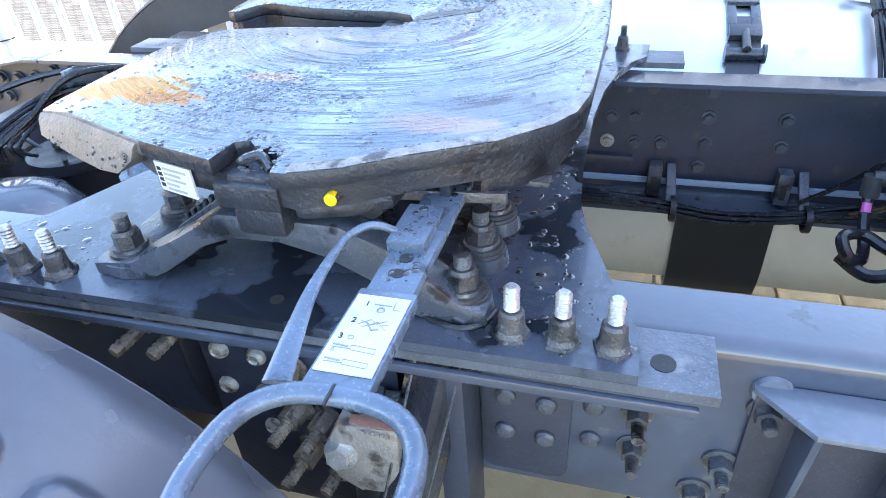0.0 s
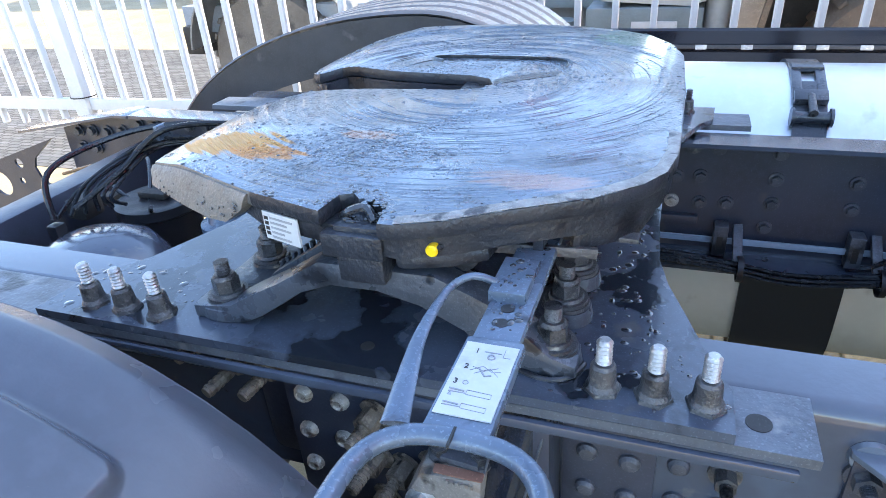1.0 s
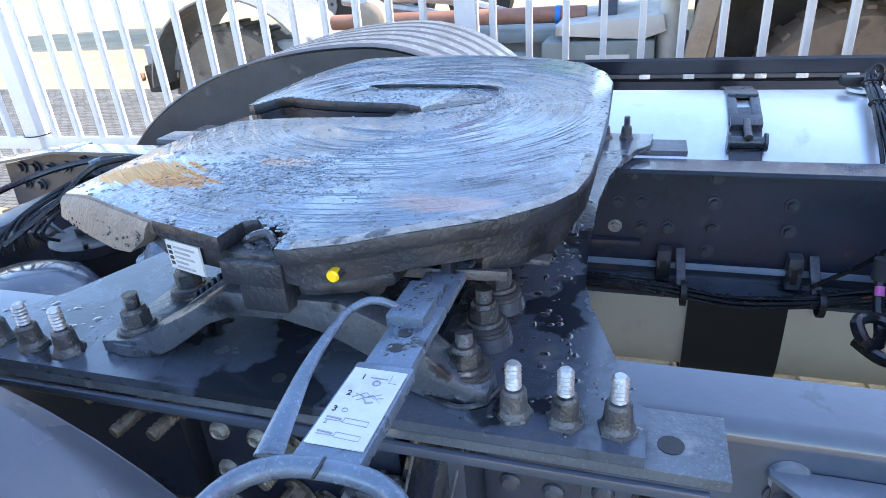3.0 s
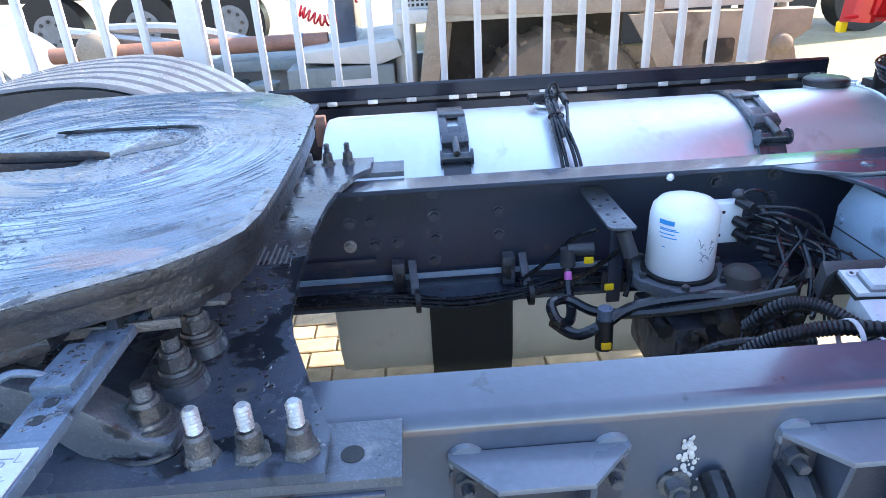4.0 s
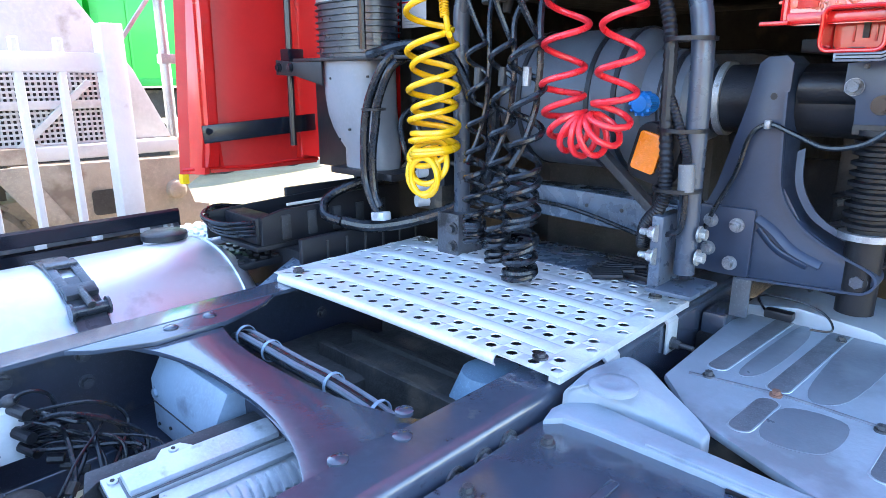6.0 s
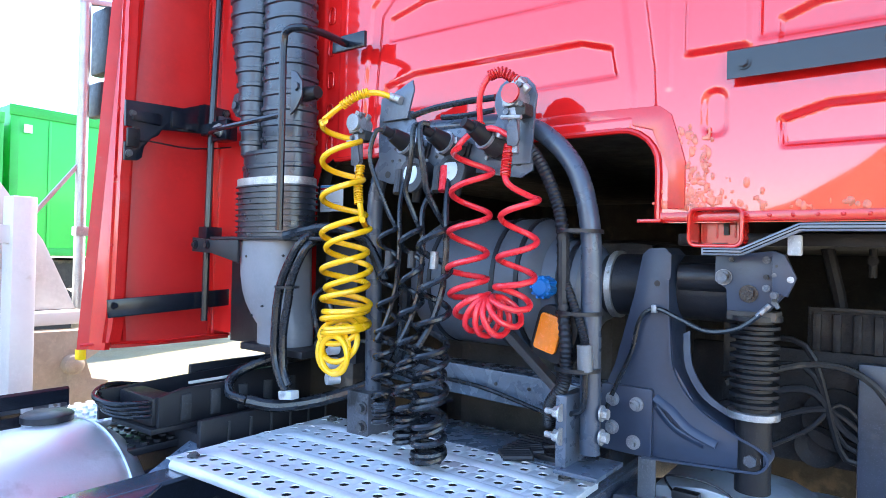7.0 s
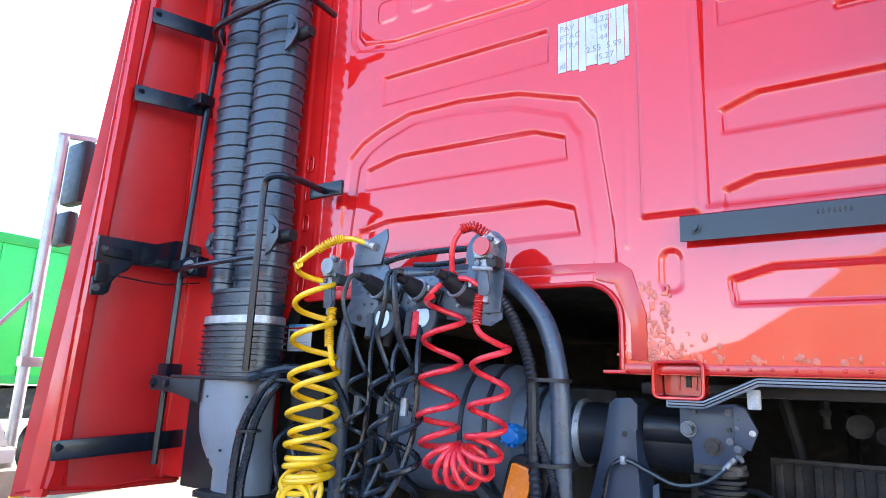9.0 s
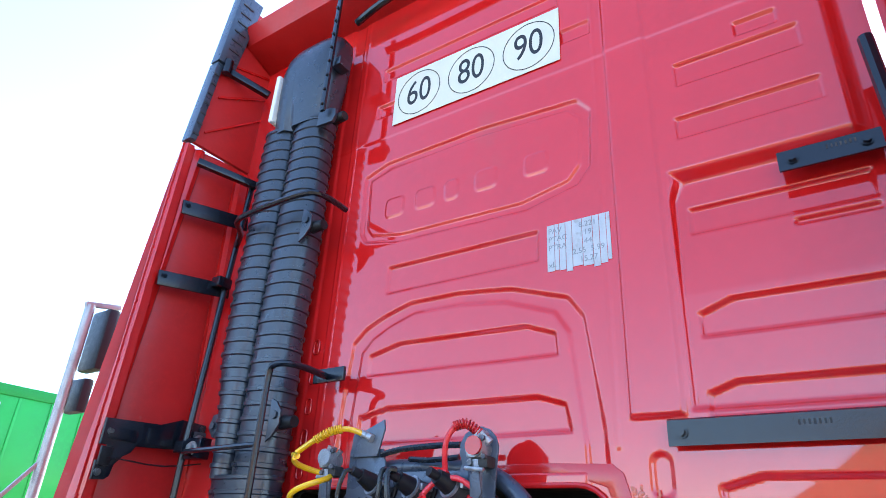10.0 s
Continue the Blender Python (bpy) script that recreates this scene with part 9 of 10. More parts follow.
part("port", lathe(B(), (2.03, 0.011, 0.885), "y", [(0.0, 0.028), (-0.014, 0.028), (-0.014, 0.022), (-0.004, 0.02)], 18), black_plastic, bx)
part("port_cap", lathe(B(), (2.03, 0.009, 0.885), "y", [(0.0, 0.017), (-0.02, 0.015), (-0.021, 0.001)], 16), unit_blue, bx)
for k in range(4):
    part("groove", box(B(), 1.99, 2.02, 0.05 + 0.045 * k, 0.08 + 0.045 * k, 0.9451, 0.9465), dusty_plastic, bx)
for k in range(5):
    bolt("lid_screw", (1.9395, 0.04 + 0.055 * k, 0.80 + 0.012 * (k % 2)), (-1, 0, 0), bx, dusty_plastic, 0.004, 0.003, False)
part("lid_seam", box(B(), 1.9388, 1.9402, 0.018, 0.279, 0.8445, 0.8475), dusty_plastic, bx)
part("connector_ridge", box(B(), 1.985, 2.06, 0.06, 0.25, 0.9455, 0.957, 0.004), dusty_plastic, bx, "dark connector strip")
for y in (0.035, 0.262):
    part("corner_boss", cyl(B(), (1.9405, y, 0.868), (1.934, y, 0.868), 0.009, 14), unit_blue, bx)
part("end_block", box(B(), 2.05, 2.09, -0.035, 0.008, 0.80, 0.93, 0.006), dusty_plastic, ecu)
part("bracket", box(B(), 1.90, 2.15, 0.20, 0.41, 0.755, 0.775, 0.004), dark_frame_paint, ecu)
ecu2 = thing("finned_control_unit", "pale cast aluminium electronic unit with cooling fins", "control unit", (1.87, -0.09, 0.8))
rot = Matrix.Translation((1.875, -0.082, 0.882)) @ Matrix.Rotation(radians(-4), 4, "Z") @ Matrix.Rotation(radians(10), 4, "X")


def turned(ob):
    ob.data.transform(rot)
    return ob


bd = turned(part("cast_base", prism(B(), [(-0.100, -0.030), (-0.095, -0.010), (-0.075, 0.006), (0.0, 0.012), (0.0, -0.035)], "x", -0.135, 0.155, 0.005), alu_cast, ecu2))
turned(part("cover_flange", prism(B(), [(-0.138, -0.02), (-0.138, 0.045), (-0.06, 0.045), (-0.045, 0.062), (-0.015, 0.062), (0.0, 0.045), (0.145, 0.045), (0.145, -0.02)], "z", 0.0125, 0.022, 0.002), alu_cast, ecu2))
turned(part("cover", box(B(), -0.115, 0.12, -0.016, 0.03, 0.022, 0.036, 0.005), alu_cast, ecu2, "pale raised cover"))
turned(part("gasket", prism(B(), [(-0.141, -0.023), (-0.141, 0.048), (-0.06, 0.048), (-0.045, 0.065), (-0.015, 0.065), (0.0, 0.048), (0.148, 0.048), (0.148, -0.023)], "z", 0.0085, 0.0124, 0.001), rubber, ecu2, "black gasket edge"))
turned(part("cover_groove", box(B(), -0.118, 0.123, -0.019, 0.033, 0.0221, 0.0245, 0.001), dusty_grey, ecu2))
turned(part("bearing_cap", cyl(B(), (-0.03, -0.088, 0.004), (-0.03, -0.088, 0.016), 0.011, 14), alu_cast, ecu2))
turned(part("edge_rail", box(B(), -0.08, 0.14, -0.055, -0.025, 0.0105, 0.02, 0.003), alu_cast, ecu2))
for k in range(8):
    turned(part("fin", prism(B(), [(-0.106, -0.028), (-0.101, 0.000), (-0.080, 0.014), (-0.064, 0.014), (-0.064, 0.0), (-0.094, -0.028)], "x", 0.005 + 0.0155 * k, 0.011 + 0.0155 * k), alu_cast, bd))
for x, y, z in ((-0.12, -0.085, 0.012), (0.125, 0.03, 0.026), (-0.125, 0.03, 0.026), (-0.03, 0.05, 0.026), (-0.03, -0.085, 0.008), (0.14, -0.07, 0.014)):
    turned(part("screw", cyl(B(), (x, y, z - 0.012), (x, y, z), 0.0075, 10), alu_cast, bd))
    turned(part("screw_hole", cyl(B(), (x, y, z), (x, y, z + 0.0006), 0.0035, 8), ink, bd))
turned(part("corner_lobe", lathe(B(), (-0.125, -0.10, -0.03), "z", [(0, 0.024), (0.03, 0.022), (0.034, 0.014), (0.034, 0.002)], 18), alu_cast, ecu2))
turned(part("rear_slab", prism(B(), [(-0.165, 0.03), (-0.15, 0.078), (0.14, 0.078), (0.15, 0.047), (-0.14, 0.047)], "z", -0.04, 0.018, 0.005), dusty_plastic, ecu2, "dark plastic back box"))
turned(part("pin_lug", prism(B(), [(0.14, -0.04), (0.165, -0.07), (0.172, -0.10), (0.16, -0.105), (0.15, -0.08), (0.13, -0.06)], "z", 0.0, 0.016, 0.003), alu_cast, ecu2))
turned(part("lug_block", box(B(), 0.15, 0.19, -0.075, -0.03, -0.03, 0.01, 0.005), black_plastic, ecu2))


def corrugated(p, r, pitch=0.008, n=10):
    A = curve_pts(p, 18)
    return sweep(B(), A, r, n, radii=[r * (0.84 if i % 2 else 1.0) for i in range(len(A))])


ch = thing("corrugated_conduits", "black corrugated conduits with pale ties along the rail", "conduit", (1.7, -0.24, 0.8))
part("conduit", corrugated([(1.50, -0.10, 0.74), (1.52, -0.125, 0.80), (1.56, -0.145, 0.85), (1.605, -0.168, 0.882), (1.66, -0.186, 0.897), (1.76, -0.212, 0.896), (1.88, -0.232, 0.884), (2.0, -0.25, 0.862), (2.08, -0.25, 0.86)], 0.0135), black_plastic, ch)
part("conduit", corrugated([(1.53, -0.14, 0.73), (1.555, -0.165, 0.79), (1.60, -0.190, 0.845), (1.66, -0.212, 0.872), (1.74, -0.232, 0.880), (1.86, -0.250, 0.878), (1.98, -0.265, 0.865)], 0.0125), black_plastic, ch)
part("conduit", corrugated([(1.60, -0.02, 0.80), (1.635, -0.055, 0.862), (1.675, -0.085, 0.876), (1.71, -0.135, 0.868), (1.725, -0.19, 0.85)], 0.0125), black_plastic, ch)
part("conduit", corrugated([(1.47, -0.02, 0.70), (1.52, -0.05, 0.775), (1.60, -0.07, 0.80), (1.69, -0.085, 0.80)], 0.010), black_plastic, ch)
part("cable_tie", band((1.66, -0.198, 0.885), "x", 0.029, 0.004, 0.002), alu_cast, ch)
fw = thing("front_loom", "bundle of black cables with pale ties beside the cross-member", "cable", (2.16, 0, 0.9))
for k in range(6):
    o, q = (k % 3 - 1) * 0.011, (k // 3 - 0.5) * 0.012
    p = [(2.15, 0.33, 0.90 + q), (2.132 + o, 0.237, 0.938 + q), (2.127 + o, 0.127, 0.942 + q), (2.126 + o, 0.02, 0.94 + q), (2.125 + o, -0.084, 0.94 + q), (2.116 + o, -0.223, 0.936 + q), (2.13 + o, -0.29, 0.90 + q), (2.20, -0.31, 0.83 + q)]
    part("cable", sweep(B(), curve_pts(p, 6), 0.0068, 7), loom_grey if k in (1, 3, 5) else hose_rubber, fw)
for x, y in ((2.132, 0.237), (2.127, 0.127), (2.125, -0.084), (2.116, -0.223)):
    part("cable_tie", band((x, y, 0.940), "y", 0.0215, 0.0035, 0.0018), unit_blue, fw)

# things below the step: gearbox, blue vessel, dark clutter
gb = thing("gearbox", "dark dusty gearbox between the rails", "gearbox", (2.7, 0.05, 0.4))
part("case", box(B(), 2.3, 3.2, -0.22, 0.22, 0.42, 0.86, 0.05), dark_metal, gb)
part("case", box(B(), 2.15, 2.34, -0.02, 0.30, 0.50, 0.78, 0.03), dark_metal, gb)
part("pan", box(B(), 2.2, 2.5, 0.05, 0.36, 0.60, 0.84, 0.02), dark_metal, gb)
for k in range(7):
    part("rib", box(B(), 2.31 + 0.1 * k, 2.33 + 0.1 * k, -0.23, 0.23, 0.44, 0.872, 0.004), dark_metal, gb)
bt = thing("blue_vessel", "dull blue plastic vessel under the step plate", "vessel", (2.36, -0.24, 0.5))
part("body", lathe(B(), (2.40, -0.23, 0.0), "z", [(0.50, 0.06), (0.55, 0.09), (0.86, 0.085), (0.92, 0.06), (0.93, 0.002)], 20), blue_tank, bt)
cl = thing("valve_cluster", "black push-in fittings beside the carrier foot", "valve", (2.85, -0.15, 1.0))
for k in range(9):
    part("fitting", cyl(B(), (2.82 + 0.012 * k, -0.20 + 0.012 * (k % 4), 1.01), (2.84 + 0.014 * k, -0.27 + 0.01 * (k % 4), 1.02), 0.008, 8), black_plastic, cl)
part("base", box(B(), 2.86, 3.05, -0.34, 0.25, 0.985, 1.005, 0.004), handle_paint, cl)
for k in range(7):
    part("slot_bar", box(B(), 2.88 + 0.022 * k, 2.889 + 0.022 * k, -0.33, -0.16, 1.006, 1.018, 0.002), black_plastic, cl)

# ---- battery box with pale support arms, near side ----
bat = thing("battery_box", "dark steel battery box lid held by pale plastic arms", "battery box", (2.15, -0.7, 0.4))
lid = part("lid", box(B(), 1.985, 2.30, -1.15, -0.437, 0.935, 0.948, 0.004), frame_paint, bat, "dark painted lid with brown haze")
part("case", box(B(), 1.99, 2.29, -1.14, -0.46, 0.45, 0.934, 0.01), dark_metal, bat)
part("raised_edge", box(B(), 2.06, 2.075, -0.78, -0.62, 0.9482, 0.956, 0.003), frame_paint, lid)
part("raised_edge", box(B(), 2.06, 2.20, -0.615, -0.60, 0.9482, 0.956, 0.003), frame_paint, lid)
for x, y in ((2.05, -0.475), (2.22, -0.485), (2.12, -0.82)):
    bolt("bolt", (x, y, 0.948), (0, 0, 1), bat, bolt_dirty, 0.008, 0.008)
part("sticker", box(B(), 2.16, 2.30, -0.90, -0.755, 0.9483, 0.9492), label_white, lid, "white sticker with blue print")
for k in range(4):
    part("print_bar", box(B(), 2.18, 2.25, -0.80 - 0.025 * k, -0.79 - 0.025 * k, 0.9493, 0.9498), blue_ink, lid)


def arm(x, y0=-0.432):
    a = part("support_arm", prism(B(), [(y0, 0.94), (y0 - 0.012, 0.955), (y0 - 0.03, 0.966), (y0 - 0.07, 0.968), (y0 - 0.12, 0.958), (y0 - 0.30, 0.925), (y0 - 0.70, 0.90), (y0 - 0.70, 0.87), (y0 - 0.30, 0.885), (y0 - 0.12, 0.90), (y0 - 0.09, 0.885), (y0 - 0.09, 0.80),
                              (y0 - 0.07, 0.70), (y0, 0.70)], "x", x - 0.021, x + 0.021, 0.007), alu_cast, bat, "pale cast arm with ribbed end")
    for k in range(8):
        part("web_slot", prism(B(), round_rect(y0 - 0.036, y0 - 0.012, 0.885 - 0.026 * k, 0.903 - 0.026 * k, 0.003), "x", x - 0.0225, x - 0.0205), dusty_grey, a)
        part("web_slot", prism(B(), round_rect(y0 - 0.070, y0 - 0.044, 0.885 - 0.026 * k, 0.903 - 0.026 * k, 0.003), "x", x - 0.0225, x - 0.0205), dusty_grey, a)
    part("slot_hole", prism(B(), round_rect(y0 - 0.055, y0 - 0.02, 0.925, 0.947, 0.010), "x", x - 0.0225, x - 0.0205), dark_metal, a)
    part("slot_rim", sweep(B(), [(x - 0.0215, yy, zz) for yy, zz in round_rect(y0 - 0.060, y0 - 0.015, 0.920, 0.952, 0.013)], 0.003, 6, closed=True), alu_cast, a)
    part("post", cyl(B(), (x - 0.005, y0 - 0.12, 0.86), (x - 0.005, y0 - 0.12, 0.60), 0.024, 14), black_plastic, a)
    return a


arm(1.955)
bm = B()
bar = [(2.262, -0.447), (2.300, -0.436), (2.328, -0.440), (2.366, -0.476), (2.352, -0.64), (2.343, -0.806), (2.335, -1.15), (2.284, -1.15), (2.288, -0.80), (2.296, -0.70), (2.292, -0.52), (2.286, -0.468)]
prism(bm, bar, "z", 0.915, 0.958, 0.006)
fbar = part("support_arm", bm, unit_pale, bat, "pale straight plastic edge bar")
part("bar_step", prism(B(), [(2.300, -0.60), (2.318, -0.60), (2.312, -1.15), (2.296, -1.15)], "z", 0.958, 0.963, 0.002), unit_pale, fbar)
# black strip laid on the lid as the bar's painted shadow
part("bar_shadow_gap", box(B(), 2.286, 2.2905, -0.98, -0.72, 0.9484, 0.953, 0.001), rubber, fbar)
cone = thing("deflector_cone", "light blue-grey moulded deflector beside the rail", "deflector", (2.42, -0.5, 0.8))
bm = B()
crest = [(2.318, -0.445, 0.985), (2.40, -0.440, 0.992), (2.495, -0.458, 0.992), (2.505, -0.472, 0.990), (2.496, -0.512, 0.984), (2.470, -0.560, 0.970), (2.452, -0.615, 0.950), (2.436, -0.645, 0.938), (2.405, -0.645, 0.936), (2.388, -0.56, 0.955), (2.366, -0.485, 0.972), (2.335, -0.445, 0.978)]
top = [bm.verts.new(p) for p in crest]
mid = [bm.verts.new((2.41, -0.50, 0.996)), bm.verts.new((2.425, -0.58, 0.966))]
low = [bm.verts.new((p[0] + 0.012 * (p[0] - 2.42) / 0.1, p[1], 0.84)) for p in crest]
for i in range(12):
    j = (i + 1) % 12
    bm.faces.new((low[i], low[j], top[j], top[i]))
    bm.faces.new((top[i], top[j], mid[1] if 4 <= i <= 8 else mid[0]))
bm.faces.new((top[4], mid[1], mid[0]))
bm.faces.new((top[9], mid[0], mid[1]))
bm.faces.new(low[::-1])
bmesh.ops.recalc_face_normals(bm, faces=bm.faces[:])
bmesh.ops.bevel(bm, geom=bm.edges[:], offset=0.006, segments=3, affect="EDGES", profile=0.6)
part("shell", bm, unit_pale, cone)
part("round_boss", lathe(B(), (2.378, -0.503, 0.988), "z", [(0.0, 0.040), (0.006, 0.040), (0.009, 0.035), (0.0092, 0.024), (0.0078, 0.021), (0.0078, 0.001)], 28), unit_pale, cone)

shield = thing("exhaust_shield", "dull grey ribbed heat shield with damp patches", "heat shield", (2.85, -0.85, 0.5))
shield_mat = M("damp grey sheet", (0.36, 0.415, 0.475), 0.38, 0.3, 0.10, 6, 0.12, 120, stain=[((0.25, 0.275, 0.305), 5.0, 0.56), ((0.30, 0.28, 0.25), 11.0, 0.68)])
shield_damp = M("damp sheet fields", (0.20, 0.225, 0.262), 0.34, 0.3, 0.15, 9, 0.12, 120, stain=((0.26, 0.29, 0.33), 7.0, 0.62))
# the shade of the sunken grooves is put into this colour
shield_groove = M("grooves darkened to look recessed", (0.135, 0.145, 0.165), 0.45, 0.2, 0.25, 14, 0.3, 120, stain=((0.20, 0.20, 0.20), 16.0, 0.62))
part("sheet", prism(B(), [(2.597, -0.494), (2.97, -0.481), (3.12, -0.52), (3.25, -0.62), (3.32, -0.80), (3.32, -1.2), (2.33, -1.2), (2.387, -0.797), (2.463, -0.633), (2.502, -0.576)], "z", 0.915, 0.932, 0.006), shield_mat, shield)


def groove(a, b2, w):
    """A dark strip on the sheet, shaded by colour as a pressed groove, with rounded ends and soft raised lips."""
    a, b2 = Vector(a), Vector(b2)
    d = (b2 - a).normalized()
    n = Vector((-d.y, d.x, 0))
    ends = [a + (n * math.cos(t) - d * math.sin(t)) * w for t in np.linspace(0, math.pi, 9)] + [b2 + (-n * math.cos(t) + d * math.sin(t)) * w for t in np.linspace(0, math.pi, 9)]
    part("pressed_groove", prism(B(), [(p.x, p.y) for p in ends], "z", 0.9314, 0.9332, 0.0005), shield_groove, shield)
    part("groove_bead", sweep(B(), [(p.x, p.y, 0.9312) for p in ends], 0.0026, 6, closed=True), shield_mat, shield)


groove((2.70, -0.556, 0.932), (3.062, -0.578, 0.932), 0.019)
groove((2.682, -0.671, 0.932), (3.178, -0.700, 0.932), 0.020)
groove((2.501, -0.667, 0.932), (2.610, -0.674, 0.932), 0.019)
groove((2.50, -0.865, 0.932), (3.15, -0.885, 0.932), 0.019)
for pts in ([(2.715, -0.592), (3.03, -0.612), (2.97, -0.645), (2.73, -0.632)], [(2.705, -0.712), (3.08, -0.722), (3.0, -0.80), (2.71, -0.775)], [(2.491, -0.70), (2.612, -0.702), (2.622, -0.793), (2.504, -0.787)],
            [(2.50, -0.92), (2.78, -0.93), (2.78, -1.02), (2.48, -1.0)], [(2.84, -0.93), (3.1, -0.94), (3.1, -1.02), (2.84, -1.02)]):
    part("damp_field", prism(B(), [(p.x, p.y) for p in curve_pts([(x, y, 0) for x, y in pts], 6, closed=True)], "z", 0.9312, 0.9328, 0.0004), shield_damp, shield, "damp pressed field")
part("cross_groove", sweep(B(), curve_pts([(2.629, -0.527, 0.932), (2.645, -0.62, 0.932), (2.655, -0.70, 0.932), (2.648, -0.841, 0.932), (2.64, -1.0, 0.932)], 6), 0.0045, 6, flat=0.4), shield_groove, shield)
for x, y, m_ in ((2.642, -0.559, bolt_dirty), (2.648, -0.676, rust_pipe), (2.639, -0.836, bolt_dirty), (3.0, -0.70, bolt_dirty), (3.1, -0.80, bolt_dirty)):
    bolt("bolt", (x, y, 0.932), (0, 0, 1), shield, m_, 0.0075, 0.007)
part("rear_sheet", prism(B(), [(-0.49, 0.905), (-0.49, 0.955), (-0.60, 0.972), (-0.75, 0.955), (-0.86, 0.905)], "x", 3.04, 3.30, 0.01), shield_mat, shield, "cream curved rear sheet")
part("sensor", box(B(), 3.0, 3.03, -0.60, -0.54, 0.945, 0.965, 0.005), black_plastic, shield)
part("sensor_wire", sweep(B(), curve_pts([(3.01, -0.54, 0.96), (3.03, -0.52, 0.985), (3.03, -0.60, 0.99), (3.02, -0.66, 0.975), (3.0, -0.68, 0.95), (2.99, -0.64, 0.945)], 6), 0.0025, 6), hose_rubber, shield)
part("side_sheet", box(B(), 2.46, 3.22, -0.80, -0.62, 0.45, 0.914, 0.01), dark_metal, shield)
# dark boxes added between rail and shield to stand for the shaded void
part("inner_box", box(B(), 2.40, 2.9, -0.615, -0.44, 0.40, 0.80, 0.01), shade_black, shield)
part("inner_box", box(B(), 2.905, 3.25, -0.80, -0.427, 0.40, 0.905, 0.01), shade_black, shield)
part("rail_box", box(B(), 2.92, 3.03, -0.485, -0.43, 0.86, 0.955, 0.012), frame_paint, shield)
part("white_strap", box(B(), 2.935, 2.941, -0.525, -0.485, 0.955, 1.045, 0.002), worn_steel, shield, "grey hanging strap")

# ---- black trays and step on the far side behind the cab ----
tray = thing("battery_tray", "black ribbed plastic tray holding coiled jump cables", "tray", (2.7, 0.75, 0.6))
part("tray_wall", prism(B(), [(2.40, 1.02), (2.40, 1.10), (2.47, 1.115), (2.62, 1.115), (2.68, 1.135), (2.92, 1.14), (2.92, 1.02)], "y", 0.60, 0.615, 0.003), black_plastic, tray)
part("tray_wall", prism(B(), [(2.34, 1.02), (2.34, 1.10), (2.92, 1.12), (2.92, 1.02)], "y", 0.80, 0.812, 0.003), black_plastic, tray)
part("tray_floor", box(B(), 2.38, 2.92, 0.60, 0.812, 1.005, 1.0195, 0.003), black_plastic, tray)
part("front_block", box(B(), 2.39, 2.46, 0.616, 0.795, 1.02, 1.10, 0.012), black_plastic, tray)
part("raised_wall", box(B(), 2.62, 2.95, 0.815, 0.83, 1.03, 1.135, 0.006), black_plastic, tray)
part("clip_post", box(B(), 2.84, 2.875, 0.62, 0.66, 1.11, 1.175, 0.004), black_plastic, tray)
for k in range(5):
    part("tray_rib", box(B(), 2.46 + 0.09 * k, 2.49 + 0.09 * k, 0.592, 0.6, 1.03, 1.10, 0.003), dusty_plastic, tray)
part("bright_edge", box(B(), 2.50, 2.80, 0.622, 0.63, 1.118, 1.126, 0.002), grey_body, tray)
for k in range(4):
    bm = B()
    sweep(bm, curve_pts([(2.50, 0.66, 1.05 + 0.012 * k), (2.40, 0.625, 1.05 + 0.012 * k), (2.335 - 0.008 * k, 0.66, 1.055 + 0.012 * k), (2.33 - 0.008 * k, 0.76, 1.06 + 0.013 * k), (2.39, 0.84, 1.07 + 0.012 * k), (2.52, 0.86, 1.08)], 6), 0.0065, 7)
    part("cable", bm, hose_rubber, tray)
low = thing("battery_cover", "black ribbed plastic battery cover below the tray", "cover", (2.7, 0.55, 0.6))
part("side_panel", box(B(), 2.46, 3.0, 0.50, 0.52, 0.78, 1.045, 0.006), black_plastic, low)
part("box_body", box(B(), 2.47, 2.99, 0.521, 1.04, 0.60, 1.004, 0.006), black_plastic, low)
for k in range(6):
    part("panel_rib", box(B(), 2.54 + 0.07 * k, 2.547 + 0.07 * k, 0.494, 0.4995, 0.80, 1.03, 0.001), dusty_plastic, low)
fstep = thing("cab_step", "black and bare metal perforated cab step", "step", (2.42, 0.8, 0.9))
for mat, x0, x1, y0, y1, nm in ((black_plastic, 2.33, 2.52, 0.62, 0.86, "tread"), (alu_step, 2.33, 2.52, 0.95, 1.22, "tread")):
    tr = part(nm, box(B(), x0, x1, y0, y1, 0.955, 0.975, 0.004), mat, fstep, "perforated tread")
    for i in range(5):
        for j in range(6):
            part("stud", cyl(B(), (x0 + 0.02 + 0.036 * i, y0 + 0.02 + (y1 - y0 - 0.04) * j / 5, 0.975), (x0 + 0.02 + 0.036 * i, y0 + 0.02 + (y1 - y0 - 0.04) * j / 5, 0.982), 0.011, 8), mat, tr)
part("brace", slab(B(), (2.34, 0.50, 0.93), (2.52, 0.55, 0.99), 0.06, 0.01, 0.002), handle_paint, fstep)
part("brace", box(B(), 2.34, 2.50, 0.50, 0.62, 0.90, 0.915, 0.003), frame_paint, fstep)

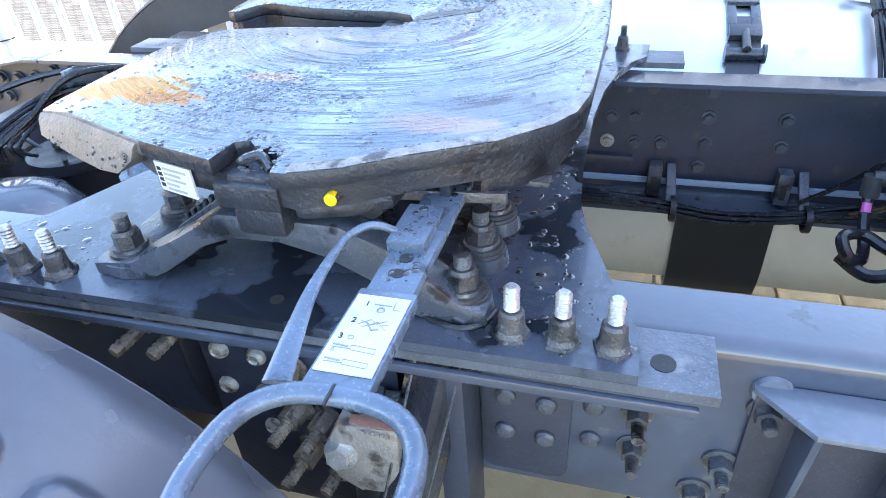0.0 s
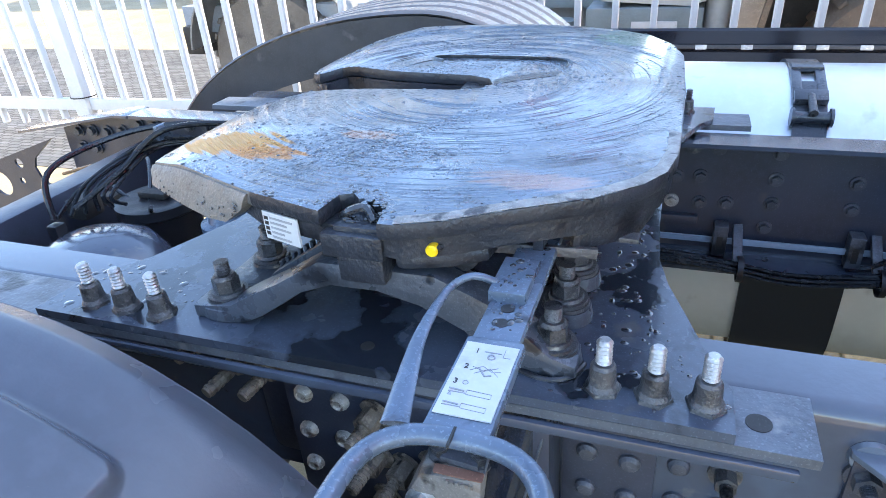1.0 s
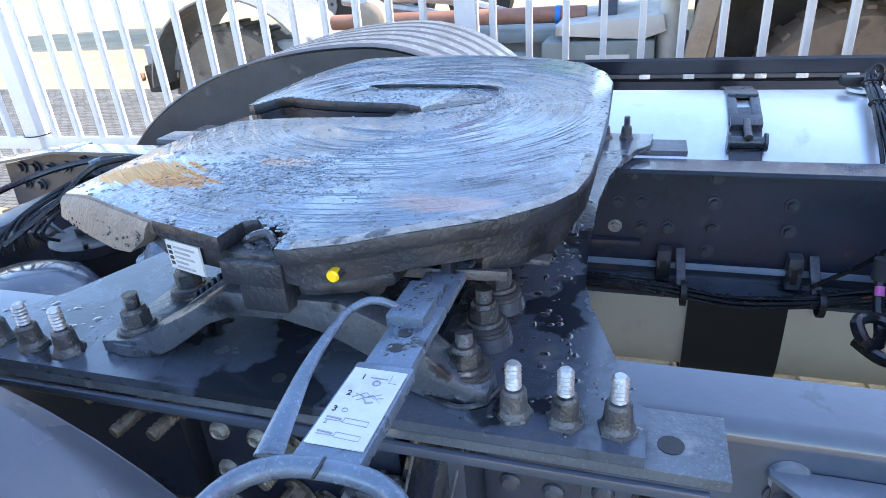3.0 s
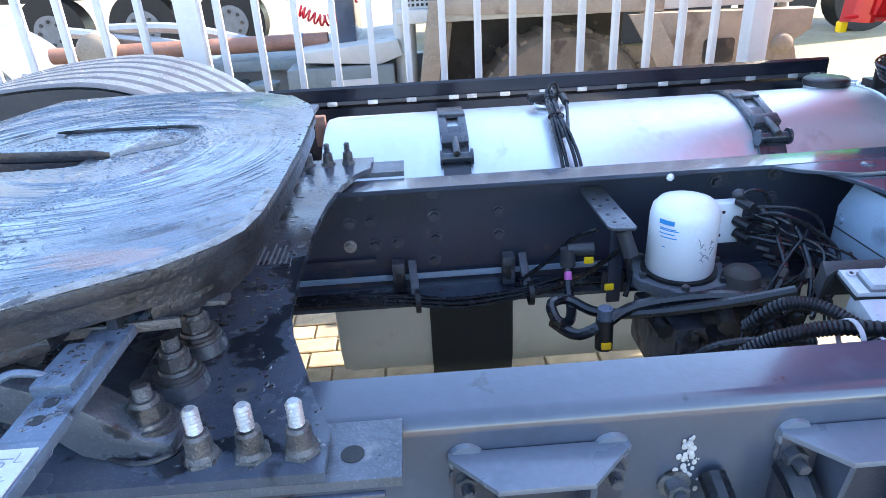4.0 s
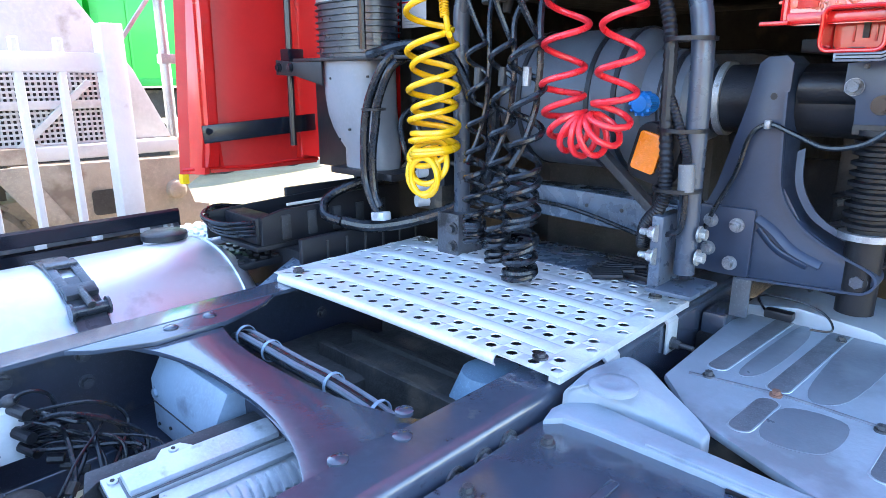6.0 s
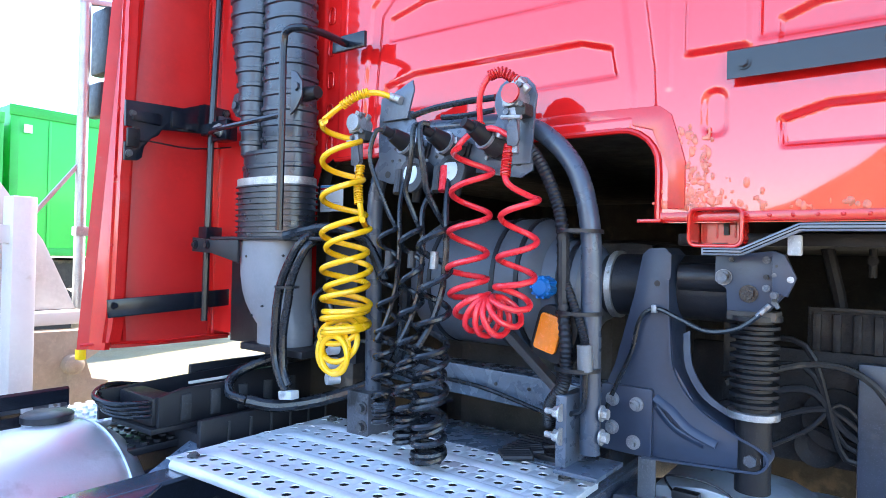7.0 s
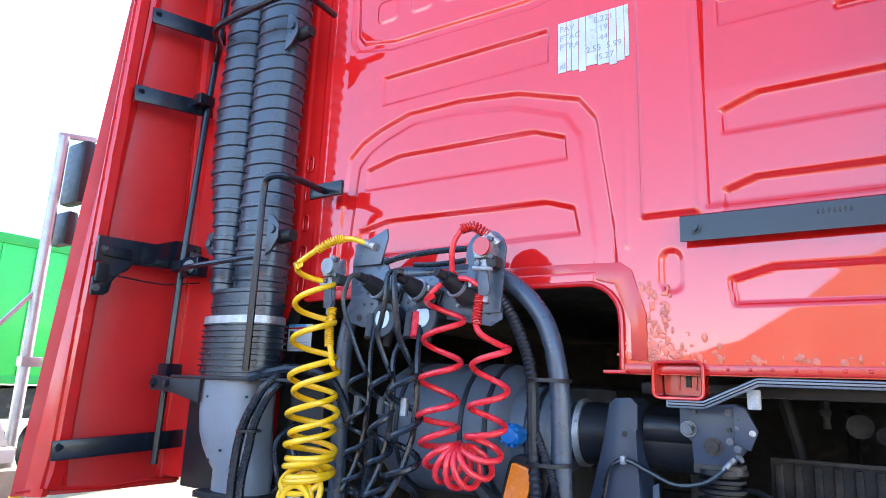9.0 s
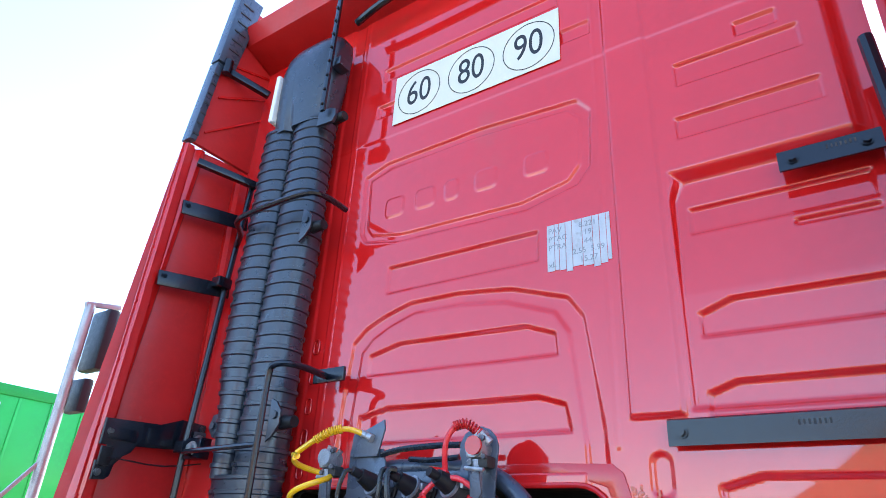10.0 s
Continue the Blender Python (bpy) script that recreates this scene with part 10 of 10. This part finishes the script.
# hoses from the valve group to the tray
hz = thing("brake_valve_group", "grey brake valve with thick black hoses and a metal joint", "valve", (2.84, 0.33, 1.0))
part("valve_body", box(B(), 2.80, 2.90, 0.29, 0.40, 1.10, 1.24, 0.01), gear_brown, hz)
for z in (1.13, 1.175, 1.215):
    part("port", cyl(B(), (2.80, 0.345, z), (2.765, 0.36, z), 0.017, 14), alu_cast, hz)
part("bracket", box(B(), 2.80, 2.92, 0.23, 0.45, 1.24, 1.25, 0.003), dark_metal, hz)
for p, r in (([(2.70, 0.34, 1.545), (2.655, 0.352, 1.52), (2.645, 0.402, 1.442), (2.643, 0.428, 1.372), (2.643, 0.438, 1.285), (2.645, 0.439, 1.20), (2.645, 0.412, 1.135), (2.648, 0.39, 1.11)], 0.0125),
             ([(2.72, 0.33, 1.535), (2.66, 0.335, 1.505), (2.65, 0.378, 1.426), (2.65, 0.397, 1.348), (2.65, 0.413, 1.262), (2.65, 0.408, 1.169), (2.65, 0.385, 1.125)], 0.0115),
             ([(2.60, 0.50, 1.075), (2.66, 0.44, 1.06), (2.76, 0.36, 1.075), (2.84, 0.24, 1.13), (2.85, 0.16, 1.22), (2.83, 0.13, 1.40)], 0.018),
             ([(2.60, 0.50, 1.075), (2.585, 0.56, 1.09), (2.63, 0.60, 1.13), (2.72, 0.56, 1.17), (2.80, 0.48, 1.20), (2.86, 0.42, 1.30)], 0.014),
             ([(2.78, 0.30, 1.24), (2.75, 0.32, 1.32), (2.76, 0.36, 1.40), (2.82, 0.33, 1.42), (2.87, 0.27, 1.42)], 0.008),
             ([(2.76, 0.36, 1.22), (2.735, 0.37, 1.28), (2.75, 0.40, 1.36), (2.80, 0.38, 1.41)], 0.008)):
    part("hose", sweep(B(), curve_pts(p, 8), r, 10), hose_rubber, hz)
part("metal_joint", slab(B(), (2.648, 0.408, 1.098), (2.648, 0.355, 1.105), 0.030, 0.024, 0.004), alu_cast, hz, "dull metal joint")
part("cable_tie", band((2.647, 0.398, 1.395), "z", 0.028, 0.003, 0.006), black_plastic, hz)
part("wall_hose", sweep(B(), curve_pts([(2.66, 0.43, 1.535), (2.70, 0.30, 1.56), (2.76, 0.22, 1.53), (2.79, 0.17, 1.42)], 7), 0.014, 9), hose_rubber, hz)

# corrugated conduit along the hoop pipe
hc = thing("hoop_conduit", "black corrugated conduit strapped to the pipe hoop", "conduit", (2.77, -0.4, 1.1))
part("conduit", corrugated([(2.775, -0.245, 1.765), (2.765, -0.30, 1.72), (2.765, -0.345, 1.64), (2.765, -0.37, 1.55), (2.765, -0.375, 1.40), (2.765, -0.385, 1.28), (2.765, -0.38, 1.22), (2.775, -0.345, 1.17), (2.79, -0.335, 1.12)], 0.015), black_plastic, hc)
part("conduit", corrugated([(2.765, -0.38, 1.44), (2.765, -0.405, 1.38), (2.762, -0.425, 1.33), (2.76, -0.43, 1.30)], 0.010), black_plastic, hc)
part("connector", cyl(B(), (2.757, -0.43, 1.31), (2.757, -0.433, 1.255), 0.016, 12), dusty_grey, hc, "grey plug")
for z in (1.255, 1.375, 1.55):
    part("strap", band((2.78, -0.405, z), "z", 0.046, 0.004, 0.0040), black_plastic, hc)
part("wire", sweep(B(), curve_pts([(2.757, -0.433, 1.255), (2.757, -0.43, 1.18), (2.76, -0.40, 1.16), (2.77, -0.36, 1.15)], 6), 0.006, 7), hose_rubber, hc)
# tank support cradles on the inner side
for x0, x1 in ((1.02, 1.24), (1.86, 2.02)):
    bm = B()
    grid(bm, lambda a, x: tank_pt(x, a, 0.012), np.linspace(165, 262, 16), [x0, x1])
    part("cradle", thicken(bm, 0.012), black_paint, tank, "wide black support cradle")

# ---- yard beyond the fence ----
# one strip is a darker grey than the sandy ground, with brick courses
grey_paving = M("darker grey coursed paving", (0.13, 0.125, 0.12), 0.8, 0.0, 0.2, 2.0, 0.6, 12, stain=((0.09, 0.088, 0.085), 1.2, 0.58), bdist=0.02)
sn = grey_paving.node_tree
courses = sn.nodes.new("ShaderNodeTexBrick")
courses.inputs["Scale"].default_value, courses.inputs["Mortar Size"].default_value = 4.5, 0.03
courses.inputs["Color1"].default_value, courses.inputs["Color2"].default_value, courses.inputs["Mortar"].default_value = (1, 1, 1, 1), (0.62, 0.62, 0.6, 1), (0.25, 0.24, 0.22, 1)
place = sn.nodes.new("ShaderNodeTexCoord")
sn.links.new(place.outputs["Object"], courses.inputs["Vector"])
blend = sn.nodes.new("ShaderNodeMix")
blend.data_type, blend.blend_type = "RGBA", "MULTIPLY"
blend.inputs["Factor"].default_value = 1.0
paving_bsdf = sn.nodes["Principled BSDF"]
sn.links.new(paving_bsdf.inputs["Base Color"].links[0].from_socket, blend.inputs["A"])
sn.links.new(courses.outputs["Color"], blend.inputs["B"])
sn.links.new(blend.outputs["Result"], paving_bsdf.inputs["Base Color"])
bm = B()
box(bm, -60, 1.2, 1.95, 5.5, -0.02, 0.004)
road = solo("road", bm, grey_paving, "strip of darker grey coursed paving across the yard", "road", kind="structure")

steel_dull = M("dull dusty steel", (0.20, 0.20, 0.195), 0.45, 0.4, 0.25, 6, 0.2, 90, stain=((0.26, 0.21, 0.16), 6.0, 0.6))
old = thing("parked_old_lorry", "dusty tan and grey old lorry parked behind the fence", "lorry", (1.6, 3.0, 0))
# front beam with gusset and hook
part("front_beam", prism(B(), [(2.20, 1.10), (3.05, 1.08), (3.05, 0.98), (2.97, 0.93), (3.0, 0.84), (3.08, 0.82), (3.05, 0.68), (2.75, 0.66), (2.40, 0.80)], "y", 2.30, 2.42, 0.008), tan_dust, old, "tan steel beam with cut-outs")
part("beam_recess", prism(B(), round_rect(2.50, 2.66, 0.84, 0.96, 0.02), "y", 2.295, 2.302), dark_metal, old)
part("eye_bolt", lathe(B(), (2.90, 2.30, 0.92), "y", [(0.0, 0.05), (-0.04, 0.045), (-0.05, 0.03), (-0.051, 0.001)], 18), tan_dust, old)
part("gusset", prism(B(), [(2.10, 1.10), (2.24, 1.10), (2.50, 0.66), (2.38, 0.66)], "y", 2.28, 2.30, 0.004), tan_dust, old)
# wheel housing
part("housing_back", box(B(), 1.12, 2.30, 3.0, 3.05, 0.3, 1.15), gear_brown, old)
part("arch_frame", prism(B(), [(1.10, 0.5), (1.20, 1.14), (2.30, 1.10), (2.30, 1.17), (1.12, 1.21), (1.0, 0.5)], "y", 2.35, 2.45, 0.006), tan_dust, old)
part("arch_side", prism(B(), [(1.10, 0.45), (1.22, 1.13), (1.24, 1.13), (1.14, 0.45)], "y", 2.45, 3.0), tan_dust, old)
part("frame_rail", box(B(), 2.0, 2.7, 2.60, 2.70, 0.70, 0.90, 0.01), tan_dust, old)


def big_wheel(x, y, r, parent_label, w=0.34):
    t = part("wheel", lathe(B(), (x, y, r), "y", [(w / 2, r * 0.55), (w / 2, r * 0.93), (w / 2 - 0.03, r * 0.985), (w / 2 - 0.06, r), (-w / 2 + 0.06, r), (-w / 2 + 0.03, r * 0.985), (-w / 2, r * 0.93), (-w / 2, r * 0.55)], 44),
             tyre_dusty, old, "sandy dusty tyre")
    part("rim", lathe(B(), (x, y, r), "y", [(0.05, 0.02), (-w / 2 + 0.05, 0.05), (-w / 2 + 0.06, r * 0.40), (-w / 2 + 0.01, r * 0.55), (-w / 2 + 0.03, r * 0.58)], 36), tan_dust, t)
    for k in range(26):
        a = 2 * math.pi * k / 26
        bm = B()
        m = Matrix.Translation((x, y, r)) @ Matrix.Rotation(a, 4, "Y")
        box(bm, -0.022, 0.022, -w / 2 + 0.02, w / 2 - 0.02, r - 0.01, r + 0.012, 0.004, m, 1)
        part("tread_block", bm, tyre_dusty, t)
    return t


big_wheel(1.86, 2.72, 0.505, "")
big_wheel(-1.85, 3.05, 0.50, "")
# grille body and pale bonnet
part("sill", box(B(), 0.95, 2.98, 2.38, 2.52, 1.105, 1.17, 0.01), grey_body, old)
part("grille_back", box(B(), 1.0, 2.76, 2.48, 2.50, 1.17, 1.50), dark_metal, old)
bm = B()
for i in range(74):
    x0 = 1.0 + 0.0238 * i
    box(bm, x0, x0 + 0.010, 2.462, 2.468, 1.17, 1.50)
for j in range(14):
    z0 = 1.172 + 0.0238 * j
    box(bm, 1.0, 2.76, 2.456, 2.462, z0, z0 + 0.010)
tagged(part("perforated_grille", bm, grey_body, old, "light perforated metal grille"), kind="stuff")
part("grille_band", box(B(), 1.0, 2.78, 2.44, 2.455, 1.335, 1.375, 0.004), grey_body, old)
bm = B()
slab(bm, (2.2, 2.43, 1.10), (2.60, 2.43, 1.46), 0.02, 0.03, 0.003)
part("diagonal_strut", bm, grey_body, old)
part("bonnet", prism(B(), [(2.35, 1.50), (2.78, 1.17), (3.0, 1.17), (2.96, 1.26), (2.84, 1.52), (2.60, 1.86), (2.2, 1.90), (1.0, 1.92), (1.0, 1.50)], "y", 2.50, 3.8, 0.01), grey_body, old, "pale sloping bonnet")
part("bonnet_edge", box(B(), 2.80, 3.02, 2.46, 3.8, 1.13, 1.168, 0.006), tan_dust, old)
# loading bed and pipes towards the rear
part("deck", box(B(), -0.55, 0.72, 2.75, 3.6, 0.86, 0.92, 0.01), teal_paint, old)
part("side_board", box(B(), -1.25, 0.95, 3.35, 3.45, 0.35, 0.93, 0.01), teal_paint, old, "dusty teal side board")
part("deck_step", prism(B(), [(0.42, 0.98), (0.95, 1.02), (0.97, 0.94), (0.85, 0.90), (0.42, 0.93)], "y", 2.5, 3.3, 0.01), grey_body, old)
part("tool_box", box(B(), 0.35, 0.92, 2.48, 2.9, 0.60, 0.90, 0.015), teal_paint, old)
part("box_label", box(B(), 0.58, 0.80, 2.474, 2.479, 0.80, 0.835), label_white, old, "white data plate")
part("flat_panel", box(B(), -0.60, 0.05, 2.5, 2.9, 0.66, 0.80, 0.01), handle_paint, old)
part("round_cap", lathe(B(), (0.20, 2.6, 0.70), "z", [(0, 0.07), (0.10, 0.07), (0.105, 0.085), (0.125, 0.085), (0.13, 0.03), (0.132, 0.001)], 22), teal_paint, old)
part("long_pipe", cyl(B(), (-1.0, 2.82, 1.0), (0.55, 2.82, 1.0), 0.045, 16), rust_pipe, old, "rusty pink pipe")
part("pipe_band", cyl(B(), (0.38, 2.82, 1.0), (0.41, 2.82, 1.0), 0.05, 16), blue_cap, old)
part("frame_rail", box(B(), -2.6, 1.1, 2.95, 3.05, 0.70, 0.88, 0.01), grey_plastic, old)
part("upright_tube", cyl(B(), (0.98, 2.60, 0.45), (1.0, 2.60, 1.9), 0.06, 16), grey_body, old)
part("upright_panel", box(B(), 0.62, 0.72, 2.7, 3.2, 0.9, 1.5, 0.01), frame_paint, old)
part("hose", sweep(B(), helix([(0.40, 2.9, 1.16), (0.55, 2.9, 1.10), (0.72, 2.9, 1.22)], 0.028, 11), 0.007, 6), red_coil, old, "red coiled hose")
bm = B()
grid(bm, lambda a, y: Vector((-1.75 + 0.66 * math.cos(radians(a)), y, 0.55 + 0.64 * math.sin(radians(a)))), [5 + 7 * i for i in range(25)], [2.72, 2.80, 3.1, 3.4])
part("mudguard", thicken(bm, 0.012), steel_dull, old, "bent grey metal mudguard")
part("rear_block", box(B(), -2.6, -2.45, 2.9, 3.2, 0.55, 0.75, 0.02), dark_metal, old)
part("tail_lamp", box(B(), -2.64, -2.60, 2.86, 2.90, 0.64, 0.70, 0.01), rust_pipe, old)
for k, (x0, x1) in enumerate(((-0.95, -0.2), (-0.7, 0.15))):
    bm = B()
    sweep(bm, curve_pts([(x0, 2.9, 1.12), ((x0 + x1) / 2, 2.9, 1.06 + 0.04 * k), (x1, 2.95, 0.98)], 6), 0.03, 8)
    part("bent_tube", bm, steel_pole, old)
part("tank_end", lathe(B(), (-0.72, 2.75, 1.02), "y", [(0.1, 0.10), (-0.02, 0.10), (-0.04, 0.07), (-0.04, 0.001)], 24), tan_dust, old)
# mirror pole
mp = thing("mirror_pole", "grey steel pole with a dark double mirror", "mirror", (3.04, 2.6, 1.2))
part("pole", cyl(B(), (3.05, 2.6, 0.75), (3.05, 2.6, 2.80), 0.028, 12), steel_pole, mp)
part("top_arm", slab(B(), (3.02, 2.6, 2.80), (3.22, 2.6, 2.84), 0.03, 0.03, 0.005), steel_pole, mp)
part("mirror", box(B(), 3.13, 3.20, 2.52, 2.72, 2.44, 2.80, 0.02), black_plastic, mp, "dark mirror back")
part("small_mirror", box(B(), 3.11, 3.17, 2.54, 2.70, 2.20, 2.39, 0.02), black_plastic, mp, "dark mirror back")
part("brace", slab(B(), (2.75, 2.6, 1.55), (3.05, 2.6, 1.95), 0.02, 0.02, 0.003), steel_pole, mp)
part("clamp", box(B(), 3.02, 3.12, 2.57, 2.63, 1.55, 1.60, 0.005), steel_pole, mp)

# unseen warm blocks added to close the yard behind the lorry and tint the cab's reflections
mirrored_block_mat = M("warm tan for mirrored blocks", (0.46, 0.31, 0.19), 0.8, 0.0, 0.15, 0.4, 0.2, 6, stain=((0.50, 0.30, 0.16), 0.25, 0.56))
solo("backdrop", box(B(), -34, -30.5, -60, 60, 0, 3.4), mirrored_block_mat, "low unseen warm block added for its reflection", "building", kind="structure")
solo("backdrop", prism(B(), [(-14, 0), (-14, 8.6), (-3.5, 8.6), (-1.0, 7.4), (1.2, 5.6), (3.4, 4.2), (6.5, 3.3), (6.5, 0)], "x", -30, -27), mirrored_block_mat, "tall unseen warm block added for its reflection", "building", kind="structure")

# green containers far off
for x0, x1, y0, z1, g in ((2.5, 4.45, 8.0, 3.12, 0), (4.62, 9.5, 8.3, 3.30, 1)):
    c = thing("green_container", "bright green steel container on a trailer", "container", ((x0 + x1) / 2, y0 + 1.2, 0), "green containers")
    b = part("body", box(B(), x0, x1, y0, y0 + 2.4, 1.36, z1, 0.03), green_paint, c)
    part("top_rail", box(B(), x0 - 0.01, x1 + 0.01, y0 - 0.02, y0, z1 - 0.14, z1, 0.01), green_dark, b)
    part("bottom_rail", box(B(), x0 - 0.01, x1 + 0.01, y0 - 0.02, y0, 1.36, 1.46, 0.01), green_dark, b)
    for x in (x0, x1 - 0.10):
        part("corner_post", box(B(), x, x + 0.10, y0 - 0.025, y0, 1.47, z1 - 0.15, 0.01), green_dark, b)
    for xv in np.arange(x0 + 0.45, x1 - 0.2, 0.42):
        part("panel_rib", box(B(), xv, xv + 0.035, y0 - 0.018, y0, 1.47, z1 - 0.15, 0.006), green_paint, b)
    part("mark", box(B(), x0 + 0.15, x0 + 0.25, y0 - 0.03, y0 - 0.021, z1 - 0.35, z1 - 0.24), label_white, b)
    part("chassis", box(B(), x0, x1, y0 + 0.3, y0 + 2.1, 0.9, 1.3, 0.02), dark_metal, c)
    for xw in np.arange(x0 + 0.5, x1, 1.25):
        part("wheel", cyl(B(), (xw, y0 + 0.15, 0.5), (xw, y0 + 0.5, 0.5), 0.5, 24), rubber, c)
far = thing("green_trailer", "white and green lorry trailer parked far behind", "trailer", (-1.0, 10.5, 0))
part("body", box(B(), -9.0, 0.6, 9.6, 12.0, 1.25, 3.9, 0.02), grey_body, far)
part("white_skirt", box(B(), -0.9, 5.2, 9.5, 9.59, 0.80, 1.15, 0.01), grey_body, far, "pale side guard")
part("chassis", box(B(), -9, 5.0, 9.9, 11.7, 0.95, 1.24, 0.02), dark_metal, far)
for xw in (-4.5, -3.1, -1.75):
    w = part("wheel", cyl(B(), (xw, 9.6, 0.52), (xw, 9.95, 0.52), 0.52, 28), rubber, far)
    part("rim", cyl(B(), (xw, 9.57, 0.52), (xw, 9.6, 0.52), 0.26, 24), dusty_grey, w)
    for k in range(8):
        a = k * math.pi / 4
        part("nut", cyl(B(), (xw + 0.17 * math.cos(a), 9.55, 0.52 + 0.17 * math.sin(a)), (xw + 0.17 * math.cos(a), 9.57, 0.52 + 0.17 * math.sin(a)), 0.03, 6), dark_metal, w)
part("green_block", box(B(), -1.1, -0.9, 9.5, 9.58, 0.9, 1.2, 0.01), green_paint, far)

# ---- clay pavers where the ground shows below the chassis ----
bmk = box(B(), -0.098, 0.098, -0.047, 0.047, 0.001, 0.012, 0.004, seg=1)
brick_mesh = as_mesh("brick", bmk, brick_mat)
random.seed(6)
for j in range(13):
    for i in range(22):
        ob = new("brick", brick_mesh)
        ob.location = (0.02 + 0.204 * i + (0.102 if j % 2 else 0.0), 0.70 + 0.103 * j, random.uniform(-0.0015, 0.0015))
        ob.rotation_euler = (random.gauss(0, 0.006), random.gauss(0, 0.004), random.gauss(0, 0.008))
        ob.parent = ground
